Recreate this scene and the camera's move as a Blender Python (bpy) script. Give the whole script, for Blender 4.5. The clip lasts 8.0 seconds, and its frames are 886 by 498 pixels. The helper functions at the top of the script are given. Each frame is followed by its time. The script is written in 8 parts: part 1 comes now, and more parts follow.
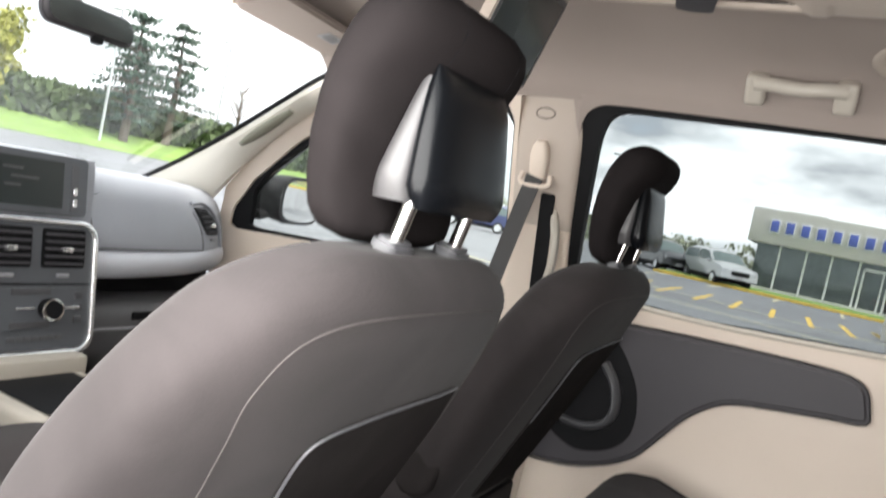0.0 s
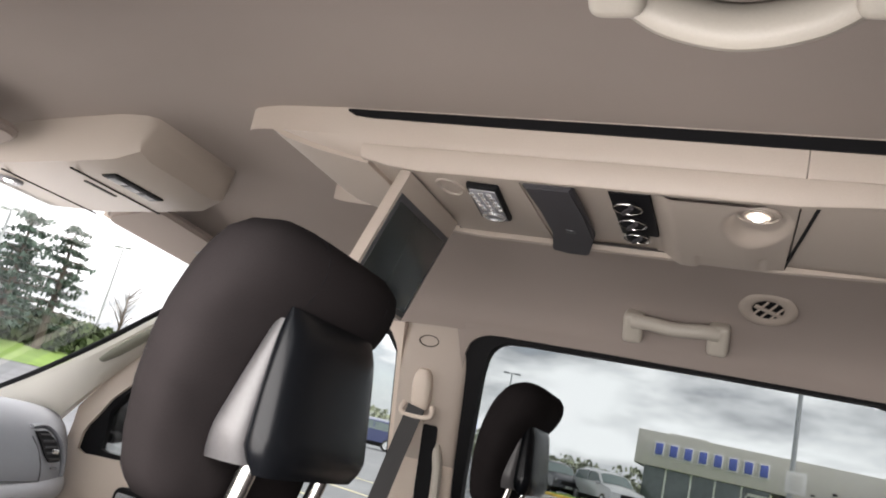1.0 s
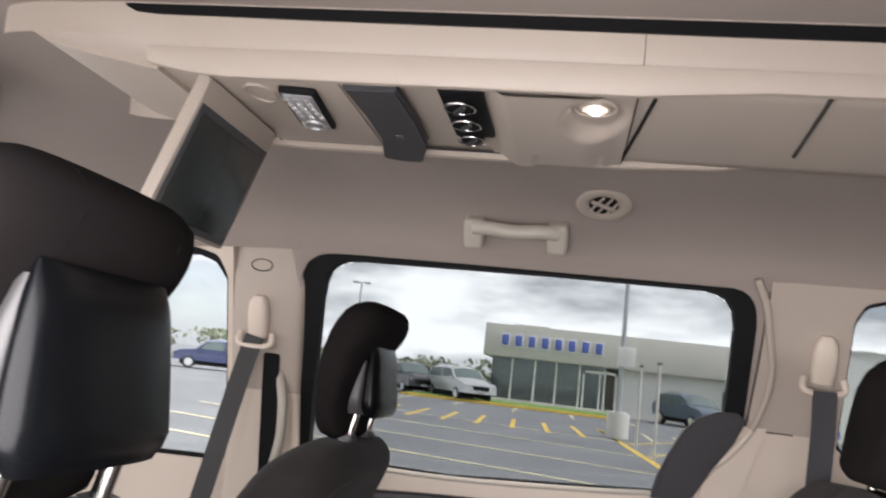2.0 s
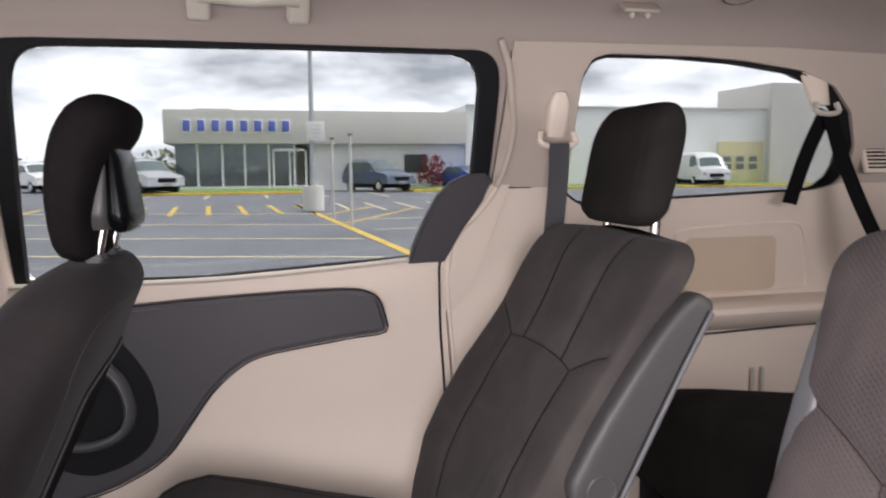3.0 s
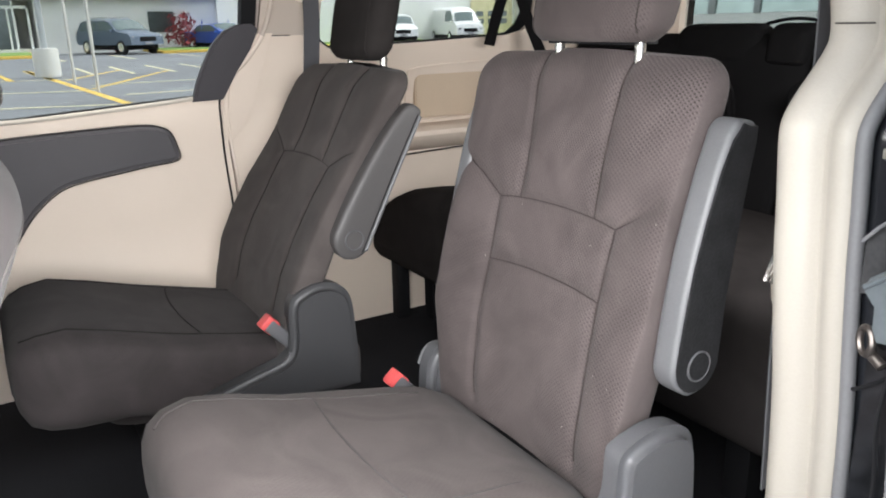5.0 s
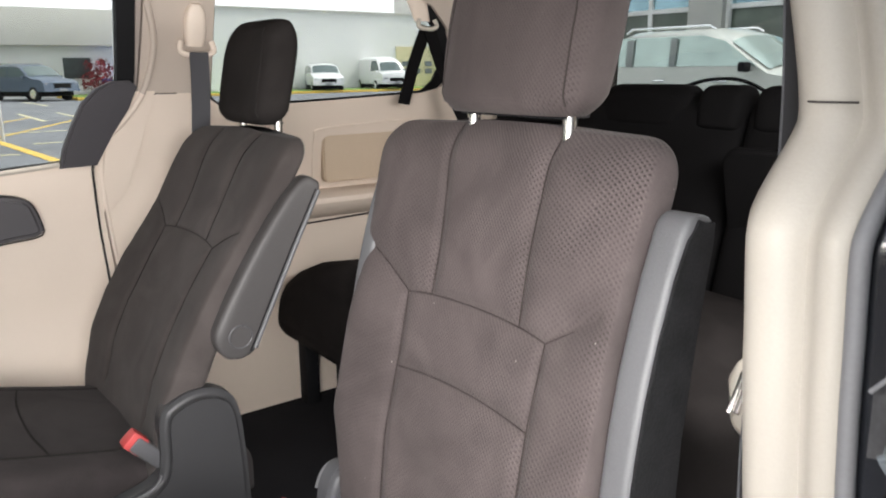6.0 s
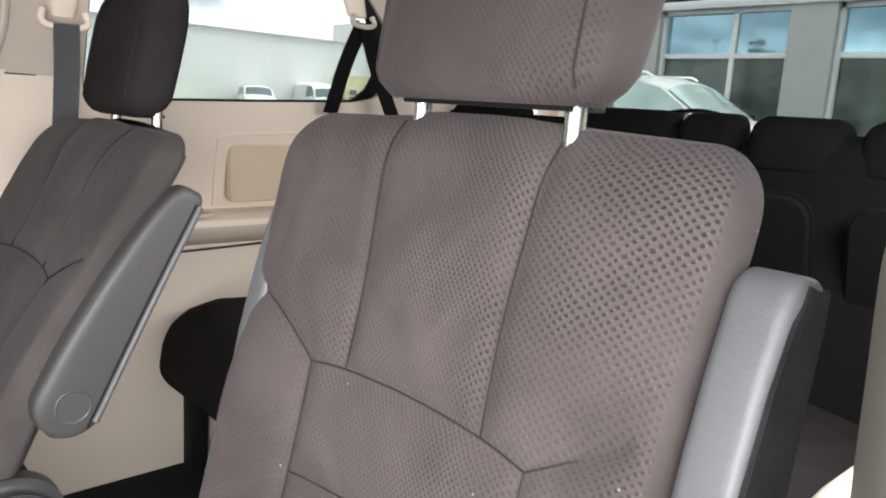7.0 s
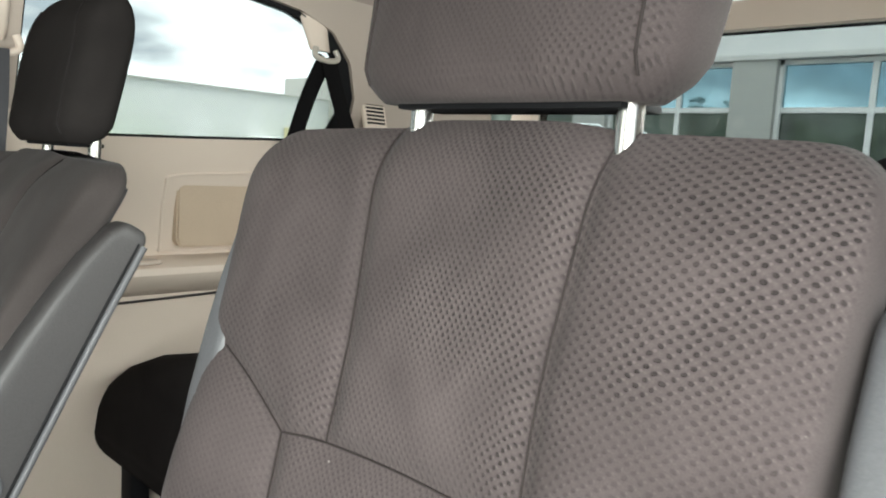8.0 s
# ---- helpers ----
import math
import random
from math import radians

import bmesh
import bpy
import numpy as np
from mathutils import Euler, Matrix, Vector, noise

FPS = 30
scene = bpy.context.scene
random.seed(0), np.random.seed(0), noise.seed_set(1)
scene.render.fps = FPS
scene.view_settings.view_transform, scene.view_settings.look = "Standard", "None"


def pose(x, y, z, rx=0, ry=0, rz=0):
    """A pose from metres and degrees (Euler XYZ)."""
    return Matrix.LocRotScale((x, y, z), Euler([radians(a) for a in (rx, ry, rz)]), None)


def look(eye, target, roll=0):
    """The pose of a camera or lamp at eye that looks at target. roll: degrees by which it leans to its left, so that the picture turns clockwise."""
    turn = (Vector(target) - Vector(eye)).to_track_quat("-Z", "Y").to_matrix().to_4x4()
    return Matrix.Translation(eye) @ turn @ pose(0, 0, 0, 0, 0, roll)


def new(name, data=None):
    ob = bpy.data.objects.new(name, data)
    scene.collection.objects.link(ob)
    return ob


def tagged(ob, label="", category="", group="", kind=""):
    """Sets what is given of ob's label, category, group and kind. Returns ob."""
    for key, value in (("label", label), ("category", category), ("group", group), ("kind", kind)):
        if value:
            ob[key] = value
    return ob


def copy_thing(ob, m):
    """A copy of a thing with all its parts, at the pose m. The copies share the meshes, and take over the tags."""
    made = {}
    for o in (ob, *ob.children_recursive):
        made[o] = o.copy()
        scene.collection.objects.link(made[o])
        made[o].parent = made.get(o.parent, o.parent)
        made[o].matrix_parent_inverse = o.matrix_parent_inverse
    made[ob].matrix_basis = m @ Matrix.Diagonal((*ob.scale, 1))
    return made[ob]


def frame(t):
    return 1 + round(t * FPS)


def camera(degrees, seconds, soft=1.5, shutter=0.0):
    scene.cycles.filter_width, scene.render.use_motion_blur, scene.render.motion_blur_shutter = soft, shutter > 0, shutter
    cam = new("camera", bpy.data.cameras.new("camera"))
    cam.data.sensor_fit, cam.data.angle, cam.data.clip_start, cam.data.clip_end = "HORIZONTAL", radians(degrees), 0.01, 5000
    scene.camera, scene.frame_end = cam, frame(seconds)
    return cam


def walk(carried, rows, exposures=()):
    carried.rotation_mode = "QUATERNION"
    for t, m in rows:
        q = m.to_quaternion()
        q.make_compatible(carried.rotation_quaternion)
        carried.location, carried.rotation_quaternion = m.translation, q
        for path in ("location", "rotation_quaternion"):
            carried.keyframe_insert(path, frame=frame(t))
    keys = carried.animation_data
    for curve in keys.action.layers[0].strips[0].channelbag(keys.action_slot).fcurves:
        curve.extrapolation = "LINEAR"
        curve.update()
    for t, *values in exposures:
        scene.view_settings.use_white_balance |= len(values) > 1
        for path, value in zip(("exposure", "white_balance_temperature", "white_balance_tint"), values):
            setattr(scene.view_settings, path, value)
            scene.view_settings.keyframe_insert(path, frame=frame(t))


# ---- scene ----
cam = camera(60.7, 8.0, 1.9, 0.2)
PATH = [
    (0, (-1.142, 0.524, 1.21), (0.628, 1.447, 1.088), 12.1),
    (0.2, (-1.104, 0.522, 1.232), (0.672, 1.44, 1.306), 12.0),
    (0.4, (-1.078, 0.529, 1.255), (0.697, 1.411, 1.518), 11.9),
    (0.5, (-1.081, 0.53, 1.266), (0.69, 1.396, 1.602), 12.1),
    (0.6, (-1.075, 0.534, 1.274), (0.696, 1.377, 1.667), 12.5),
    (1, (-1.066, 0.539, 1.254), (0.718, 1.304, 1.738), 13.6),
    (1.2, (-1.061, 0.539, 1.254), (0.731, 1.276, 1.749), 13.5),
    (2.3, (-0.922, 0.573, 1.295), (1.069, 0.674, 1.46), 3.4),
    (2.5, (-0.901, 0.598, 1.291), (1.097, 0.517, 1.329), 1.7),
    (3, (-0.856, 0.687, 1.29), (1.074, 0.208, 1.076), -0.4),
    (3.5, (-0.945, 0.726, 1.286), (0.876, -0.007, 0.905), -1.8),
    (4, (-1.126, 0.769, 1.283), (0.612, -0.088, 0.788), -2.3),
    (4.2, (-1.186, 0.807, 1.273), (0.526, -0.082, 0.745), -2.1),
    (5.3, (-1.361, 0.874, 1.273), (0.254, -0.164, 0.712), -0.7),
    (5.5, (-1.338, 0.84, 1.281), (0.263, -0.231, 0.743), -0.4),
    (6, (-1.167, 0.704, 1.295), (0.389, -0.465, 0.834), -0.5),
    (6.5, (-0.989, 0.591, 1.24), (0.508, -0.677, 0.856), 0.9),
    (7, (-0.882, 0.486, 1.233), (0.568, -0.84, 0.86), 3.5),
    (7.5, (-0.832, 0.472, 1.225), (0.553, -0.934, 0.9), 4.1),
    (8, (-0.754, 0.424, 1.195), (0.63, -1.002, 0.967), 3.6),
]
walk(cam, [(t, look(eye, target, roll)) for t, eye, target, roll in PATH],
     [(0, 1.85, 6450, 9), (0.5, 1.15, 6550, 12), (1.0, 1.25, 6600, 13), (1.2, 1.25, 6600, 13), (2.5, 1.6, 6400, 16), (3.0, 1.65, 6400, 18), (3.5, 1.95, 6300, 22),
      (4.2, 1.98, 6250, 16), (5.5, 2.12, 6350, 7), (6.0, 2.0, 6480, 10), (6.5, 1.95, 6170, 12), (7.0, 2.18, 6300, 7), (7.5, 2.27, 6400, 3), (8, 2.08, 6290, 0)])

# ---- world, sun, exposure ----
world = bpy.data.worlds.new("overcast_sky")
scene.world = world
world.use_nodes = True
wn, wl = world.node_tree.nodes, world.node_tree.links
wn.clear()
w_out = wn.new("ShaderNodeOutputWorld")
w_bg = wn.new("ShaderNodeBackground")
w_sky = wn.new("ShaderNodeTexSky")
w_sky.sky_type = "NISHITA"
w_sky.sun_disc = False
w_sky.sun_elevation = radians(48)
w_sky.sun_rotation = radians(195)
w_sky.air_density, w_sky.dust_density = 1.0, 2.0
w_co = wn.new("ShaderNodeTexCoord")
w_map = wn.new("ShaderNodeMapping")
w_map.inputs["Scale"].default_value = (1.0, 1.0, 3.2)
w_no = wn.new("ShaderNodeTexNoise")
w_no.inputs["Scale"].default_value = 3.1
w_no.inputs["Detail"].default_value = 8.0
w_no.inputs["Roughness"].default_value = 0.55
w_ramp = wn.new("ShaderNodeValToRGB")
w_ramp.color_ramp.elements[0].position, w_ramp.color_ramp.elements[0].color = 0.41, (2.1, 2.2, 2.35, 1)
w_ramp.color_ramp.elements[1].position, w_ramp.color_ramp.elements[1].color = 0.58, (6.3, 6.35, 6.4, 1)
w_mask = wn.new("ShaderNodeValToRGB")
w_mask.color_ramp.elements[0].position, w_mask.color_ramp.elements[0].color = 0.30, (0.72, 0.72, 0.72, 1)
w_mask.color_ramp.elements[1].position, w_mask.color_ramp.elements[1].color = 0.44, (1, 1, 1, 1)
w_mix = wn.new("ShaderNodeMix")
w_mix.data_type = "RGBA"
wl.new(w_co.outputs["Generated"], w_map.inputs["Vector"])
wl.new(w_map.outputs["Vector"], w_no.inputs["Vector"])
wl.new(w_no.outputs["Fac"], w_ramp.inputs["Fac"])
wl.new(w_no.outputs["Fac"], w_mask.inputs["Fac"])
wl.new(w_mask.outputs["Color"], w_mix.inputs[0])
wl.new(w_sky.outputs["Color"], w_mix.inputs[6])
wl.new(w_ramp.outputs["Color"], w_mix.inputs[7])
wl.new(w_mix.outputs[2], w_bg.inputs["Color"])
w_bg.inputs["Strength"].default_value = 0.15
wl.new(w_bg.outputs["Background"], w_out.inputs["Surface"])

sun = new("sun", bpy.data.lights.new("sun", "SUN"))
sun.data.energy, sun.data.angle, sun.data.color = 2.4, radians(15), (1.0, 0.96, 0.9)
sun.matrix_world = look((-5, -18, 26), (0, 0, 0))


def opening_light(name, at, target, sx, sz, watts):
    """Sky light that enters through an opening of the van."""
    a = new(name, bpy.data.lights.new(name, "AREA"))
    a.data.shape, a.data.size, a.data.size_y, a.data.energy, a.data.color = "RECTANGLE", sx, sz, watts, (1.0, 0.97, 0.94)
    a.matrix_world = look(at, target)


opening_light("side_door_opening", (-0.95, 0.80, 1.10), (0.0, 0.74, 0.55), 0.80, 0.70, 9.0)
opening_light("driver_window_opening", (-0.79, 1.80, 1.27), (0.0, 1.70, 0.95), 0.65, 0.35, 1.6)
opening_light("windscreen_opening", (0.0, 2.02, 1.34), (0.0, 1.0, 1.36), 1.20, 0.34, 1.7)
opening_light("left_rear_window_opening", (-0.77, -0.40, 1.37), (0.0, -0.40, 0.48), 0.60, 0.26, 3.5)
opening_light("rear_window_opening", (0.0, -1.40, 1.30), (0.0, 0.0, 0.95), 1.15, 0.32, 0.4)


# ---- materials ----
def mat(name, base, rough=0.6, metal=0.0, grain=200.0, amount=0.08, blotch=4.0, bump=0.0, coat=0.0, spec=0.5, sheen=0.0):
    m = bpy.data.materials.new(name)
    m.use_nodes = True
    n, l = m.node_tree.nodes, m.node_tree.links
    b = n["Principled BSDF"]
    co = n.new("ShaderNodeTexCoord")
    fine, wide = n.new("ShaderNodeTexNoise"), n.new("ShaderNodeTexNoise")
    fine.inputs["Scale"].default_value, wide.inputs["Scale"].default_value = grain, blotch
    fine.inputs["Detail"].default_value, wide.inputs["Detail"].default_value = 3, 4
    l.new(co.outputs["Object"], fine.inputs["Vector"])
    l.new(co.outputs["Object"], wide.inputs["Vector"])
    add = n.new("ShaderNodeMath")
    add.operation = "ADD"
    l.new(fine.outputs["Fac"], add.inputs[0])
    l.new(wide.outputs["Fac"], add.inputs[1])
    rng = n.new("ShaderNodeMapRange")
    rng.inputs["From Min"].default_value, rng.inputs["From Max"].default_value = 0.6, 1.4
    rng.inputs["To Min"].default_value, rng.inputs["To Max"].default_value = 1 - amount, 1 + amount
    l.new(add.outputs[0], rng.inputs["Value"])
    mul = n.new("ShaderNodeVectorMath")
    mul.operation = "SCALE"
    mul.inputs[0].default_value = base
    l.new(rng.outputs[0], mul.inputs["Scale"])
    l.new(mul.outputs[0], b.inputs["Base Color"])
    b.inputs["Roughness"].default_value = rough
    b.inputs["Metallic"].default_value = metal
    b.inputs["Specular IOR Level"].default_value = spec
    b.inputs["Coat Weight"].default_value = coat
    if sheen:
        b.inputs["Sheen Weight"].default_value = sheen
        b.inputs["Sheen Roughness"].default_value = 0.5
    if bump:
        bp = n.new("ShaderNodeBump")
        bp.inputs["Strength"].default_value, bp.inputs["Distance"].default_value = bump, 0.001
        l.new(fine.outputs["Fac"], bp.inputs["Height"])
        l.new(bp.outputs["Normal"], b.inputs["Normal"])
    return m


def fabric(name, base, net, strength, lint=False, spec=0.12, sheen=0.04):
    """Knitted seat cloth: a staggered net of small dark cells under lighter threads, in metres."""
    m = mat(name, base, rough=0.95, grain=900, amount=0.22, blotch=6, spec=spec, sheen=sheen)
    n, l = m.node_tree.nodes, m.node_tree.links
    b = n["Principled BSDF"]
    co = n.new("ShaderNodeTexCoord")
    sep, com = n.new("ShaderNodeSeparateXYZ"), n.new("ShaderNodeCombineXYZ")
    l.new(co.outputs["Object"], sep.inputs[0])
    slope = n.new("ShaderNodeMath")
    slope.operation = "SUBTRACT"
    l.new(sep.outputs["Z"], slope.inputs[0])
    l.new(sep.outputs["Y"], slope.inputs[1])
    turn = n.new("ShaderNodeMath")
    turn.operation = "MULTIPLY"
    turn.inputs[1].default_value = 2 * math.pi / 0.36
    l.new(sep.outputs["X"], turn.inputs[0])
    swell = n.new("ShaderNodeMath")
    swell.operation = "SINE"
    l.new(turn.outputs[0], swell.inputs[0])
    wide = n.new("ShaderNodeMath")
    wide.operation = "MULTIPLY_ADD"
    wide.inputs[1].default_value = 0.28 * 0.36 / (2 * math.pi)
    l.new(swell.outputs[0], wide.inputs[0])
    l.new(sep.outputs["X"], wide.inputs[2])
    l.new(wide.outputs[0], com.inputs["X"])
    l.new(slope.outputs[0], com.inputs["Y"])
    wob = n.new("ShaderNodeTexNoise")
    wob.inputs["Scale"].default_value, wob.inputs["Detail"].default_value = 60.0, 4.0
    l.new(co.outputs["Object"], wob.inputs["Vector"])
    shake = n.new("ShaderNodeVectorMath")
    shake.operation = "MULTIPLY_ADD"
    shake.inputs[1].default_value = (0.0062, 0.0062, 0.0)
    l.new(wob.outputs["Color"], shake.inputs[0])
    l.new(com.outputs[0], shake.inputs[2])
    waves = []
    for axis, length, lag in (("X", net, 0.0), ("Y", net * 1.2, 0.0), ("X", net, 1.5), ("Y", net * 1.2, -0.9)):
        sp = n.new("ShaderNodeSeparateXYZ")
        l.new(shake.outputs[0], sp.inputs[0])
        k = n.new("ShaderNodeMath")
        k.operation = "MULTIPLY_ADD"
        k.inputs[1].default_value, k.inputs[2].default_value = 2 * math.pi / length, lag
        l.new(sp.outputs[axis], k.inputs[0])
        sn = n.new("ShaderNodeMath")
        sn.operation = "SINE"
        l.new(k.outputs[0], sn.inputs[0])
        waves.append(sn)
    lobe = n.new("ShaderNodeMath")
    lobe.operation = "MULTIPLY"
    l.new(waves[0].outputs[0], lobe.inputs[0])
    l.new(waves[1].outputs[0], lobe.inputs[1])
    br = n.new("ShaderNodeMapRange")
    br.interpolation_type = "SMOOTHSTEP"
    br.inputs["From Min"].default_value, br.inputs["From Max"].default_value = 0.90, 0.50
    l.new(lobe.outputs[0], br.inputs["Value"])
    patch = n.new("ShaderNodeTexNoise")
    patch.inputs["Scale"].default_value, patch.inputs["Detail"].default_value = 9.0, 3.0
    l.new(co.outputs["Object"], patch.inputs["Vector"])
    pr = n.new("ShaderNodeMapRange")
    pr.inputs["From Min"].default_value, pr.inputs["From Max"].default_value = 0.38, 0.62
    pr.inputs["To Min"].default_value, pr.inputs["To Max"].default_value = 0.36 * strength, strength
    l.new(patch.outputs["Fac"], pr.inputs["Value"])
    turned = n.new("ShaderNodeSeparateXYZ")
    l.new(co.outputs["Normal"], turned.inputs[0])
    flank = n.new("ShaderNodeMath")
    flank.operation = "ABSOLUTE"
    l.new(turned.outputs["X"], flank.inputs[0])
    fade = n.new("ShaderNodeMapRange")
    fade.inputs["From Min"].default_value, fade.inputs["From Max"].default_value = 0.85, 0.55
    l.new(flank.outputs[0], fade.inputs["Value"])
    keep = n.new("ShaderNodeMath")
    keep.operation = "MULTIPLY"
    l.new(pr.outputs[0], keep.inputs[0])
    rub = n.new("ShaderNodeMapRange")
    rub.inputs["From Min"].default_value, rub.inputs["From Max"].default_value = 0.40, 0.64
    rub.inputs["To Min"].default_value, rub.inputs["To Max"].default_value = 0.80, 1.0
    l.new(sep.outputs["Z"], rub.inputs["Value"])
    kept = n.new("ShaderNodeMath")
    kept.operation = "MULTIPLY"
    l.new(fade.outputs[0], kept.inputs[0])
    l.new(rub.outputs[0], kept.inputs[1])
    worn = n.new("ShaderNodeMapRange")
    worn.inputs["From Min"].default_value, worn.inputs["From Max"].default_value = 0.16, -0.06
    worn.inputs["To Min"].default_value, worn.inputs["To Max"].default_value = 0.55, 1.0
    l.new(sep.outputs["X"], worn.inputs["Value"])
    both_ways = n.new("ShaderNodeMath")
    both_ways.operation = "MULTIPLY"
    l.new(kept.outputs[0], both_ways.inputs[0])
    l.new(worn.outputs[0], both_ways.inputs[1])
    l.new(both_ways.outputs[0], keep.inputs[1])
    old = b.inputs["Base Color"].links[0].from_socket
    half = n.new("ShaderNodeMapRange")
    half.inputs["From Min"].default_value, half.inputs["From Max"].default_value = -1.0, 1.0
    l.new(lobe.outputs[0], half.inputs["Value"])
    weave = n.new("ShaderNodeValToRGB")
    weave.color_ramp.elements[0].position, weave.color_ramp.elements[0].color = 0.0, (1.25, 1.25, 1.25, 1)
    weave.color_ramp.elements[1].position, weave.color_ramp.elements[1].color = 1.0, (0.38, 0.38, 0.38, 1)
    for at, k in ((0.10, 1.16), (0.30, 1.05), (0.50, 1.0), (0.64, 1.0), (0.72, 0.68), (0.84, 0.48)):
        weave.color_ramp.elements.new(at).color = (k, k, k, 1)
    l.new(half.outputs[0], weave.inputs["Fac"])
    dark = n.new("ShaderNodeRGBToBW")
    l.new(weave.outputs["Color"], dark.inputs[0])
    # short light threads that cross beside each hole
    stitch = n.new("ShaderNodeMath")
    stitch.operation = "MULTIPLY"
    l.new(waves[2].outputs[0], stitch.inputs[0])
    l.new(waves[3].outputs[0], stitch.inputs[1])
    tick = n.new("ShaderNodeMapRange")
    tick.interpolation_type = "SMOOTHSTEP"
    tick.inputs["From Min"].default_value, tick.inputs["From Max"].default_value = 0.60, 0.92
    tick.inputs["To Min"].default_value, tick.inputs["To Max"].default_value = 1.0, 1.55
    l.new(stitch.outputs[0], tick.inputs["Value"])
    mx = n.new("ShaderNodeMath")
    mx.operation = "MULTIPLY"
    l.new(dark.outputs[0], mx.inputs[0])
    l.new(tick.outputs[0], mx.inputs[1])
    blend = n.new("ShaderNodeMix")
    blend.data_type = "FLOAT"
    blend.inputs[2].default_value = 1.0
    l.new(keep.outputs[0], blend.inputs[0])
    l.new(mx.outputs[0], blend.inputs[3])
    sc = n.new("ShaderNodeVectorMath")
    sc.operation = "SCALE"
    l.new(old, sc.inputs[0])
    drift = n.new("ShaderNodeTexNoise")
    drift.inputs["Scale"].default_value, drift.inputs["Detail"].default_value, drift.inputs["Distortion"].default_value = 7.0, 4.0, 1.2
    l.new(co.outputs["Object"], drift.inputs["Vector"])
    nap = n.new("ShaderNodeMapRange")
    nap.inputs["From Min"].default_value, nap.inputs["From Max"].default_value = 0.34, 0.66
    nap.inputs["To Min"].default_value, nap.inputs["To Max"].default_value = 0.85, 1.15
    l.new(drift.outputs["Fac"], nap.inputs["Value"])
    napped = n.new("ShaderNodeMath")
    napped.operation = "MULTIPLY"
    l.new(blend.outputs[0], napped.inputs[0])
    l.new(nap.outputs[0], napped.inputs[1])
    l.new(napped.outputs[0], sc.inputs["Scale"])
    l.new(sc.outputs[0], b.inputs["Base Color"])
    if lint:
        vor = n.new("ShaderNodeTexVoronoi")
        vor.inputs["Scale"].default_value = 85.0
        l.new(co.outputs["Object"], vor.inputs["Vector"])
        spot = n.new("ShaderNodeMapRange")
        spot.inputs["From Min"].default_value, spot.inputs["From Max"].default_value = 0.12, 0.05
        l.new(vor.outputs["Distance"], spot.inputs["Value"])
        pick = n.new("ShaderNodeSeparateXYZ")
        l.new(vor.outputs["Color"], pick.inputs[0])
        edge = n.new("ShaderNodeMapRange")
        edge.inputs["From Min"].default_value, edge.inputs["From Max"].default_value = -0.12, -0.25
        edge.inputs["To Min"].default_value, edge.inputs["To Max"].default_value = 0.97, 0.86
        l.new(sep.outputs["X"], edge.inputs["Value"])
        few = n.new("ShaderNodeMath")
        few.operation = "GREATER_THAN"
        l.new(pick.outputs["X"], few.inputs[0])
        l.new(edge.outputs[0], few.inputs[1])
        both = n.new("ShaderNodeMath")
        both.operation = "MULTIPLY"
        l.new(spot.outputs[0], both.inputs[0])
        l.new(few.outputs[0], both.inputs[1])
        fluff = n.new("ShaderNodeMix")
        fluff.data_type = "RGBA"
        fluff.inputs[7].default_value = (0.22, 0.20, 0.19, 1)
        l.new(both.outputs[0], fluff.inputs[0])
        l.new(sc.outputs[0], fluff.inputs[6])
        l.new(fluff.outputs[2], b.inputs["Base Color"])
    bp = n.new("ShaderNodeBump")
    bp.inputs["Distance"].default_value = 0.0008
    l.new(keep.outputs[0], bp.inputs["Strength"])
    l.new(br.outputs[0], bp.inputs["Height"])
    l.new(bp.outputs["Normal"], b.inputs["Normal"])
    return m


def glass(name, tint, gloss=0.04):
    m = bpy.data.materials.new(name)
    m.use_nodes = True
    n, l = m.node_tree.nodes, m.node_tree.links
    n.clear()
    out, mix = n.new("ShaderNodeOutputMaterial"), n.new("ShaderNodeMixShader")
    tr, gl, fr = n.new("ShaderNodeBsdfTransparent"), n.new("ShaderNodeBsdfGlossy"), n.new("ShaderNodeFresnel")
    tr.inputs["Color"].default_value = (*tint, 1)
    gl.inputs["Roughness"].default_value = gloss
    fr.inputs["IOR"].default_value = 1.35
    l.new(fr.outputs[0], mix.inputs[0])
    l.new(tr.outputs[0], mix.inputs[1])
    l.new(gl.outputs[0], mix.inputs[2])
    l.new(mix.outputs[0], out.inputs["Surface"])
    return m


def lamp_mat(name, colour, power):
    m = bpy.data.materials.new(name)
    m.use_nodes = True
    b = m.node_tree.nodes["Principled BSDF"]
    b.inputs["Base Color"].default_value = (*colour, 1)
    b.inputs["Emission Color"].default_value = (*colour, 1)
    b.inputs["Emission Strength"].default_value = power
    return m


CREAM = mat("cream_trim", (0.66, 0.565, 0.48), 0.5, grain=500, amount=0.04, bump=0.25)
# Overhead plastics: the cream trim toned down to hold the shade under the roof.
SHADED_OVERHEAD = mat("shaded_cream_overhead", (0.41, 0.352, 0.30), 0.5, grain=500, amount=0.04, bump=0.25)
SHADED_OVERHEAD_FRONT = mat("shaded_front_overhead", (0.37, 0.318, 0.272), 0.5, grain=500, amount=0.04, bump=0.25)
# Taupe upper trim; part of its darker tone is shade put into the colour.
UPPER_TRIM_SHADED = mat("shaded_taupe_trim", (0.43, 0.367, 0.313), 0.55, grain=500, amount=0.05, bump=0.25)
# Windscreen pillars: cream made paler, the windscreen's daylight put into the colour.
PILLAR_LIT = mat("lit_cream_pillar", (0.72, 0.68, 0.60), 0.5, grain=500, amount=0.04, bump=0.2)
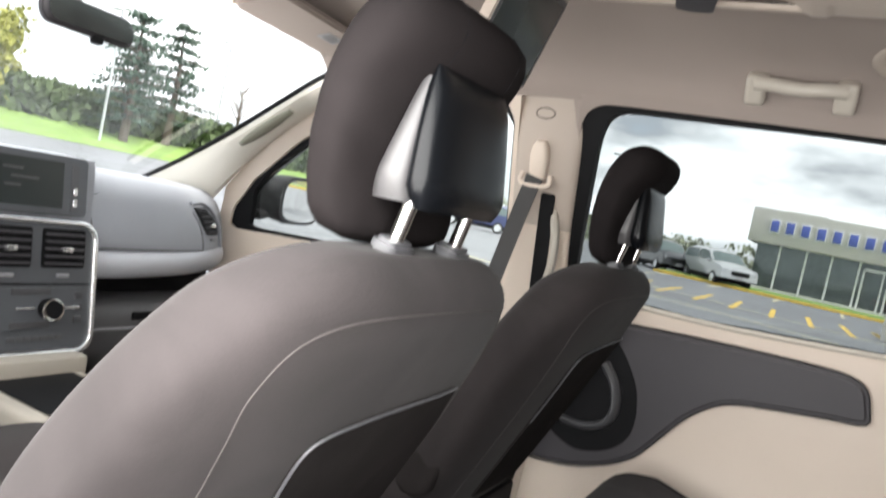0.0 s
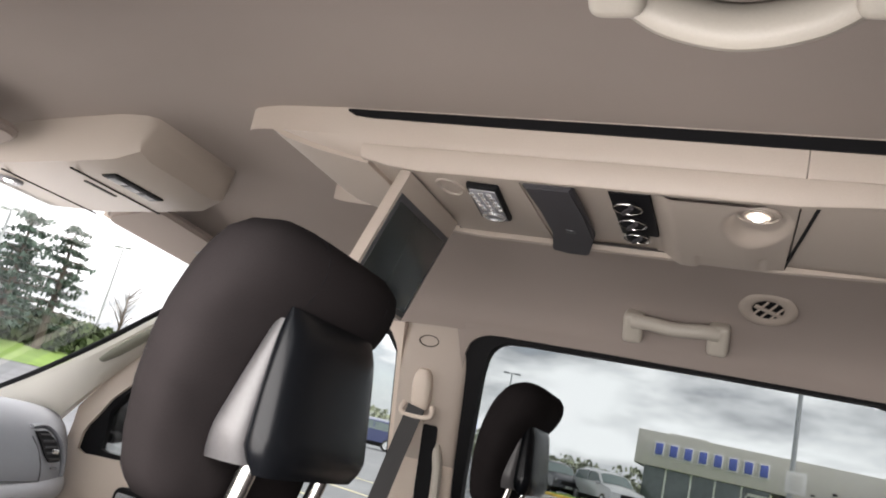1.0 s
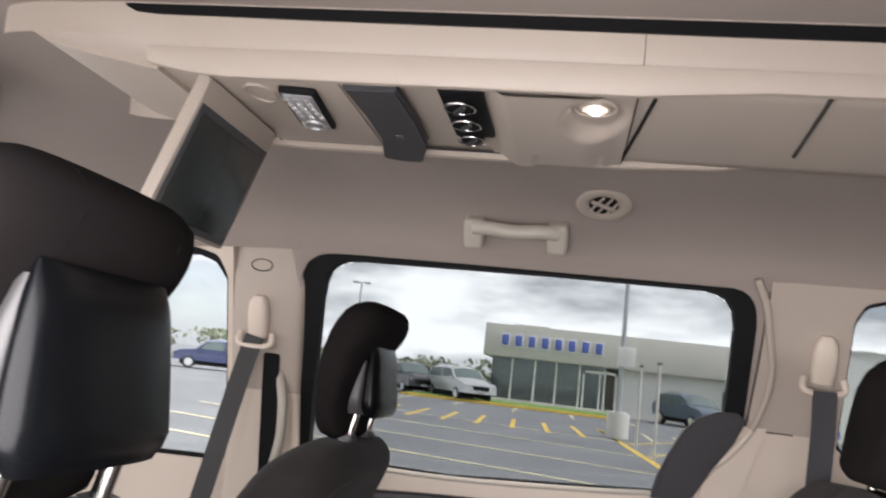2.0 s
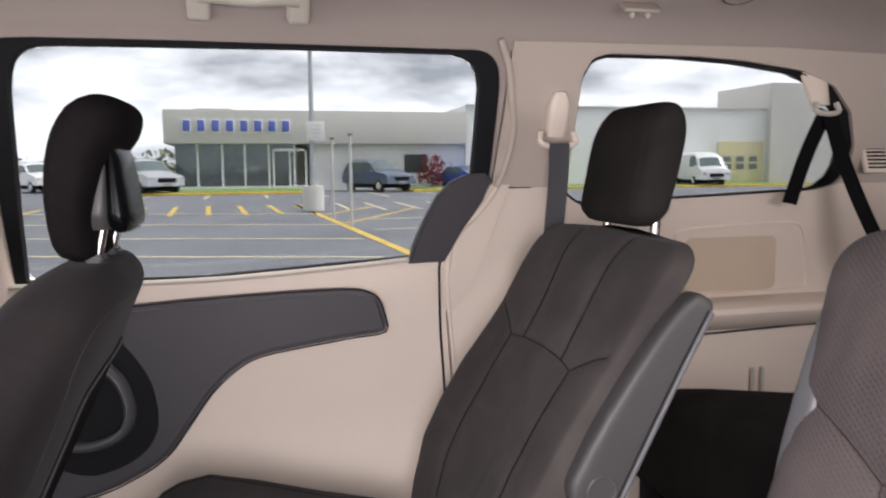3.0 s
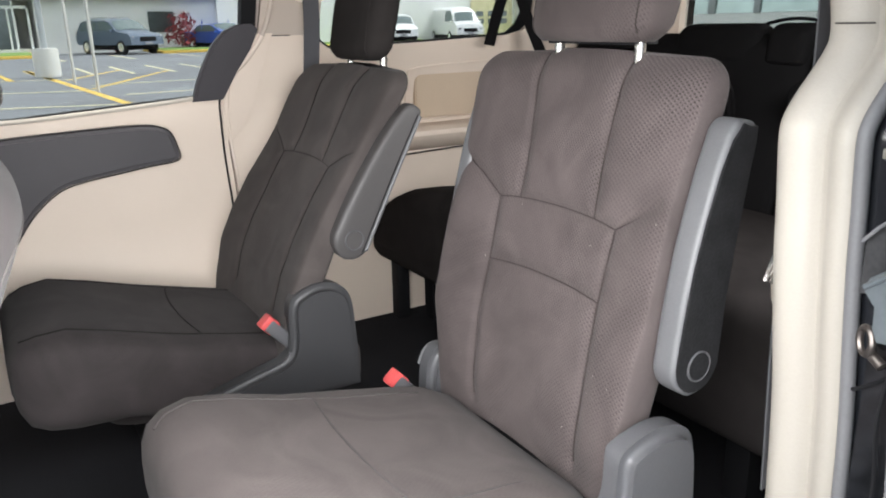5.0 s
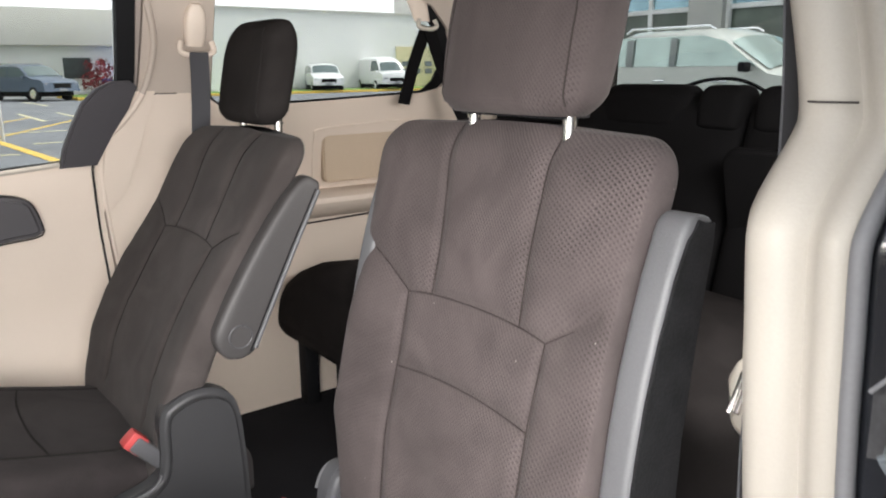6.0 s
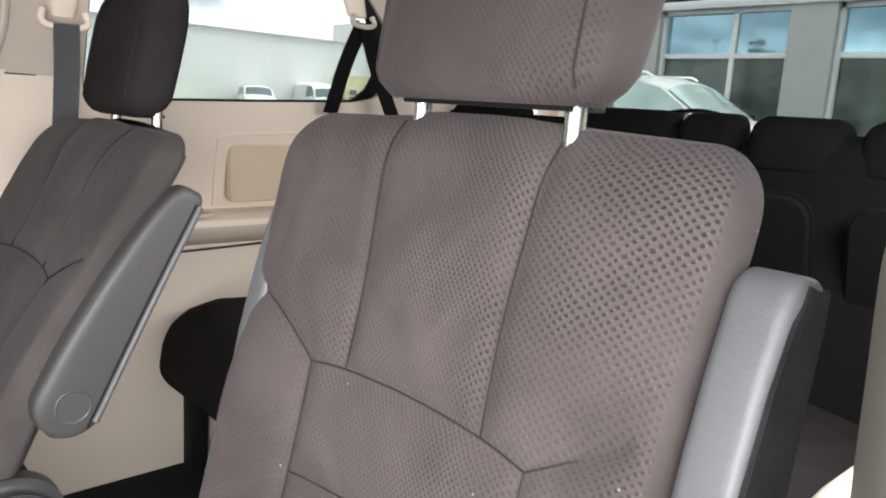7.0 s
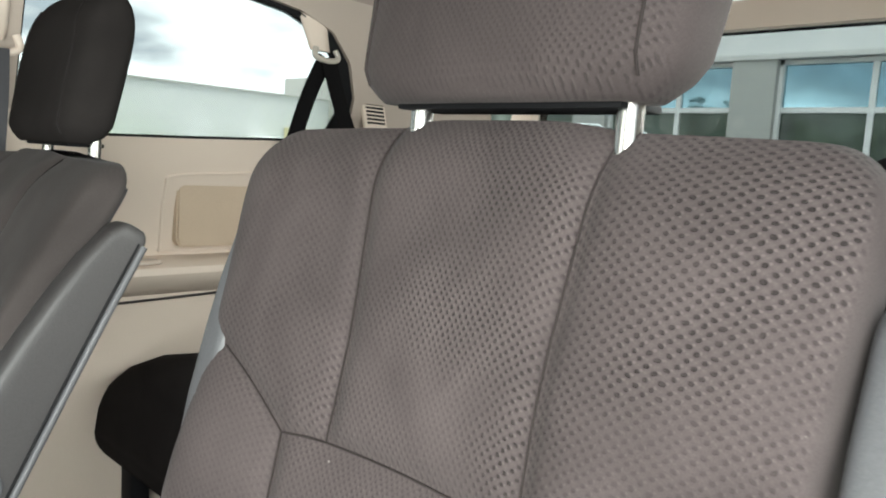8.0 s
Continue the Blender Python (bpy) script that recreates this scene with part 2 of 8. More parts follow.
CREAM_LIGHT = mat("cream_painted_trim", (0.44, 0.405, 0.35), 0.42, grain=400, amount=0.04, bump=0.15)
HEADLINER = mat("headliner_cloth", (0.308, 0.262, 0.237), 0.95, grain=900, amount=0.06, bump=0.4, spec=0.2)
MESH_CLOTH = mat("tan_speaker_cloth", (0.50, 0.40, 0.30), 0.9, grain=600, amount=0.14, bump=0.5)
DARK_TRIM = mat("dark_grey_trim", (0.050, 0.047, 0.052), 0.55, grain=500, amount=0.12, bump=0.4, spec=0.35)
BLACK = mat("black_rubber", (0.005, 0.005, 0.006), 0.7, grain=300, amount=0.15, spec=0.2)
GREY_PLASTIC = mat("grey_plastic", (0.062, 0.062, 0.067), 0.45, grain=300, amount=0.12, bump=0.25)
# Right chair's arm and shield plastics: darker copies that hold its weaker light.
ARM_SHADED = mat("shaded_arm_plastic", (0.052, 0.049, 0.049), 0.48, grain=400, amount=0.12, bump=0.35, spec=0.35)
SHIELD_SHADED = mat("shaded_shield_plastic", (0.030, 0.030, 0.032), 0.45, grain=400, amount=0.14, bump=0.4)
ARM_GREY = mat("light_grey_arm_plastic", (0.083, 0.083, 0.088), 0.48, grain=400, amount=0.10, bump=0.35)
ARM_DARK = mat("worn_charcoal_plastic", (0.012, 0.012, 0.013), 0.6, grain=260, amount=0.5, blotch=30, bump=0.6, spec=0.15)
PALE_PLASTIC = mat("pale_grey_plastic", (0.26, 0.26, 0.275), 0.5, grain=300, amount=0.08, bump=0.2)
DASH_TOP = mat("grey_dash_skin", (0.29, 0.30, 0.33), 0.55, grain=350, amount=0.08, bump=0.4)
DASH_LOW = mat("dark_dash_skin", (0.10, 0.10, 0.105), 0.55, grain=350, amount=0.08, bump=0.4)
SILVER = mat("silver_trim", (0.78, 0.79, 0.80), 0.25, metal=0.8, amount=0.05)
CHROME = mat("polished_steel", (0.50, 0.485, 0.465), 0.26, metal=1.0, amount=0.04)
CARPET = mat("black_carpet", (0.016, 0.016, 0.018), 1.0, grain=700, amount=0.4, bump=1.0, spec=0.1)
CLOTH = fabric("taupe_knit_cloth", (0.0640, 0.0523, 0.0514), 0.0076, 0.95, True)
CLOTH_FINE = fabric("taupe_fine_cloth", (0.0545, 0.0444, 0.0435), 0.0068, 0.5)
# Right chair's headrest and back: the same cloth, darkened for the weaker light there.
CLOTH_HEAD_SHADED = fabric("shaded_headrest_cloth", (0.019, 0.0168, 0.0162), 0.006, 0.12, spec=0.05, sheen=0.0)
CLOTH_SHADED = fabric("shaded_taupe_cloth", (0.052, 0.0448, 0.0430), 0.006, 0.12)
CLOTH_BENCH = fabric("soot_cloth", (0.0165, 0.0145, 0.0143), 0.006, 0.12, spec=0.05, sheen=0.0)
CLOTH_PLAIN = fabric("taupe_plain_cloth", (0.059, 0.0495, 0.048), 0.0075, 0.14)
# Right chair's cushion cloth, its colour darkened for weaker light too.
CLOTH_SEAT_SHADED = fabric("shaded_cushion_cloth", (0.033, 0.0285, 0.029), 0.006, 0.12, spec=0.08)
CLOTH_FRONT = fabric("taupe_front_cloth", (0.0215, 0.0185, 0.0187), 0.006, 0.08)
CLOTH_BLACK = mat("black_seat_cloth", (0.0075, 0.0072, 0.0076), 0.95, grain=600, amount=0.25, bump=0.5, spec=0.04)
SEAM_DARK = mat("black_seam", (0.019, 0.017, 0.0165), 0.95, amount=0.1, spec=0.1)
SEAM_SOFT = mat("taupe_seam", (0.034, 0.028, 0.027), 0.95, amount=0.1, spec=0.1)
SEAM = mat("dark_seam", (0.034, 0.029, 0.028), 0.9, amount=0.1)
WEBBING = mat("belt_webbing", (0.050, 0.050, 0.056), 0.8, grain=900, amount=0.25, bump=0.6)
WEBBING_GREY = mat("grey_belt_webbing", (0.045, 0.044, 0.044), 0.8, grain=900, amount=0.2, bump=0.6)
RED = mat("red_buckle", (0.42, 0.055, 0.055), 0.4, amount=0.08)
SCREEN = mat("dark_screen", (0.030, 0.036, 0.036), 0.22, amount=0.06)
TINTED = glass("privacy_glass", (0.62, 0.64, 0.64))
CLEAR = glass("clear_glass", (0.93, 0.95, 0.94))
MIRROR = mat("mirror", (0.9, 0.9, 0.9), 0.02, metal=1.0, amount=0.0)
LAMP = lamp_mat("white_lamp", (1.0, 0.97, 0.92), 6.0)
VAN_BLACK = mat("black_van_paint", (0.012, 0.013, 0.016), 0.18, coat=0.6, amount=0.1)


# ---- building helpers ----
def thing(name, label, category, group="", kind="", at=(0, 0, 0)):
    ob = new(name)
    ob.location = at
    ob.empty_display_size = 0.1
    return tagged(ob, label, category, group, kind)


def part(name, bm, material, parent=None, label="", sharp=40):
    me = bpy.data.meshes.new(name)
    bmesh.ops.recalc_face_normals(bm, faces=bm.faces)
    bm.to_mesh(me)
    bm.free()
    for p in me.polygons:
        p.use_smooth = True
    me.set_sharp_from_angle(angle=radians(sharp))
    me.materials.append(material)
    ob = new(name, me)
    if parent:
        ob.parent = parent
    return tagged(ob, label)


def join(bm, other, m=None):
    me = bpy.data.meshes.new("tmp")
    other.to_mesh(me)
    other.free()
    if m is not None:
        me.transform(m)
    bm.from_mesh(me)
    bpy.data.meshes.remove(me)
    return bm


def box(sx, sy, sz, m=None, bevel=0.0, seg=2):
    bm = bmesh.new()
    bmesh.ops.create_cube(bm, size=1)
    bmesh.ops.scale(bm, vec=(sx, sy, sz), verts=bm.verts)
    if bevel:
        bmesh.ops.bevel(bm, geom=bm.edges[:], offset=bevel, segments=seg, profile=0.6, affect="EDGES")
    if m is not None:
        bm.transform(m)
    return bm


def span(x0, x1, y0, y1, z0, z1, bevel=0.0, seg=2):
    return box(abs(x1 - x0), abs(y1 - y0), abs(z1 - z0), pose((x0 + x1) / 2, (y0 + y1) / 2, (z0 + z1) / 2), bevel, seg)


def disc(radius, depth, m=None, seg=32, bevel=0.0):
    bm = bmesh.new()
    bmesh.ops.create_cone(bm, cap_ends=True, segments=seg, radius1=radius, radius2=radius, depth=depth)
    if bevel:
        rim = [e for e in bm.edges if abs(e.verts[0].co.z - e.verts[1].co.z) < 1e-6]
        bmesh.ops.bevel(bm, geom=rim, offset=bevel, segments=2, affect="EDGES")
    if m is not None:
        bm.transform(m)
    return bm


def loft(rings, cap=True, closed=True):
    bm = bmesh.new()
    vs = [[bm.verts.new(p) for p in r] for r in rings]
    k = len(vs[0])
    for a, b in zip(vs, vs[1:]):
        for i in range(k if closed else k - 1):
            j = (i + 1) % k
            bm.faces.new((a[i], a[j], b[j], b[i]))
    if cap and closed:
        bm.faces.new(vs[0][::-1])
        bm.faces.new(vs[-1])
    return bm


def tube(points, radius, seg=8, flat=1.0, cap=True, loop=False):
    """A round (or flattened) bar swept along points."""
    pts = [Vector(p) for p in points]
    n = len(pts)
    rings, up = [], None
    for i, p in enumerate(pts):
        if loop:
            d = (pts[(i + 1) % n] - pts[i - 1]).normalized()
        else:
            d = (pts[min(i + 1, n - 1)] - pts[max(i - 1, 0)]).normalized()
        if up is None:
            up = Vector((0, 0, 1)) if abs(d.z) < 0.9 else Vector((0, 1, 0))
        s = d.cross(up).normalized()
        up = s.cross(d).normalized()
        r = radius[i] if isinstance(radius, (list, tuple)) else radius
        rings.append([p + s * (r * math.cos(2 * math.pi * k / seg)) + up * (r * flat * math.sin(2 * math.pi * k / seg)) for k in range(seg)])
    if loop:
        rings.append(rings[0])
        bm = loft(rings, cap=False)
        bmesh.ops.remove_doubles(bm, verts=bm.verts, dist=1e-6)
        return bm
    return loft(rings, cap)


def curve(points, steps=8):
    """A smooth line through points (Catmull-Rom)."""
    p = [Vector(q) for q in points]
    p = [2 * p[0] - p[1]] + p + [2 * p[-1] - p[-2]]
    out = []
    for i in range(1, len(p) - 2):
        for s in range(steps):
            t = s / steps
            a, b, c, d = p[i - 1:i + 3]
            out.append(0.5 * (2 * b + (c - a) * t + (2 * a - 5 * b + 4 * c - d) * t * t + (3 * b - a - 3 * c + d) * t ** 3))
    return out + [p[-2]]


def prism(outline, depth, bevel=0.0, seg=2, m=None):
    """A flat outline (x, y) with thickness along z, centred."""
    bm = bmesh.new()
    f = bm.faces.new([bm.verts.new((x, y, -depth / 2)) for x, y in outline])
    r = bmesh.ops.extrude_face_region(bm, geom=[f])
    bmesh.ops.translate(bm, vec=(0, 0, depth), verts=[v for v in r["geom"] if isinstance(v, bmesh.types.BMVert)])
    bmesh.ops.recalc_face_normals(bm, faces=bm.faces)
    if bevel:
        rim = [e for e in bm.edges if abs(e.verts[0].co.z - e.verts[1].co.z) < 1e-6]
        bmesh.ops.bevel(bm, geom=rim, offset=bevel, segments=seg, affect="EDGES")
    if m is not None:
        bm.transform(m)
    return bm


def rounded(w, h, r, n=6, cx=0.0, cy=0.0):
    pts = []
    for sx, sy, a0 in ((1, 1, 0), (-1, 1, 90), (-1, -1, 180), (1, -1, 270)):
        for k in range(n + 1):
            a = radians(a0 + 90 * k / n)
            pts.append((cx + sx * (w / 2 - r) + r * math.cos(a), cy + sy * (h / 2 - r) + r * math.sin(a)))
    return pts


# outline (y, z) set into a plane of constant x
SIDE = Matrix(((0, 0, 1, 0), (1, 0, 0, 0), (0, 1, 0, 0), (0, 0, 0, 1)))
# outline (x, z) set into a plane of constant y
FRONT = Matrix(((1, 0, 0, 0), (0, 0, -1, 0), (0, 1, 0, 0), (0, 0, 0, 1)))


def side(outline, x, depth, bevel=0.0, seg=2):
    return prism(outline, depth, bevel, seg, Matrix.Translation((x, 0, 0)) @ SIDE)


def resample(poly, count):
    p = [Vector((a, b, 0)) for a, b in poly]
    p.append(p[0])
    lens = [0.0]
    for a, b in zip(p, p[1:]):
        lens.append(lens[-1] + (b - a).length)
    out, j = [], 0
    for k in range(count):
        s = lens[-1] * k / count
        while lens[j + 1] < s:
            j += 1
        f = (s - lens[j]) / max(lens[j + 1] - lens[j], 1e-9)
        q = p[j].lerp(p[j + 1], f)
        out.append((q.x, q.y))
    return out


def polar(poly, cy, cz, count):
    """The outline's crossing with rays at even angles from a centre, so that two outlines pair up."""
    dense = resample(poly, 1200)
    ang = [(math.atan2(z - cz, y - cy) % (2 * math.pi), y, z) for y, z in dense]
    ang.sort()
    a = np.array([q[0] for q in ang])
    ys, zs = [q[1] for q in ang], [q[2] for q in ang]
    out = []
    for k in range(count):
        t = 2 * math.pi * k / count
        out.append((float(np.interp(t, a, ys, period=2 * math.pi)), float(np.interp(t, a, zs, period=2 * math.pi))))
    return out


def ring_panel(inner, outer, cy, cz, xf, steps=14, count=160, back=0.04, sgn=1):
    """A curved panel with an opening: from the opening's outline to the outer one, with turned-in edges. sgn: +1 for the right wall."""
    a, b = polar(inner, cy, cz, count), polar(outer, cy, cz, count)
    rings = [[(sgn * (xf(z) + back), y, z) for y, z in a]]
    for s in range(steps + 1):
        f = s / steps
        ring = []
        for (y0, z0), (y1, z1) in zip(a, b):
            y, z = y0 + (y1 - y0) * f, z0 + (z1 - z0) * f
            ring.append((sgn * xf(z), y, z))
        rings.append(ring)
    rings.append([(sgn * (xf(z) + back), y, z) for y, z in b])
    return loft(rings, cap=False)


def split(bm, z):
    """Cuts a panel level at a height: the upper and the lower piece."""
    out = []
    for keep_up in (True, False):
        half = bm.copy()
        bmesh.ops.bisect_plane(half, geom=half.verts[:] + half.edges[:] + half.faces[:], plane_co=(0, 0, z), plane_no=(0, 0, 1), clear_inner=keep_up, clear_outer=not keep_up)
        out.append(half)
    bm.free()
    return out


def wall_x(z):
    """How far the inner side trim stands from the van's middle at a height."""
    return float(np.interp(z, [0.30, 0.70, 0.95, 1.06, 1.10, 1.25, 1.40, 1.52, 1.58, 1.62],
                           [0.84, 0.885, 0.875, 0.862, 0.850, 0.798, 0.745, 0.703, 0.680, 0.640]))


def glass_x(z):
    return wall_x(z) + 0.035


# ---- ground and the van's shell ----
def ground_z(x, y):
    """The lot is level and climbs gently past its front edge."""
    return 1.1 * min(max((y - 22) / 45, 0), 1) ** 1.5


def bank_z(x, y):
    """The grass bank that rises past the lot's front edge."""
    d = y - (40.0 - 0.26 * (x - 10))
    return ground_z(x, y) + (0.02 + 2.0 * min(d / 14, 1) ** 1.2 if d > 0 else 0.0)


def build_ground():
    bm = bmesh.new()
    xs = [-400, -150, -60, -20, -8, 0, 8, 16, 24, 32, 40, 60, 100, 200, 500]
    ys = [-500, -150, -60, -30, -15, -8, 0, 8, 16, 22, 26, 30, 35, 40, 50, 60, 70, 80, 110, 200, 500]
    vs = [[bm.verts.new((x, y, ground_z(x, y))) for x in xs] for y in ys]
    for a, b in zip(vs, vs[1:]):
        for i in range(len(xs) - 1):
            bm.faces.new((a[i], a[i + 1], b[i + 1], b[i]))
    return tagged(part("ground", bm, ASPHALT), "grey worn asphalt car park that runs to the horizon", "ground", kind="structure")


ASPHALT = mat("asphalt", (0.155, 0.160, 0.172), 0.9, grain=9, amount=0.34, blotch=0.35, bump=0.6)
YELLOW_PAINT = mat("worn_yellow_paint", (0.62, 0.42, 0.08), 0.8, grain=12, amount=0.25)
PALE_PAINT = mat("worn_pale_paint", (0.60, 0.54, 0.34), 0.8, grain=12, amount=0.25)
build_ground()

floor = tagged(part("floor", span(-0.86, 0.86, -1.45, 2.7, 0.24, 0.31), CARPET), "black carpeted van floor", "floor", kind="structure")


def build_ceiling():
    prof = [(-0.70, 1.535), (-0.692, 1.575), (-0.665, 1.612), (-0.61, 1.645), (-0.52, 1.672), (-0.36, 1.692), (-0.18, 1.702), (0, 1.705)]
    prof = prof + [(-x, z) for x, z in prof[-2::-1]]
    prof = [(p.x, p.z) for p in curve([(x, 0, z) for x, z in prof], 3)]
    rings = []
    for y in np.linspace(-1.42, 1.95, 30):
        drop = 0.0
        if y > 1.15:
            drop = 0.085 * ((y - 1.15) / 0.8) ** 1.6
        if y < -0.9:
            drop = 0.06 * ((-0.9 - y) / 0.5) ** 1.6
        low = [(x * (1 - 0.08 * max(0, y - 1.2)), y, z - drop) for x, z in prof]
        rings.append(low + [(x * 1.03, y, z + 0.035) for x, _, z in low[::-1]])
    return tagged(part("ceiling", loft(rings), HEADLINER), "beige cloth van headliner", "ceiling", kind="structure")


build_ceiling()

OPEN_1 = [(0.175, 1.10), (0.166, 1.30), (0.165, 1.46), (0.170, 1.495), (0.182, 1.518), (0.205, 1.533), (0.24, 1.538), (0.60, 1.537), (1.08, 1.533), (1.12, 1.531), (1.148, 1.523), (1.168, 1.506), (1.179, 1.48), (1.182, 1.44), (1.19, 1.20), (1.205, 1.055), (0.80, 1.052), (0.30, 1.083)]
PANE_1 = [(0.215, 1.13), (0.207, 1.30), (0.208, 1.46), (0.214, 1.490), (0.228, 1.512), (0.25, 1.524), (0.28, 1.528), (0.60, 1.528), (1.04, 1.523), (1.075, 1.520), (1.10, 1.511), (1.116, 1.493), (1.125, 1.468), (1.131, 1.43), (1.148, 1.20), (1.155, 1.058), (0.80, 1.055), (0.32, 1.086)]
OUT_1 = [(0.262, 1.07), (0.215, 1.15), (0.165, 1.25), (0.155, 1.40), (0.15, 1.545), (0.60, 1.56), (1.22, 1.55), (1.235, 1.20), (1.24, 0.31), (0.70, 0.30), (0.235, 0.31), (0.24, 0.80)]


def build_sliding_door():
    door = thing("door_1", "closed sliding door with cream trim, dark armrest and tinted window", "van door", kind="structure")
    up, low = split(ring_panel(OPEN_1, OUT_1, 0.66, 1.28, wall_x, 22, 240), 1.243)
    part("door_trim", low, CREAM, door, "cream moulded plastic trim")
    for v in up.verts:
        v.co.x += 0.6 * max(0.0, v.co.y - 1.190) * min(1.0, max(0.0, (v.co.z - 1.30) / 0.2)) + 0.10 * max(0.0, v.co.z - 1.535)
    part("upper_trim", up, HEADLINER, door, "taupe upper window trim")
    part("window_frame", ring_panel(PANE_1, OPEN_1, 0.66, 1.28, lambda z: wall_x(z) + 0.006, 3, 240, 0.03), BLACK, door, "black window surround")
    pane = loft([[(glass_x(z), y, z) for y, z in polar(PANE_1, 0.66, 1.28, 160)],
                 [(glass_x(z) + 0.004, y, z) for y, z in polar(PANE_1, 0.66, 1.28, 160)]])
    wide = [(-0.03 + (y - 0.66) * 1.12 + 0.69, 1.0 + (z - 1.0) * 1.05) for y, z in OUT_1]
    part("door_shell", ring_panel(OPEN_1, wide, 0.66, 1.28, lambda z: wall_x(z) + 0.055, 4, 160, 0.01), VAN_BLACK, door, "black outer shell")
    p = part("pane", pane, TINTED, door, "tinted privacy glass")
    p.visible_shadow = False
    arm = [(1.235, 0.985), (1.05, 0.995), (0.85, 1.008), (0.65, 1.016), (0.50, 1.018), (0.445, 1.010), (0.418, 0.992), (0.405, 0.955), (0.404, 0.915),
           (0.48, 0.905), (0.58, 0.892), (0.68, 0.876), (0.735, 0.850), (0.79, 0.800), (0.84, 0.730), (0.89, 0.665), (0.97, 0.617), (1.07, 0.585), (1.235, 0.570)]
    part("armrest", side([(q.x, q.y) for q in curve([(a, b, 0) for a, b in arm], 3)], 0.868, 0.06, 0.012, 3), DARK_TRIM, door, "dark grey armrest panel")
    line = [(0.8375, a, b) for a, b in arm]
    part("armrest_edge", tube(curve(line, 3), 0.0018, 6), BLACK, door, "dark outline groove")
    bowl = [(0.904, 0.775), (0.916, 0.835), (0.945, 0.890), (0.985, 0.940), (1.03, 0.978), (1.07, 0.972), (1.13, 0.92), (1.16, 0.80), (1.14, 0.69), (1.06, 0.642), (0.99, 0.650), (0.935, 0.682), (0.908, 0.725)]
    bowl = [(q.x, q.y) for q in curve([(a, b, 0) for a, b in bowl + bowl[:1]], 4)[:-1]]
    part("handle_bowl", side(bowl, 0.850, 0.028, 0.0), BLACK, door, "black handle recess")
    part("door_handle", tube(curve([(0.828, 1.01, 0.885), (0.820, 0.972, 0.84), (0.816, 0.957, 0.78), (0.816, 0.975, 0.735), (0.822, 1.03, 0.71), (0.826, 1.09, 0.71)], 6), 0.020, 12, 0.55), GREY_PLASTIC, door, "dark grey pull handle")
    cap = [(0.346, 1.070), (0.338, 1.115), (0.318, 1.17), (0.292, 1.225), (0.262, 1.258), (0.225, 1.275), (0.185, 1.277), (0.166, 1.262), (0.185, 1.21), (0.225, 1.145), (0.262, 1.072)]
    bm = side(cap, 0.0, 0.03, 0.006)
    for v in bm.verts:
        v.co.x += wall_x(v.co.z) - 0.006
    part("window_cap", bm, DARK_TRIM, door, "dark grey corner cover")
    edge = [(wall_x(z) - 0.003, y, z) for y, z in ((0.180, 1.245), (0.222, 1.165), (0.256, 1.115), (0.270, 1.07), (0.269, 1.0), (0.265, 0.90), (0.257, 0.79), (0.248, 0.60), (0.243, 0.33))]
    part("edge_seal", tube(curve(edge, 5), 0.0032, 8), BLACK, door, "dark gap along the trim")
    sill = [(wall_x(z) - 0.004, y, z) for y, z in ((1.20, 1.050), (0.80, 1.049), (0.50, 1.066), (0.345, 1.079))]
    part("sill_seal", tube(curve(sill, 6), 0.006, 8), CREAM_LIGHT, door, "pale window sill lip")
    return door


build_sliding_door()

OPEN_2 = [(-0.022, 1.225), (-0.022, 1.49), (-0.04, 1.525), (-0.08, 1.537), (-0.25, 1.538), (-0.42, 1.530), (-0.58, 1.512), (-0.68, 1.480), (-0.75, 1.42),
          (-0.79, 1.34), (-0.795, 1.275), (-0.77, 1.240), (-0.70, 1.225), (-0.40, 1.212), (-0.06, 1.200)]
OUT_2 = [(0.256, 1.07), (0.209, 1.15), (0.160, 1.25), (0.150, 1.40), (0.146, 1.555), (-0.50, 1.56), (-1.02, 1.55), (-1.25, 1.48), (-1.40, 1.15), (-1.42, 0.30), (-0.50, 0.30), (0.229, 0.30), (0.234, 0.80)]
OUT_2L = [(-0.10, 1.06), (-0.095, 1.20), (-0.095, 1.555), (-0.50, 1.56), (-1.02, 1.55), (-1.25, 1.48), (-1.40, 1.15), (-1.42, 0.30), (-0.50, 0.30), (-0.10, 0.30)]


OPEN_2L = [(min(y, -0.14), z) for y, z in OPEN_2 if y < -0.05 or z > 1.49] + [(-0.14, 1.21)]


def build_quarter(sgn, name, label, outer, opening):
    wall = thing(name, label, "van wall", kind="structure")
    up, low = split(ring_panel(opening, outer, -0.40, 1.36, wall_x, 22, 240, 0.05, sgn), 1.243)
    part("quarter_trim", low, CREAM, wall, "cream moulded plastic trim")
    part("upper_trim", up, UPPER_TRIM_SHADED, wall, "taupe upper window trim")
    inner = [(y * 0.985 - 0.006, z + (0.006 if z < 1.3 else -0.006)) for y, z in opening]
    part("window_frame", ring_panel(inner, opening, -0.40, 1.37, lambda z: wall_x(z) + 0.012, 2, 200, 0.02, sgn), BLACK, wall, "black rubber window edge")
    pane = loft([[(sgn * (glass_x(z) + d), y, z) for y, z in polar(opening, -0.40, 1.37, 140)] for d in (0.0, 0.004)])
    part("body_shell", ring_panel(opening, [(y, z * 1.02) for y, z in outer], -0.40, 1.34, lambda z: wall_x(z) + 0.06, 4, 160, 0.01, sgn), VAN_BLACK, wall, "black outer shell")
    p = part("pane", pane, TINTED, wall, "tinted privacy glass")
    p.visible_shadow = False
    return wall


wall_right = build_quarter(1, "wall_right", "cream quarter trim with a tinted side window", OUT_2, OPEN_2)


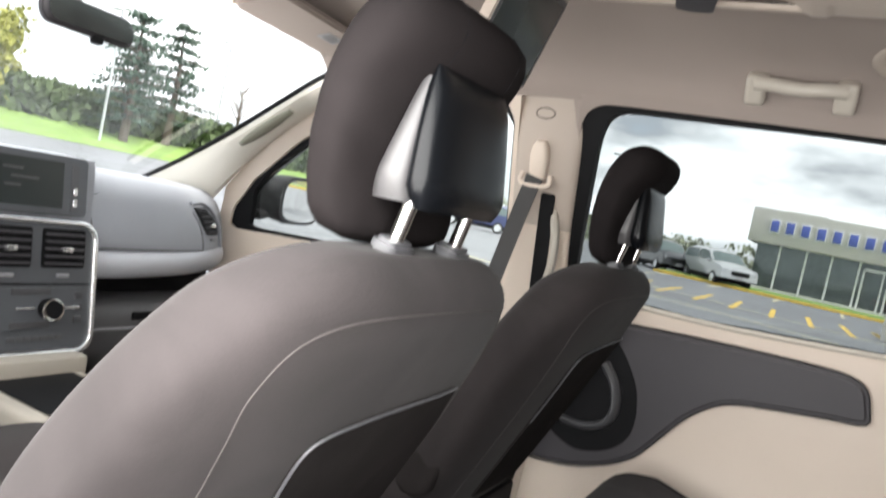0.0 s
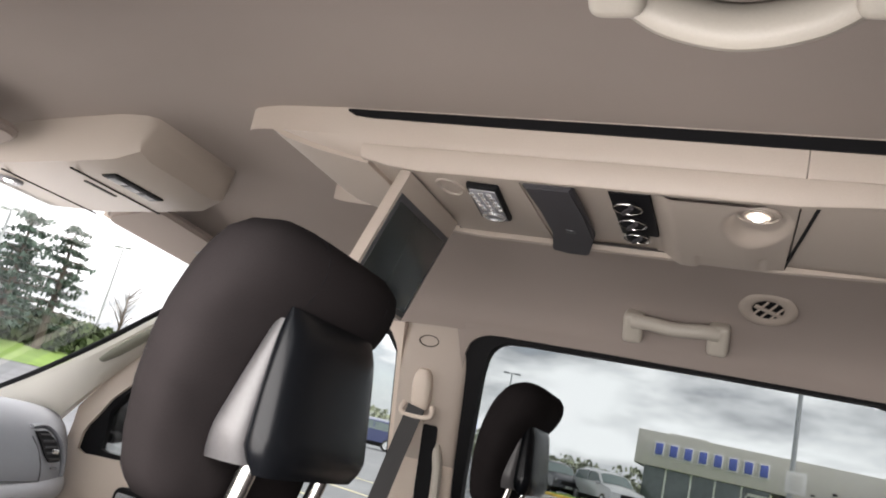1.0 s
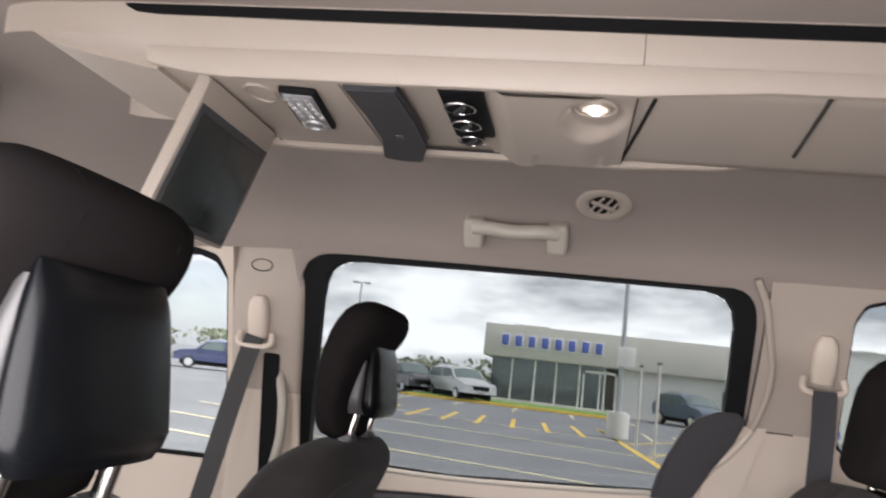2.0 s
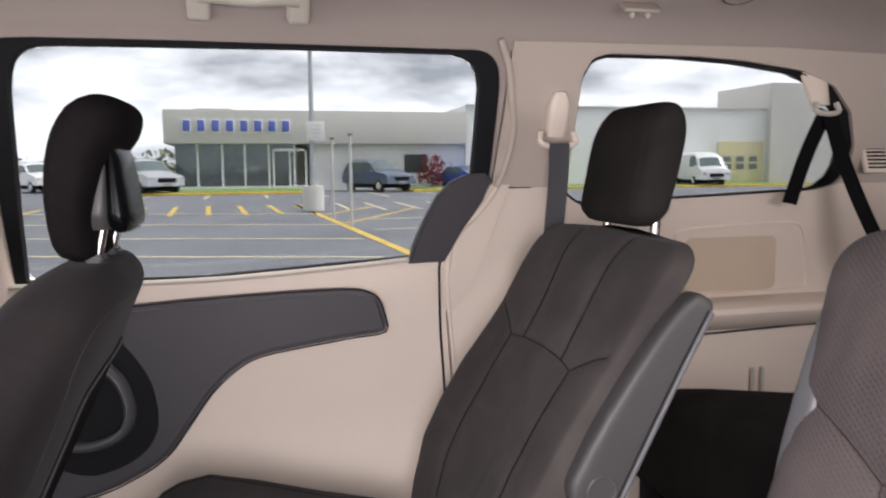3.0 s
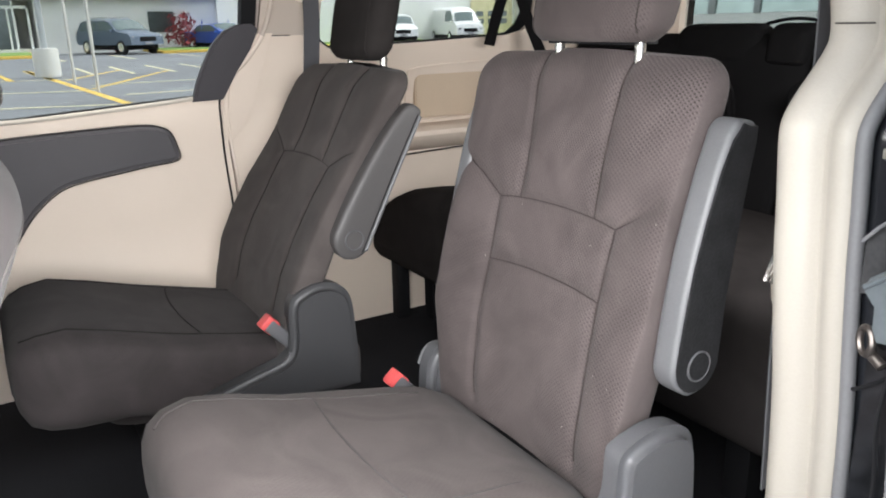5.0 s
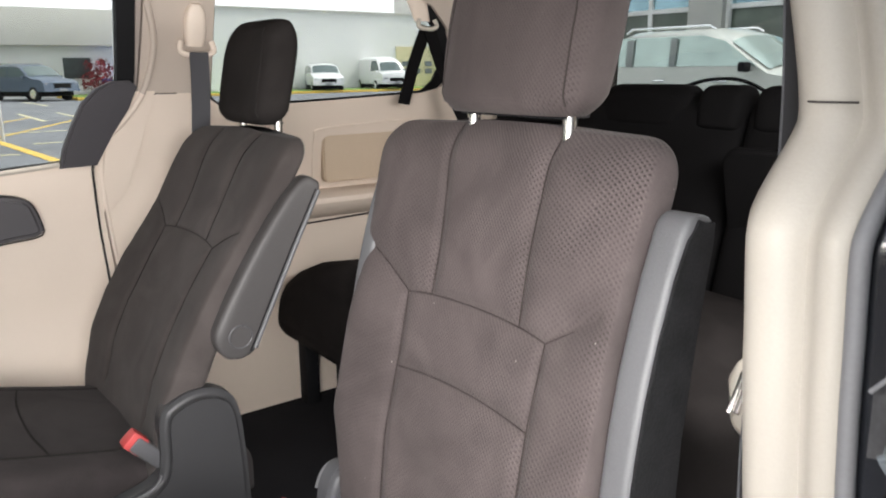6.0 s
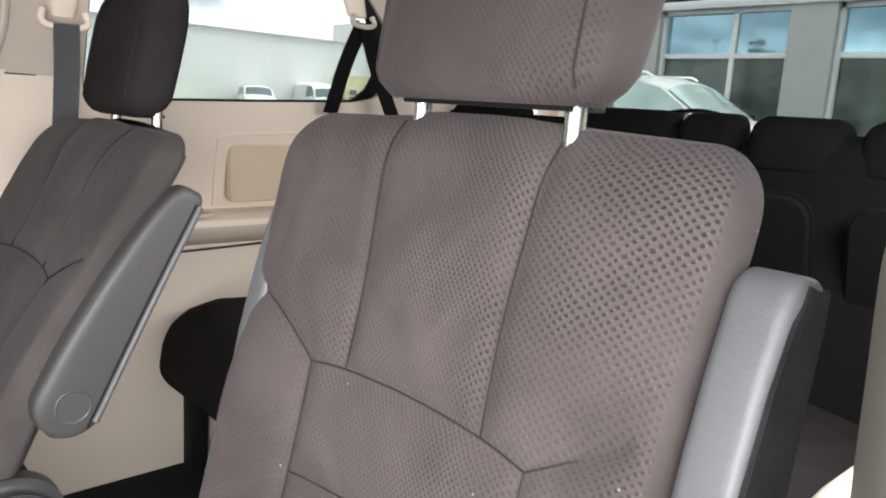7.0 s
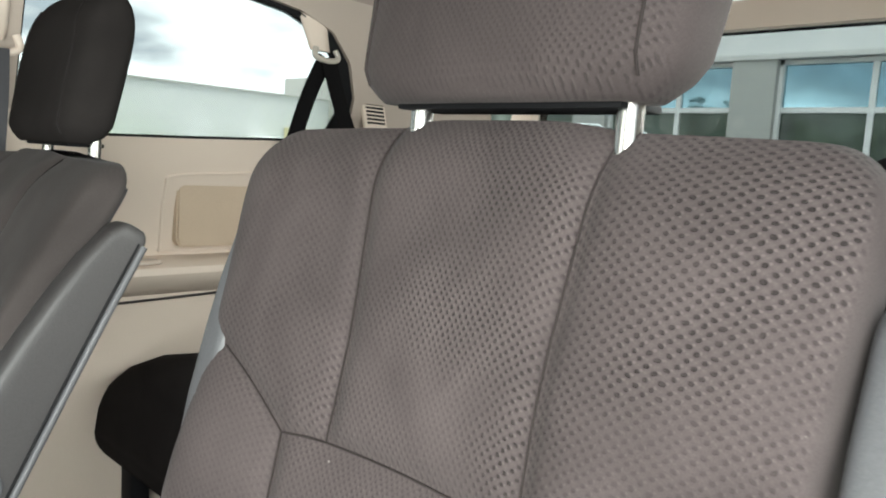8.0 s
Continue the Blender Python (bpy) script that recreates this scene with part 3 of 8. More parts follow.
def right_wall_details():
    # cloth-faced speaker recess, ledge with cup holder, lower seam
    bm = side(rounded(0.27, 0.145, 0.02, 5, -0.503, 1.04), 0.862, 0.03, 0.004)
    part("speaker_panel", bm, MESH_CLOTH, wall_right, "tan speaker cloth panel")
    ledge = []
    for y in np.linspace(0.02, -1.15, 16):
        ledge.append([(0.90, y, 0.950), (0.840, y, 0.944), (0.800, y, 0.940), (0.787, y, 0.932), (0.783, y, 0.918), (0.792, y, 0.900), (0.838, y, 0.872), (0.90, y, 0.85)])
    part("ledge", loft(ledge), CREAM, wall_right, "cream plastic shelf")
    cup = [(0.822 + 0.030 * math.cos(a), -0.275 + 0.042 * math.sin(a), 0.944) for a in np.linspace(0, 2 * math.pi, 28, endpoint=False)]
    part("cup_holder", tube(cup, 0.005, 8, loop=True), CREAM, wall_right, "moulded cup holder rim")
    # a flat darker disc stands for the shade down in the cup holder
    part("cup_shade", disc(0.029, 0.003, pose(0.822, -0.275, 0.9455) @ Matrix.Diagonal((1, 1.4, 1, 1)), 28), UPPER_TRIM_SHADED, wall_right, "darker disc for the shade in the cup holder")
    # recess line round the speaker and the black rear corner of the window
    line = [(-0.34, 0.965), (-0.34, 1.10), (-0.355, 1.128), (-0.50, 1.138), (-0.66, 1.142), (-0.705, 1.125), (-0.735, 1.06), (-0.75, 0.985), (-0.735, 0.962), (-0.60, 0.958), (-0.36, 0.956)]
    part("recess_edge", tube([(wall_x(p.y) - 0.001, p.x, p.y) for p in curve([(y, z, 0) for y, z in line + line[:1]], 4)[:-1]], 0.0035, 8, loop=True), CREAM, wall_right, "moulded recess edge")
    corner = side([(-0.585, 1.508), (-0.68, 1.478), (-0.748, 1.418), (-0.788, 1.34), (-0.792, 1.28), (-0.765, 1.245), (-0.70, 1.232), (-0.735, 1.262), (-0.748, 1.30), (-0.735, 1.36), (-0.70, 1.42), (-0.645, 1.472)], 0.0, 0.006)
    for v in corner.verts:
        v.co.x += wall_x(v.co.z) + 0.010
    part("window_corner", corner, BLACK, wall_right, "black rear corner of the window")
    part("trim_seam", tube(curve([(0.862, 0.05, 0.845), (0.866, -0.30, 0.848), (0.866, -0.80, 0.862), (0.86, -1.15, 0.86)], 6), 0.003, 6), SEAM, wall_right)
    for y in (-0.598, -0.627):
        part("rib", tube([(0.862, y, 0.605), (0.866, y, 0.61), (0.872, y, 0.68), (0.872, y, 0.75)], 0.006, 8), CREAM_LIGHT, wall_right, "moulded upright rib")
    # raised lip and dark joint along the sliding door's rear edge, and the trim joint on the pillar
    lip = [(0.190, 1.556), (0.166, 1.505), (0.153, 1.446), (0.138, 1.361), (0.158, 1.26), (0.206, 1.184), (0.252, 1.133), (0.264, 1.07), (0.258, 0.95), (0.245, 0.80), (0.238, 0.60)]
    lip = [(wall_x(p.y) - 0.005, p.x - 0.013, p.y) for p in curve([(y, z, 0) for y, z in lip], 6)]
    part("lip", tube([p for p in lip if p[2] > 1.24], 0.008, 8), UPPER_TRIM_SHADED, wall_right, "raised taupe lip")
    part("lip", tube([p for p in lip if p[2] < 1.25], [0.009 if z > 1.05 else 0.0055 for x, y, z in lip if z < 1.25], 8), CREAM, wall_right, "raised cream lip")
    part("trim_joint", tube([(wall_x(1.243) - 0.001, 0.140, 1.243), (wall_x(1.243) - 0.001, 0.066, 1.243)], 0.0016, 6), SEAM, wall_right, "thin joint across the pillar")
    panel = side([(0.264, 1.075), (0.215, 1.15), (0.168, 1.25), (0.12, 1.25), (0.15, 1.13), (0.19, 1.0), (0.235, 0.95), (0.262, 0.95)], 0.0, 0.006)
    for v in panel.verts:
        v.co.x += wall_x(v.co.z) - 0.001
    part("pillar_panel", panel, CREAM, wall_right)


right_wall_details()


def build_b_pillar(sgn, name, label):
    pil = thing(name, label, "van pillar", kind="structure")
    rings = []
    for z in np.linspace(0.30, 1.64, 32):
        x = wall_x(min(z, 1.55)) + float(np.interp(z, [1.30, 1.40, 1.48, 1.55], [0.0, 0.004, 0.014, 0.034]))
        w = float(np.interp(z, [0.45, 0.9, 1.2, 1.56], [0.100, 0.096, 0.088, 0.095]))
        yc = float(np.interp(z, [0.45, 1.05, 1.56], [1.275, 1.268, 1.262]))
        arc = [(x + 0.010 - 0.030 * math.cos(a) ** 0.6, yc + w * math.sin(a)) for a in np.linspace(-1.5, 1.5, 17)]
        rings.append([(sgn * (x + 0.05), yc - w, z)] + [(sgn * p, q, z) for p, q in arc] + [(sgn * (x + 0.05), yc + w, z)])
    # the upper piece takes the trim tone that has shade mixed into it
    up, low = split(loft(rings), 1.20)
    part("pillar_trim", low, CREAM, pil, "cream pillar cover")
    part("upper_trim", up, UPPER_TRIM_SHADED, pil, "taupe upper pillar cover")
    cap = [(sgn * (wall_x(1.49) - 0.003), 1.278 + 0.026 * math.cos(a), 1.491 + 0.014 * math.sin(a)) for a in np.linspace(0, 2 * math.pi, 28, endpoint=False)]
    part("cap_rim", tube(cap, 0.0014, 6, loop=True), SEAM, pil, "thin outline of a closed cap")
    return pil


pillar_b = build_b_pillar(1, "pillar_right", "cream centre pillar trim beside the front seat")
pillar_bl = build_b_pillar(-1, "pillar_left", "cream centre pillar trim behind the driver")


def pillar_handle():
    h = thing("pillar_grab_handle", "cream curved grab handle on the centre pillar", "grab handle")
    x = wall_x(1.15) - 0.03
    part("grip", tube(curve([(x + 0.03, 1.235, 1.27), (x - 0.01, 1.225, 1.245), (x - 0.022, 1.205, 1.18), (x - 0.018, 1.20, 1.10), (x, 1.215, 1.03), (x + 0.04, 1.235, 1.00)], 6), 0.012, 10, 1.3), CREAM_LIGHT, h)


pillar_handle()


# ---- front door, windscreen pillar and windscreen ----
def front_x(z):
    return wall_x(z) + 0.0


OPEN_3 = [(1.365, 1.015), (1.365, 1.46), (1.39, 1.505), (1.45, 1.52), (1.72, 1.50), (1.88, 1.44), (2.12, 1.30), (2.32, 1.15), (2.42, 1.04), (2.43, 0.965), (1.90, 1.000)]
OUT_3 = [(1.352, 0.80), (1.352, 1.545), (1.60, 1.555), (1.90, 1.50), (2.20, 1.33), (2.46, 1.10), (2.50, 0.90), (2.45, 0.31), (1.90, 0.30), (1.352, 0.31)]


def build_front_door(sgn, name, label):
    d = thing(name, label, "van door", kind="structure")
    part("door_trim", ring_panel(OPEN_3, OUT_3, 1.80, 1.25, front_x, 18, 200, 0.05, sgn), CREAM, d, "cream door trim")
    part("window_frame", ring_panel([(y, z) for y, z in [(1.372, 1.025), (1.372, 1.45), (1.40, 1.49), (1.45, 1.505), (1.71, 1.486), (1.87, 1.425), (2.11, 1.287), (2.26, 1.185), (2.335, 1.11), (2.345, 0.985), (1.90, 1.010)]],
                                   OPEN_3, 1.80, 1.25, lambda z: front_x(z) + 0.01, 3, 200, 0.02, sgn), BLACK, d, "black window surround")
    pane = loft([[(sgn * (glass_x(z) + k), y, z) for y, z in polar(OPEN_3, 1.80, 1.25, 100)] for k in (0.0, 0.004)])
    wide = [(1.90 + (y - 1.90) * 1.02, 0.95 + (z - 0.95) * 1.03) for y, z in OUT_3]
    part("door_shell", ring_panel(OPEN_3, wide, 1.80, 1.25, lambda z: front_x(z) + 0.058, 4, 160, 0.01, sgn), VAN_BLACK, d, "black outer shell")
    p = part("pane", pane, CLEAR, d, "clear window glass")
    p.visible_shadow = False
    bm = prism([(1.38, 0.79), (1.70, 0.80), (2.1, 0.80), (2.44, 0.79), (2.44, 0.70), (2.1, 0.64), (1.70, 0.60), (1.38, 0.58)], 0.05, 0.012, 2, Matrix.Translation((sgn * 0.865, 0, 0)) @ SIDE)
    part("armrest", bm, GREY_PLASTIC, d, "grey armrest panel")
    m = Matrix.Translation((sgn * 0.838, 2.10, 0.885)) @ SIDE
    pocket = part("handle_pocket", prism(rounded(0.19, 0.062, 0.028, 6), 0.03, 0.004, 2, m), BLACK, d, "dark handle pocket")
    part("pull_handle", prism(rounded(0.12, 0.022, 0.010, 5), 0.022, 0.005, 2, m @ Matrix.Translation((0.02, 0.004, -0.012 * sgn))), SILVER, pocket, "silver pull handle")
    return d


door_2 = build_front_door(1, "door_2", "closed front passenger door with clear window")
door_3 = build_front_door(-1, "door_3", "closed driver door with clear window")


OLIVE_GREY = mat("olive_grey_trim", (0.26, 0.255, 0.20), 0.55, grain=400, amount=0.05, bump=0.15)


def build_a_pillar(sgn):
    rings = []
    inner = curve([(0.615, 1.86, 1.53), (0.645, 2.02, 1.45), (0.70, 2.32, 1.285), (0.745, 2.58, 1.155), (0.79, 2.86, 1.03)], 5)
    outer = curve([(0.690, 1.78, 1.535), (0.715, 1.98, 1.435), (0.765, 2.22, 1.285), (0.795, 2.38, 1.155), (0.82, 2.52, 1.02)], 5)
    for a, b in zip(inner, outer):
        mid = (a + b) / 2
        out = Vector((0.05, 0.03, 0.0))
        bulge = Vector((-0.022, -0.018, 0.0))
        ring = [a + out, a, a.lerp(b, 0.2) + bulge * 0.8, mid + bulge, a.lerp(b, 0.8) + bulge * 0.8, b, b + out]
        rings.append([(sgn * p.x, p.y, p.z) for p in ring])
    t = thing("windscreen_pillar", "cream windscreen pillar trim with a moulded handhold", "van pillar", kind="structure", group="windscreen pillars")
    part("pillar_trim", loft(rings), PILLAR_LIT, t)
    c = [((inner[k] * 0.5 + outer[k] * 0.5) + Vector((-0.024, -0.02, 0.0))) for k in (7, 8, 9, 10, 11)]
    part("handhold", tube([(sgn * p.x, p.y, p.z) for p in c], [0.012, 0.02, 0.022, 0.02, 0.012], 10, 0.6), OLIVE_GREY, t, "olive-grey moulded handhold")
    seal = [a + Vector((0.0, 0.012, 0.004)) for a in inner]
    part("screen_seal", tube([(sgn * p.x, p.y, p.z) for p in seal], 0.008, 8), BLACK, t, "black windscreen edge")


build_a_pillar(1)
build_a_pillar(-1)

bm = bmesh.new()
vs = [bm.verts.new(p) for p in ((-0.64, 1.93, 1.55), (0.64, 1.93, 1.55), (0.84, 2.98, 1.03), (-0.84, 2.98, 1.03))]
bm.faces.new(vs)
bmesh.ops.solidify(bm, geom=bm.faces[:], thickness=0.005)
screen_pane = tagged(part("window_1", bm, CLEAR), "clear sloping windscreen", "windscreen", kind="structure")
screen_pane.visible_shadow = False


# ---- seats ----
def sq(t, n):
    return math.copysign(abs(t) ** (2 / n), t)


def pad(rings_spec, count=72, n=4.0):
    """A rounded pad from rows of (z, centre y, half width, half depth)."""
    rings = []
    for z, yc, w, d in rings_spec:
        rings.append([(w * sq(math.cos(a), n), yc + d * sq(math.sin(a), n), z) for a in np.linspace(0, 2 * math.pi, count, endpoint=False)])
    return loft(rings)


BACK_D = 0.043


def shoulder_profile(top, low=0.15, width=0.300, corner=0.246, drop=0.190, depth=0.080):
    """A front seat back that rounds off into wide sloping shoulders."""
    rows = []
    for z in list(np.linspace(low, top - corner, 60)) + [top - corner + corner * math.sin(a) for a in np.linspace(0.06, math.pi / 2, 30)]:
        k = max(0.0, (z - (top - corner)) / corner)
        e = max(0.0, (z - (top - 0.065)) / 0.065)
        w = width * float(np.interp(z, [low, low + 0.12, low + 0.3], [0.90, 0.95, 1.0])) - drop * (1 - math.sqrt(max(0.0, 1 - k ** 1.8)))
        rows.append((z, 0.335 - 0.46 * z, w, depth * (1 - 0.55 * e ** 2.2)))
    return rows


def back_profile(top, low, face, widths, depth=BACK_D):
    """Rows of a seat back from its front face (z, y) and its half widths (z, w), rounded off at the top."""
    rows = []
    corner = 0.055
    for z in list(np.linspace(low, top - corner, 84)) + [top - corner + corner * math.sin(a) for a in np.linspace(0.08, math.pi / 2, 16)]:
        k = max(0.0, (z - (top - corner)) / corner)
        w = float(np.interp(z, [q[0] for q in widths], [q[1] for q in widths]))
        w -= 0.052 * (1 - math.sqrt(max(0.0, 1 - k ** 2.4)))
        d = depth * (1 - 0.55 * k ** 2.2)
        yc = float(np.interp(z, [q[0] for q in face], [q[1] for q in face])) - depth
        if z < low + 0.07:
            d *= 0.75 + 0.25 * (z - low) / 0.07
        rows.append((z, yc, w, d))
    return rows


def back_face(rows, u, z, n=4.6):
    """The front face of a seat back at a sideways place and a height."""
    zs = [r[0] for r in rows]
    yc, w, d = (float(np.interp(z, zs, [r[k] for r in rows])) for k in (1, 2, 3))
    return yc + d * max(0.0, 1 - min(abs(u) / w, 1) ** n) ** (1 / n)


def bolster_at(z, zs):
    """How far the side bolsters stand out at a height: most in the lower half, nothing at the top."""
    return float(np.interp(z, [zs[0], zs[0] + 0.12, 0.46, 0.57, 0.70, zs[-1]], [0.8, 1, 1, 0.75, 0.35, 0.1]))


def shape_back(bm, rows, seams, bolster=0.036, n=4.6):
    """Puffs the panels and presses the seams into the front face."""
    for v in bm.verts:
        zs = [r[0] for r in rows]
        yc, w = (float(np.interp(v.co.z, zs, [r[k] for r in rows])) for k in (1, 2))
        near = min((seg_distance(v.co.x, v.co.z, s) for s in seams), default=1)
        rise = max(0.0, min(1.0, (v.co.z - zs[-1] + 0.12) / 0.12)) ** 2
        crown = 0.007 * math.exp(-(v.co.x / 0.088) ** 6) - 0.003 * max(0.0, abs(v.co.x) - 0.11) / 0.15
        if v.co.y <= yc + 0.01:
            v.co.z += crown * rise
            continue
        u = v.co.x / w
        v.co.y += bolster * bolster_at(v.co.z, zs) * (min(abs(u), 1) ** 2.5 - 0.25)
        v.co.y -= 0.0062 * math.exp(-(near / 0.0085) ** 2) + 0.0030 * math.exp(-(near / 0.022) ** 2)
        calm = min(1.0, near / 0.03)
        v.co.z += crown * rise
        v.co.y += calm * ((0.0035 + 0.003 * max(0.0, min(1.0, (0.50 - v.co.z) / 0.2))) * noise.noise(v.co * 8.0) + 0.0012 * noise.noise(v.co * 26.0))


def seg_distance(x, z, line):
    best = 9.0
    for (x0, z0), (x1, z1) in zip(line, line[1:]):
        dx, dz = x1 - x0, z1 - z0
        t = min(1, max(0, ((x - x0) * dx + (z - z0) * dz) / (dx * dx + dz * dz + 1e-9)))
        best = min(best, math.hypot(x - x0 - t * dx, z - z0 - t * dz))
    return best


def smooth_line(line, steps=6):
    return [(p.x, p.y) for p in curve([(a, b, 0) for a, b in line], steps)]


def back_pad(rows, count=150, n=4.6, rear=4.6):
    """Closely set columns on the front face, few behind."""
    ang = list(np.linspace(0.02, math.pi - 0.02, count * 2 // 3)) + list(np.linspace(math.pi + 0.05, 2 * math.pi - 0.05, count // 3))
    rings = []
    for z, yc, w, d in rows:
        ring = []
        for a in ang:
            if a < math.pi:
                u = math.cos(a)
                s = 1 - 2 * a / math.pi
                x = w * (0.75 * s + 0.25 * sq(u, n))
                ring.append((x, yc + d * max(0.0, 1 - min(abs(x) / w, 1) ** n) ** (1 / n), z))
            else:
                ring.append((w * sq(math.cos(a), rear), yc + d * sq(math.sin(a), rear), z))
        rings.append(ring)
    return loft(rings)


def headrest_rows(z0, z1, w, d, y0, lean=0.06):
    rows = []
    for t in [0, 0.02, 0.06, 0.12, 0.2, 0.3, 0.4, 0.5, 0.6, 0.7, 0.78, 0.85, 0.91, 0.955, 0.985, 1.0]:
        z = z0 + (z1 - z0) * t
        e = max(0.0, (t - 0.62) / 0.38)
        b = max(0.0, (0.14 - t) / 0.14)
        kw = (1 - 0.34 * (1 - math.sqrt(max(0, 1 - e ** 2.6)))) * (1 - 0.14 * b * b) * (0.93 + 0.07 * min(t / 0.45, 1))
        kd = (1 - 0.72 * (1 - math.sqrt(max(0, 1 - e ** 2.2)))) * (1 - 0.42 * b * b)
        rows.append((z, y0 - lean * t, w * kw, d * kd))
    return rows


def seam_tube(rows, line, off=0.0026, r=0.0016, bolster=0.036, n=4.6):
    zs = [q[0] for q in rows]
    pts = []
    for u, z in line:
        w = float(np.interp(z, zs, [q[2] for q in rows]))
        pts.append((u, back_face(rows, u, z, n) + bolster * bolster_at(z, zs) * (min(abs(u / w), 1) ** 2.5 - 0.25) - 0.0085 + off, z))
    return tube(pts, r, 6)


def arm_bar(x, h, d, s, L, thick, slim):
    """A bar with rounded edges, a round hub below and a blunt rounded tip."""
    rings = []
    for f in list(np.linspace(-0.047, 0.0, 9)) + [0.05, 0.10, 0.16, 0.22, 0.27] + [L - 0.024 + 0.024 * math.sin(q) for q in np.linspace(0.0, math.pi / 2, 8)]:
        g = max(0.0, f) / L
        lo = -float(np.interp(g, [0, 0.25, 0.55, 0.9, 1.0], [0.047, 0.036, 0.028, 0.023, 0.022]))
        hi = float(np.interp(g, [0, 0.2, 0.4, 0.6, 0.8, 0.93, 1.0], [0.047, 0.049, 0.047, 0.043, 0.036, 0.026, 0.018] if slim else [0.047, 0.052, 0.054, 0.050, 0.043, 0.035, 0.029]))
        w = thick / 2
        if f < 0:
            k = math.sqrt(max(0.0, 1 - (f / 0.047) ** 2))
            lo, hi, w = lo * max(k, 0.12), hi * max(k, 0.12), w * (0.75 + 0.25 * k)
        tip = max(0.0, (f - (L - 0.024)) / 0.024)
        k = math.sqrt(max(0.0, 1 - tip ** 2.6))
        c, r = (lo + hi) / 2, (hi - lo) / 2 * (0.45 + 0.55 * k)
        w *= 0.60 + 0.40 * k
        ring = []
        for q in np.linspace(0, 2 * math.pi, 44, endpoint=False):
            p = h + d * f + s * (c + r * sq(math.sin(q), 5.0))
            ring.append((x + w * sq(math.cos(q), 5.0), p.x, p.y))
        rings.append(ring)
    return loft(rings)


def arm(name, parent, x, hub, tip, thick, sgn, plate):
    """A folded-up armrest: a tapering bar with a round hub and a two-tone edge."""
    hy, hz = hub
    ty, tz = tip
    d = Vector((ty - hy, tz - hz, 0)).normalized()
    s = Vector((-d.y, d.x, 0))
    if s.x < 0:
        s = -s
    h, t = Vector((hy, hz, 0)), Vector((ty, tz, 0))
    L = (t - h).length
    out = []
    for a in np.linspace(0, math.pi, 12):
        out.append(h + s * (0.047 * math.cos(a)) - d * (0.047 * math.sin(a)))
    for f, k in ((0.25, -0.034), (0.55, -0.026), (0.80, -0.022), (0.94, -0.021)):
        out.append(h + d * (L * f) + s * k)
    out += [t + s * -0.017, t - d * 0.002 + s * 0.0, t + s * 0.016]
    for f, k in ((0.93, 0.031), (0.80, 0.042), (0.60, 0.050), (0.40, 0.054), (0.20, 0.052)):
        out.append(h + d * (L * f) + s * k)
    o = [(p.x, p.y) for p in out]
    bm = arm_bar(x, h, d, s, L, thick, plate is ARM_SHADED)
    a = part(name, bm, plate if plate is ARM_SHADED else ARM_GREY, parent, "folded-up armrest in a shaded grey" if plate is ARM_SHADED else "light grey plastic folded-up armrest", 60)
    mid = h + d * (L * 0.45) + s * 0.008
    inset = [mid + d * ((p - mid).dot(d) * 0.97) + s * ((p - mid).dot(s) * 0.90) for p in out]
    if plate is ARM_DARK:
        part("side_plate", side([(p.x, p.y) for p in inset], x + sgn * (thick / 2 - 0.0008), 0.004, 0.0012), plate, a, "worn plastic side plate")
    rail = [(x + sgn * (thick / 2 - (0.004 if plate is ARM_DARK else 0.013)), p.x, p.y) for p in curve([h - s * 0.040 - d * 0.02, h + d * (L * 0.25) - s * 0.030, h + d * (L * 0.6) - s * 0.022, h + d * (L * 0.92) - s * 0.014], 5)]
    if plate is ARM_GREY:
        part("rear_rail", tube(rail, 0.006, 10), ARM_GREY, a, "raised grey rear rail")
    elif plate is ARM_SHADED:
        strip = [(x + sgn * thick * 0.43, p.x, p.y) for p in curve([h - s * 0.040 - d * 0.010, h + d * (L * 0.25) - s * 0.033, h + d * (L * 0.6) - s * 0.025, h + d * (L * 0.95) - s * 0.019], 6)]
        part("rear_strip", tube(strip, 0.0050, 10), ARM_GREY, a, "raised grey rear strip")
        groove = [(x + sgn * thick * 0.495, p.x, p.y) for p in curve([h - s * 0.033 - d * 0.020, h + d * (L * 0.25) - s * 0.025, h + d * (L * 0.6) - s * 0.017, h + d * (L * 0.95) - s * 0.011], 6)]
        part("groove", tube(groove, 0.0016, 6), BLACK, a)
    face = x + sgn * (thick / 2 + 0.0005)
    part("hub_cap", disc(0.022, 0.006, pose(face, hy, hz, 0, 90, 0), 28, 0.002), plate, a, "round pivot cover")
    part("hub_ring", tube([(face + sgn * 0.002, hy + 0.022 * math.cos(t), hz + 0.022 * math.sin(t)) for t in np.linspace(0, 2 * math.pi, 28, endpoint=False)], 0.0015, 6, loop=True), GREY_PLASTIC, a)
    return a


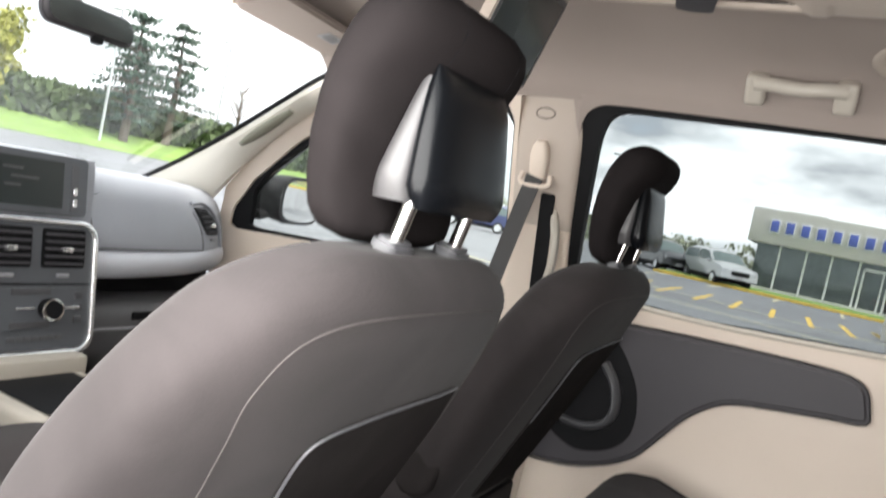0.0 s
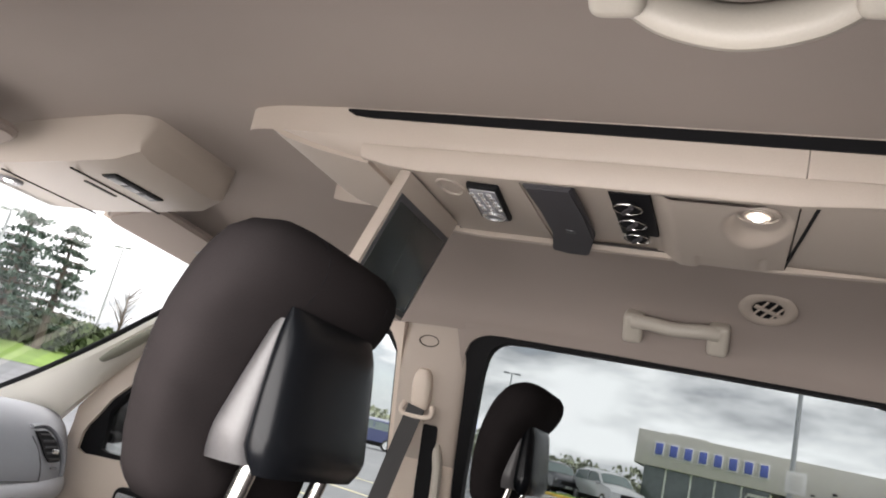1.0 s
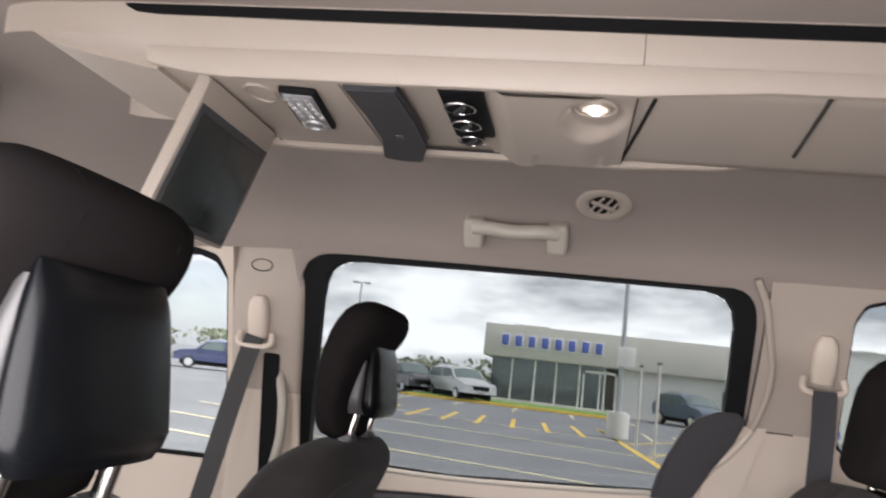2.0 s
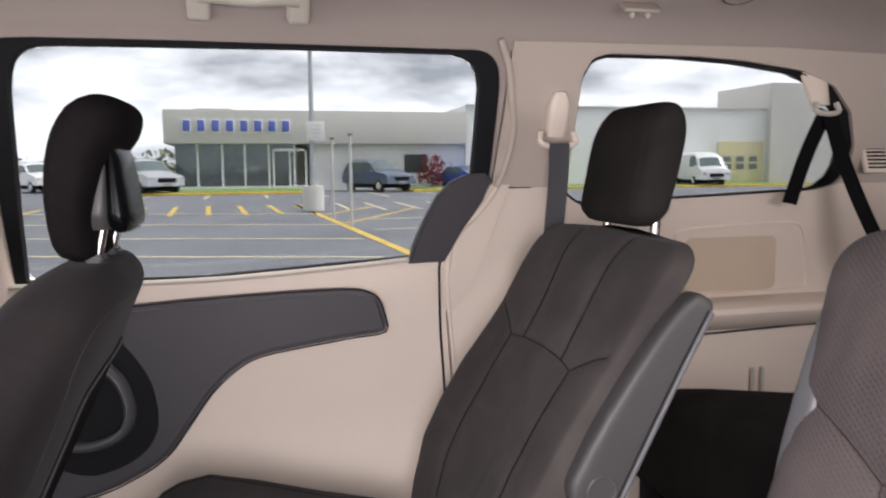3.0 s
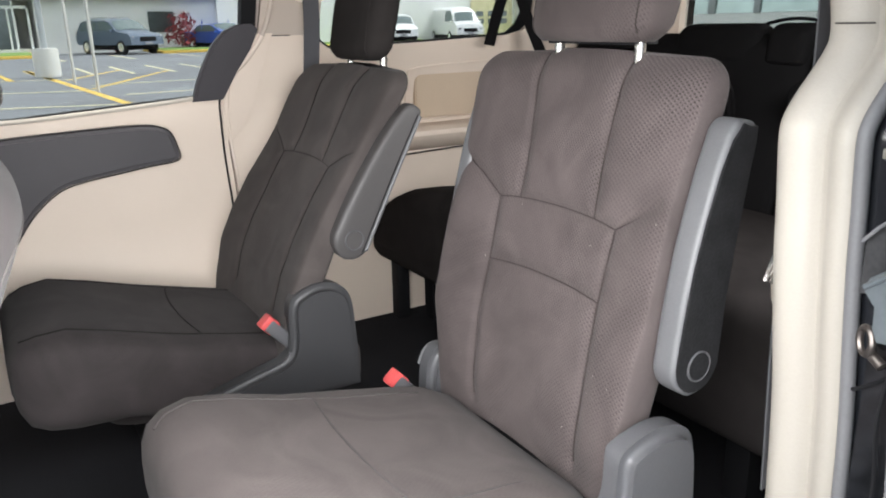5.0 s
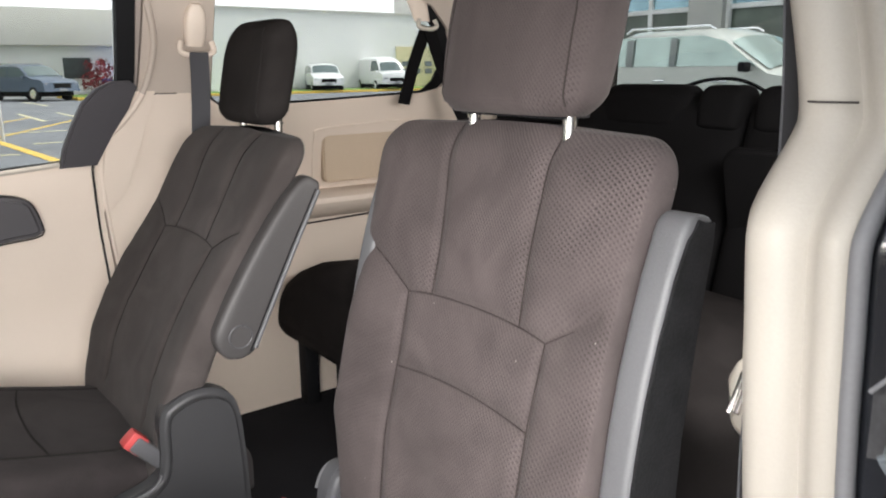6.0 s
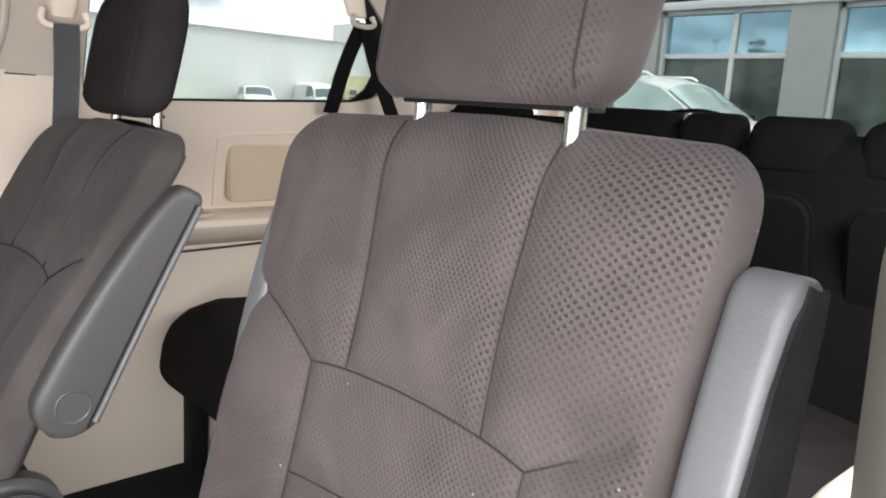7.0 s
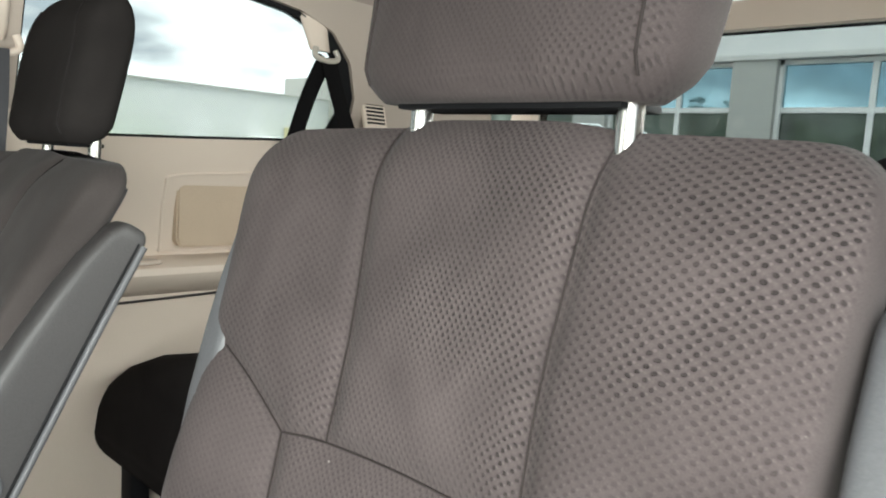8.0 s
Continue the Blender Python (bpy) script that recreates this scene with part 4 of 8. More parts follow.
def build_chair(name, label, at, cloth, cloth2, arms, shield_side, face, widths, nose, hub, tip, sdy, head_w, hy, buckle, lift, tilt, lean):
    chair = thing(name, label, "car seat", "second-row captain chairs", at=at)
    rows = back_profile(0.770, 0.10, face, widths)
    left = smooth_line([(0.103, 0.766), (0.098, 0.70), (0.092, 0.61), (0.094, 0.523)])
    right = [(-u, z) for u, z in left]
    cross = smooth_line([(0.147, 0.517), (0.094, 0.523), (0.0, 0.526), (-0.094, 0.523), (-0.147, 0.517)])
    fl = smooth_line([(0.147, 0.517), (0.185, 0.540), (0.215, 0.556), (0.245, 0.569)])
    fr = [(-u, z) for u, z in fl]
    ll = smooth_line([(0.147, 0.517), (0.145, 0.46), (0.144, 0.40), (0.147, 0.29), (0.143, 0.14)])
    lr = [(-u, z) for u, z in ll]
    mid = smooth_line([(0.144, 0.404), (0.05, 0.410), (-0.05, 0.410), (-0.144, 0.404)])
    seams = [left, right, cross, fl, fr, ll, lr] + ([mid] if at[0] < 0 else [])
    if at[0] > 0:
        seams = [[(u, 0.766 - (0.766 - z) * 0.86) for u, z in line] for line in seams]
    bm = back_pad(rows, rear=2.8)
    shape_back(bm, rows, seams)
    if at[0] < 0:
        for v in bm.verts:
            if v.co.x < -0.15:
                v.co.x = -0.15 - (-0.15 - v.co.x) * 0.82
    back = part("backrest", bm, cloth, chair, sharp=70)
    for s in seams:
        part("seam", seam_tube(rows, s, 0.0014, 0.0009), SEAM_SOFT if at[0] < 0 else SEAM_DARK, back)
    shell = [(z, yc - 0.020, w * 0.84, d * 0.72) for z, yc, w, d in rows[2:-12]]
    part("back_shell", pad(shell, 48, 5), DARK_TRIM, chair, "dark plastic back shell")
    # headrest on two steel posts
    hr = part("headrest", pad(headrest_rows(0.788, 1.002, head_w, 0.049, 0.008 + hy, 0.045), 64, 3.2), cloth2, chair, sharp=80)
    for u in (0.80 * head_w, -0.80 * head_w):
        line = []
        for z, yc, w, dep in headrest_rows(0.788, 1.002, head_w, 0.049, 0.008 + hy, 0.045)[2:13]:
            v = u * (1 - 0.25 * max(0.0, (z - 0.93) / 0.07))
            if abs(v) < 0.97 * w:
                line.append((v, yc + dep * (1 - (abs(v) / w) ** 3.2) ** (1 / 3.2) + 0.0004, z))
        part("seam", tube(curve(line, 3), 0.0013, 6), SEAM_SOFT if at[0] < 0 else SEAM_DARK, hr)
    part("underside", box(1.36 * head_w, 0.050, 0.006, pose(0, hy - 0.004, 0.787), 0.002), BLACK, hr, "black headrest underside")
    for u in (0.093, -0.093):
        part("post", tube([(u, 0.008, 0.70), (u, 0.004, 0.83)], 0.0088, 16), CHROME, chair, "steel headrest post")
    # cushion
    rings = []
    for y, zt, th, w in ((0.165, 0.215, 0.05, 0.22), (0.215, 0.228, 0.06, 0.242), (0.235, 0.232, 0.07, 0.25), (0.30, 0.238, 0.085, 0.258), (0.42, 0.236, 0.09, 0.264), (0.55, 0.240, 0.095, 0.268),
                         (0.66, 0.250, 0.10, 0.268), (0.74, 0.254, 0.112, 0.264), (0.79, 0.247, 0.105, 0.254), (0.82, 0.232, 0.090, 0.238), (0.835, 0.212, 0.064, 0.212), (0.842, 0.19, 0.034, 0.18)):
        zt += lift - tilt * max(0.0, (0.74 - y) / 0.525)
        zc = zt - th
        y = 0.215 + (y - 0.215) * (nose - 0.215) / 0.625
        w *= 0.945
        ring = []
        for a in np.linspace(0, 2 * math.pi, 64, endpoint=False):
            u = sq(math.cos(a), 4.5)
            up = sq(math.sin(a), 4.5)
            edge = 0.014 * (abs(u) ** 3) if up > 0 else 0
            ring.append((w * u, y, zc + th * up + edge))
        rings.append(ring)
    bm = loft(rings)
    for v in bm.verts:
        if v.normal.z > 0.2 or v.co.z > 0.15:
            v.co.z += 0.003 * noise.noise(v.co * 9.0)
    seat_cloth = CLOTH_PLAIN if at[0] < 0 else CLOTH_SEAT_SHADED
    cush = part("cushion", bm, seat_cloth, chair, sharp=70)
    def crest(u, y):
        """The cushion's upper face at a place across and along it."""
        zt, th, w = (float(np.interp(y, (0.215, 0.30, 0.42, 0.55, 0.66, 0.74, 0.79, 0.82), k)) for k in
                     ((0.228, 0.238, 0.236, 0.240, 0.250, 0.254, 0.247, 0.232), (0.06, 0.085, 0.09, 0.095, 0.10, 0.098, 0.088, 0.072), (0.242, 0.258, 0.264, 0.268, 0.268, 0.264, 0.254, 0.238)))
        r = min(abs(u) / (0.945 * w), 0.99)
        return (u, 0.215 + (y - 0.215) * (nose - 0.215) / 0.625, zt + lift - tilt * max(0.0, (0.74 - y) / 0.525) - th * (1 - (1 - r ** 4.5) ** (1 / 4.5)) + 0.014 * r ** 3 + 0.0004)
    for line in ([(0.170, 0.26), (0.178, 0.42), (0.186, 0.60), (0.186, 0.72), (0.176, 0.790), (0.160, 0.816)],
                 [(-0.170, 0.26), (-0.178, 0.42), (-0.186, 0.60), (-0.186, 0.72), (-0.176, 0.790), (-0.160, 0.816)],
                 [(0.181, 0.50), (0.09, 0.512), (0, 0.515), (-0.09, 0.512), (-0.181, 0.50)]):
        part("seam", tube([crest(p.x, p.y) for p in curve([(u, y, 0) for u, y in line], 5)], 0.0020, 6), SEAM_DARK if at[0] > 0 else SEAM, cush)
    skirt = []
    for z, k in ((0.125, 1.0), (0.10, 0.99), (0.07, 0.96), (0.05, 0.90)):
        skirt.append([(0.215 * k * sq(math.cos(a), 5), (0.225 + nose - 0.13) / 2 + (nose - 0.355) / 2 * k * sq(math.sin(a), 5), z) for a in np.linspace(0, 2 * math.pi, 48, endpoint=False)])
    part("skirt", loft(skirt), seat_cloth, chair, "cloth cushion side")
    part("riser", span(-0.18, 0.18, 0.24, 0.66, 0.305 - at[2], 0.08, 0.01), BLACK, chair, "black seat base")
    # side shields with belt buckle
    for sgn in shield_side:
        o = [(0.20, 0.06), (0.205, 0.20), (0.215, 0.28), (0.245, 0.315), (0.29, 0.325), (0.335, 0.312), (0.36, 0.285), (0.365, 0.20), (0.385, 0.165), (0.46, 0.145), (0.56, 0.115), (0.60, 0.085), (0.60, 0.06)]
        low = 0.42 if at[0] < 0 and sgn > 0 else (0.76 if at[0] < 0 else 1.0)
        shift = sdy - (0.08 if at[0] < 0 and sgn < 0 else 0.0)
        o = [(y + shift, 0.06 + (z - 0.06) * low) for y, z in o]
        if at[0] < 0 and sgn > 0:
            o = [(y + shift, z) for y, z in ((0.185, 0.06), (0.187, 0.11), (0.192, 0.155), (0.207, 0.185), (0.23, 0.194), (0.253, 0.185), (0.268, 0.155), (0.273, 0.11), (0.275, 0.06))]
        smooth = curve([(y, z, 0) for y, z in o], 4)
        sh = part("side_shield", side([(q.x, q.y) for q in smooth], sgn * 0.275, 0.060, 0.016, 5), GREY_PLASTIC if at[0] < 0 else SHIELD_SHADED, chair, "textured grey side shield", 60)
        rim = [q for q in smooth if q.y < 0.06 + 0.13 * low and q.x > o[6][0]] if len(o) > 9 else smooth[8:-8]
        part("shield_edge", tube([(sgn * 0.296, q.x, q.y - 0.006) for q in rim], 0.003, 8), ARM_GREY, sh, "lighter lower edge")
    bx = -0.262 if at[0] > 0 else 0.262
    bk = part("buckle", box(0.036, 0.030, 0.090, pose(bx, buckle[0], buckle[1], -42, 0, 0), 0.006), GREY_PLASTIC, chair, "belt buckle")
    part("release", box(0.030, 0.034, 0.036, pose(bx, buckle[0] + 0.025, buckle[1] + 0.029, -42, 0, 0), 0.005), RED, bk, "red release button")
    for sgn in arms:
        if at[0] < 0 and sgn > 0:
            arm("armrest", chair, 0.266, (hub[0] + 0.008, hub[1]), (tip[0] + 0.010, tip[1]), 0.042, sgn, ARM_GREY)
        else:
            arm("armrest", chair, sgn * 0.283, hub, tip, 0.046, sgn, ARM_DARK if at[0] < 0 else ARM_SHADED)
    for ch in chair.children:
        if ch.name.startswith("back"):
            ch.location.x += lean[0]
        if ch.name.startswith("headrest"):
            ch.location.x += lean[1]
        if ch.name.startswith("post"):
            ch.location.x += lean[2]
    return chair


chair_l = build_chair("captain_chair", "taupe knit cloth captain chair beside the open side door", (-0.395, 0.0, 0.45), CLOTH, CLOTH_FINE, (1, -1), (1, -1),
                      [(0.10, 0.160), (0.19, 0.152), (0.30, 0.139), (0.41, 0.115), (0.52, 0.088), (0.64, 0.062), (0.77, 0.033)],
                      [(0.10, 0.245), (0.20, 0.262), (0.30, 0.278), (0.40, 0.284), (0.50, 0.280), (0.60, 0.277), (0.70, 0.284), (0.77, 0.286)],
                      0.74, (0.065, 0.352), (-0.003, 0.690), -0.09, 0.148, 0.0, (0.225, 0.116), 0.0, 0.085, (0.0, -0.009, -0.014))
# same make as the left chair; its shade is put into darker materials
chair_r = build_chair("captain_chair", "taupe cloth captain chair in shaded tones beside the closed sliding door", (0.435, 0.0, 0.40), CLOTH_SHADED, CLOTH_HEAD_SHADED, (-1,), (-1,),
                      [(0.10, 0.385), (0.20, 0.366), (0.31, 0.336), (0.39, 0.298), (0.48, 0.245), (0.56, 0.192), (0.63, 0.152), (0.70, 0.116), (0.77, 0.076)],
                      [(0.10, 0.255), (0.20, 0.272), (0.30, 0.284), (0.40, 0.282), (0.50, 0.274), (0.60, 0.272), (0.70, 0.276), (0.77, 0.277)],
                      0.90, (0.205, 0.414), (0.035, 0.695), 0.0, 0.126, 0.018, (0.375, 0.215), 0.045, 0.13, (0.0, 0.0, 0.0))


def build_front_seat(name, label, at):
    s = thing(name, label, "car seat", "front seats", at=at)
    top = 0.704
    rows = shoulder_profile(top)
    bm = back_pad(rows, 150, rear=2.8)
    back = part("backrest", bm, CLOTH_FRONT, s, sharp=75)
    zs = [r[0] for r in rows]

    def rear(u, z, off=0.0):
        yc, w, d = (float(np.interp(z, zs, [r[k] for r in rows])) for k in (1, 2, 3))
        return (u, yc - d * max(0.0, 1 - min(abs(u) / w, 1) ** 2.8) ** (1 / 2.8) - off, z)
    panel_line = curve([(0.195, 0.16, 0), (0.203, 0.40, 0), (0.212, 0.53, 0), (0.212, 0.585, 0), (0.182, 0.633, 0), (0.10, 0.652, 0), (-0.10, 0.652, 0), (-0.182, 0.633, 0), (-0.212, 0.585, 0), (-0.212, 0.53, 0), (-0.203, 0.40, 0), (-0.195, 0.16, 0)], 6)
    part("seam", tube([rear(p.x, p.y, 0.0005) for p in panel_line], 0.0009, 6), SEAM, back)
    pocket = [(-0.105, 0.17), (-0.105, 0.44), (-0.110, 0.500), (-0.09, 0.522), (-0.02, 0.533), (0.075, 0.538), (0.17, 0.540), (0.19, 0.48), (0.19, 0.17)]
    rings = []
    for off in (-0.004, 0.005):
        rings.append([rear(u, z, off) for u, z in resample(pocket, 90)])
    part("map_pocket", loft(rings), CLOTH_BENCH, s, "dark cloth map pocket")
    edge = [rear(u, z, 0.005) for u, z in smooth_line([(-0.105, 0.36), (-0.105, 0.44), (-0.110, 0.500), (-0.09, 0.522), (-0.02, 0.533), (0.075, 0.538), (0.17, 0.540)])]
    part("pocket_edge", tube(edge, 0.0018, 8), GREY_PLASTIC, s, "grey piped pocket edge")
    # headrest: a thick cloth pad that curls over a hard shell behind
    hr = part("headrest", head_pad(), CLOTH_HEAD, s, sharp=80)
    for u in (0.062, -0.062):
        rise, fall = [], []
        for z in (0.87, 0.89, 0.91, 0.924, 0.934, 0.941, 0.946):
            f, b, w = (float(np.interp(z, [q[0] for q in HEAD], [q[k] for q in HEAD])) for k in (1, 2, 3))
            if abs(u) < 0.95 * w:
                k = (1 - (abs(u) / w) ** 2.9) ** (1 / 2.9)
                rise.append((u, (f + b) / 2 + (f - b) / 2 * k, z))
                fall.append((u, (f + b) / 2 - (f - b) / 2 * k, z))
        part("seam", tube(rise + fall[::-1], 0.0009, 6), CLOTH_BLACK, hr)
    rings = []
    for t in np.linspace(0, 1, 14):
        z = 0.748 + 0.132 * t
        w = 0.090 * (1 - 0.16 * t ** 1.6) * (0.86 + 0.14 * min(1, t / 0.15))
        rings.append([(w * sq(math.cos(a), 3.2), -0.026 + 0.010 * t + (0.024 - 0.008 * t) * (1 - 0.7 * max(0.0, (t - 0.8) / 0.2) ** 2) * (1 - 0.5 * max(0.0, (0.15 - t) / 0.15) ** 2) * sq(math.sin(a), 2.5), z) for a in np.linspace(0, 2 * math.pi, 64, endpoint=False)])
    part("headrest_shell", loft(rings), SHELL, hr, "satin dark plastic rear shell")
    rings = []
    for t in np.linspace(0, 1, 14):
        z = 0.752 + 0.118 * t
        w = 0.0885 * (1 - 0.16 * t ** 1.6) * (0.88 + 0.12 * min(1, t / 0.2))
        deep = 0.024 * (1 - 0.72 * t) + 0.002
        rings.append([(w * sq(math.cos(a), 6), -0.016 + deep + deep * sq(math.sin(a), 3), z) for a in np.linspace(0, 2 * math.pi, 40, endpoint=False)])
    part("cheek", loft(rings), CHEEK_SHEEN, hr, "dark plastic side wedge, its grey holding reflected light")
    for u in (0.061, -0.061):
        part("post", tube([(u, 0.012, 0.655), (u, -0.012, 0.765)], 0.0078, 14), CHROME, s, "polished steel headrest post")
        part("post_guide", prism(rounded(0.044, 0.030, 0.010, 4), 0.016, 0.004, 2, pose(u, 0.001, 0.7085, 14, 0, 0)), GREY_PLASTIC, s, "plastic post guide")
    rings = []
    for y, zt, th, w in ((0.21, 0.20, 0.05, 0.24), (0.27, 0.23, 0.08, 0.255), (0.47, 0.235, 0.09, 0.26), (0.66, 0.25, 0.095, 0.26), (0.78, 0.245, 0.095, 0.245), (0.82, 0.215, 0.07, 0.21)):
        rings.append([(w * sq(math.cos(a), 4.5), y, zt - th + th * sq(math.sin(a), 4.5)) for a in np.linspace(0, 2 * math.pi, 48, endpoint=False)])
    part("cushion", loft(rings), CLOTH_FRONT, s, sharp=70)
    part("riser", span(-0.22, 0.22, 0.20, 0.75, -0.145, 0.12, 0.01), BLACK, s, "black seat base")
    return s


HEAD = [(0.706, 0.062, 0.030, 0.074), (0.713, 0.076, 0.020, 0.102), (0.730, 0.086, 0.020, 0.117), (0.760, 0.090, 0.024, 0.123), (0.800, 0.093, 0.016, 0.129), (0.840, 0.091, 0.006, 0.131),
        (0.862, 0.088, -0.004, 0.131), (0.878, 0.085, -0.018, 0.131), (0.896, 0.080, -0.029, 0.130), (0.914, 0.071, -0.034, 0.127), (0.930, 0.060, -0.032, 0.121), (0.941, 0.046, -0.022, 0.108), (0.948, 0.030, -0.006, 0.086), (0.951, 0.020, 0.006, 0.056)]


def head_pad():
    spec = HEAD
    zs = [q[0] for q in spec]
    rings = []
    for z in list(np.linspace(0.706, 0.90, 22)) + [0.908, 0.916, 0.924, 0.930, 0.936, 0.941, 0.945, 0.948, 0.950, 0.951]:
        f, b, w = (float(np.interp(z, zs, [q[k] for q in spec])) for k in (1, 2, 3))
        rings.append([(w * sq(math.cos(a), 2.9), (f + b) / 2 + (f - b) / 2 * sq(math.sin(a), 2.9), z) for a in np.linspace(0, 2 * math.pi, 72, endpoint=False)])
    return loft(rings)


# Greyer than the shell: the door opening's reflection is put into the colour.
CHEEK_SHEEN = mat("mid_grey_cheek", (0.050, 0.048, 0.049), 0.42, grain=300, amount=0.12, bump=0.2)
SHELL = mat("satin_shell", (0.0030, 0.0034, 0.0042), 0.27, grain=300, amount=0.12, bump=0.06, spec=0.16)
CLOTH_HEAD = fabric("dark_brown_cloth", (0.0122, 0.0104, 0.0106), 0.004, 0.1, spec=0.03, sheen=0.0)
front_l = build_front_seat("driver_chair", "taupe cloth driver chair with a map pocket on its back", (-0.473, 0.893, 0.45))
front_r = copy_thing(front_l, pose(0.415, 0.917, 0.45))
front_r.name = "passenger_chair"
for ch in front_r.children:
    if ch.name.startswith("headrest"):
        ch.location.y -= 0.026
        for g in ch.children:
            if g.name.startswith(("cheek", "headrest_shell")):
                g.location.y += 0.016
rest = arm_bar(-0.255, Vector((0.235, 0.24, 0)), Vector((-0.40, 0.9165, 0)), Vector((0.9165, 0.40, 0)), 0.30, 0.058, False)
rest = part("armrest", rest, CLOTH_BENCH, front_r, "black folded-up inboard armrest", 60)
part("stitching", tube([(-0.240, y, z) for y, z in smooth_line([(0.175, 0.47), (0.155, 0.53), (0.128, 0.548), (0.100, 0.535)])], 0.0012, 6), PALE_PLASTIC, rest, "pale stitching")
tagged(front_r, "taupe cloth front passenger chair with a map pocket on its back")


def build_bench():
    b = thing("rear_bench", "black cloth third-row bench with folded-down headrests", "car seat", at=(0, -1.05, 0.45))
    for x0, x1 in ((-0.76, -0.125), (-0.115, 0.80)):
        w = (x1 - x0) / 2
        rows = [(z, 0.0 + 0.25 * (0.76 - z), w * (1 - 0.03 * (z > 0.745)), 0.055 - (0.02 if z > 0.76 else 0)) for z in np.linspace(0.20, 0.772, 16)]
        bm = pad(rows, 56, 5)
        bmesh.ops.translate(bm, vec=((x0 + x1) / 2, 0, 0), verts=bm.verts)
        part("backrest", bm, CLOTH_BLACK, b, sharp=70)
    for x, w in ((0.62, 0.13), (0.185, 0.150), (-0.05, 0.064), (-0.235, 0.092), (-0.455, 0.10)):
        hrows = headrest_rows(0.690, 0.802, w, 0.055, 0.022, 0.02)
        bm = pad(hrows, 48, 4)
        bmesh.ops.translate(bm, vec=(x, 0, 0), verts=bm.verts)
        part("headrest", bm, CLOTH_BLACK, b, sharp=80)
        for u in (-0.6, 0.6):
            part("post", tube([(x + u * w, 0, 0.70), (x + u * w, 0, 0.76)], 0.006, 10), CHROME, b, "steel post")
    for x, w in ((0.185, 0.30), (-0.235, 0.20), (-0.50, 0.22)):
        m = pose(x, 0.118, 0.52, 76, 0, 0)
        part("back_panel", prism(rounded(w, 0.30, 0.05, 6), 0.030, 0.010, 3, m), CLOTH_BLACK, b, "black padded back panel")
    crown = [(0.885, 0.10), (0.885, 0.165), (0.868, 0.215), (0.835, 0.250), (0.77, 0.288), (0.69, 0.320), (0.56, 0.350), (0.40, 0.370), (0.275, 0.381), (0.12, 0.385)]
    rings = []
    for y, drop, rise in ((0.10, 0.10, 0.0), (0.20, 0.06, 0.0), (0.45, 0.035, 0.0), (0.70, 0.006, 0.0), (0.78, 0.0, 0.0), (0.815, 0.006, 0.004), (0.835, 0.020, 0.012), (0.846, 0.042, 0.028), (0.850, 0.075, 0.05)):
        half = [(x - 0.25 * drop, max(z - drop, 0.07 + rise)) for x, z in crown]
        rings.append([(0.85, y, 0.06 + rise)] + [(x, y, z) for x, z in half] + [(-x, y, z) for x, z in half[::-1]] + [(-0.85, y, 0.06 + rise)])
    part("cushion", loft(rings), CLOTH_BENCH, b, sharp=70)
    # black panel that covers the wall behind the space under the cushion
    part("riser", span(-0.80, 0.84, 0.46, 0.50, -0.143, 0.08, 0.005), BLACK, b, "black panel that fills the space under the cushion")
    part("leg", span(0.775, 0.825, 0.765, 0.81, -0.145, 0.10, 0.008), BLACK, b, "black folding leg")
    for x in (-0.5, -0.12, 0.35, 0.73):
        part("leg", span(x - 0.03, x + 0.03, 0.66, 0.72, -0.145, 0.16, 0.008), BLACK, b, "black folding leg")
    return b


build_bench()


# ---- left rear wall, open sliding door, tailgate ----
wall_left = build_quarter(-1, "wall_left", "cream quarter trim with a tinted side window and door jamb", OUT_2L, OPEN_2L)


def left_jamb():
    # the jamb of the open side door: broad cream face, groove, second ridge, grey seal, black painted edge
    front = [(0.30, -0.03), (0.55, -0.01), (0.75, 0.005), (0.87, 0.022), (0.98, 0.038), (1.05, 0.045), (1.10, 0.051), (1.14, 0.054), (1.16, 0.047), (1.185, 0.026), (1.215, -0.004), (1.24, -0.024), (1.27, -0.034), (1.34, -0.040), (1.56, -0.045)]
    prof = curve([(0, y, z) for z, y in front], 5)
    face = [(-0.700, -0.16), (-0.745, -0.06), (-0.768, -0.020), (-0.777, -0.006), (-0.786, 0.001), (-0.800, 0.004), (-0.816, 0.000), (-0.826, -0.008), (-0.832, -0.015), (-0.838, -0.014),
            (-0.846, -0.006), (-0.856, -0.001), (-0.866, -0.003), (-0.873, -0.010), (-0.876, -0.10)]
    rings, seal, edge = [], [], []
    for p in prof:
        lean = 0.25 * max(0.0, p.z - 1.24)
        rings.append([(x + lean, p.y + dy, p.z) for x, dy in face])
        seal.append((-0.882 + lean, p.y - 0.008, p.z))
        edge.append([(-0.880 + lean, p.y - 0.018, p.z), (-0.905 + lean, p.y - 0.022, p.z), (-0.970 + lean, p.y - 0.03, p.z), (-0.970 + lean, p.y - 0.25, p.z), (-0.88 + lean, p.y - 0.25, p.z)])
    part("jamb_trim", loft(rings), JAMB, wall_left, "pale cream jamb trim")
    part("jamb_seal", tube(seal, 0.009, 10), SEALGREY, wall_left, "grey rubber door seal")
    part("body_edge", loft(edge), VAN_BLACK, wall_left, "black painted body edge")
    part("trim_seam", tube([(-0.745, -0.089, 1.262), (-0.768, -0.050, 1.262), (-0.777, -0.036, 1.262), (-0.786, -0.029, 1.262), (-0.800, -0.026, 1.262), (-0.816, -0.030, 1.262), (-0.827, -0.039, 1.262)], 0.0012, 6), SEAM, wall_left)


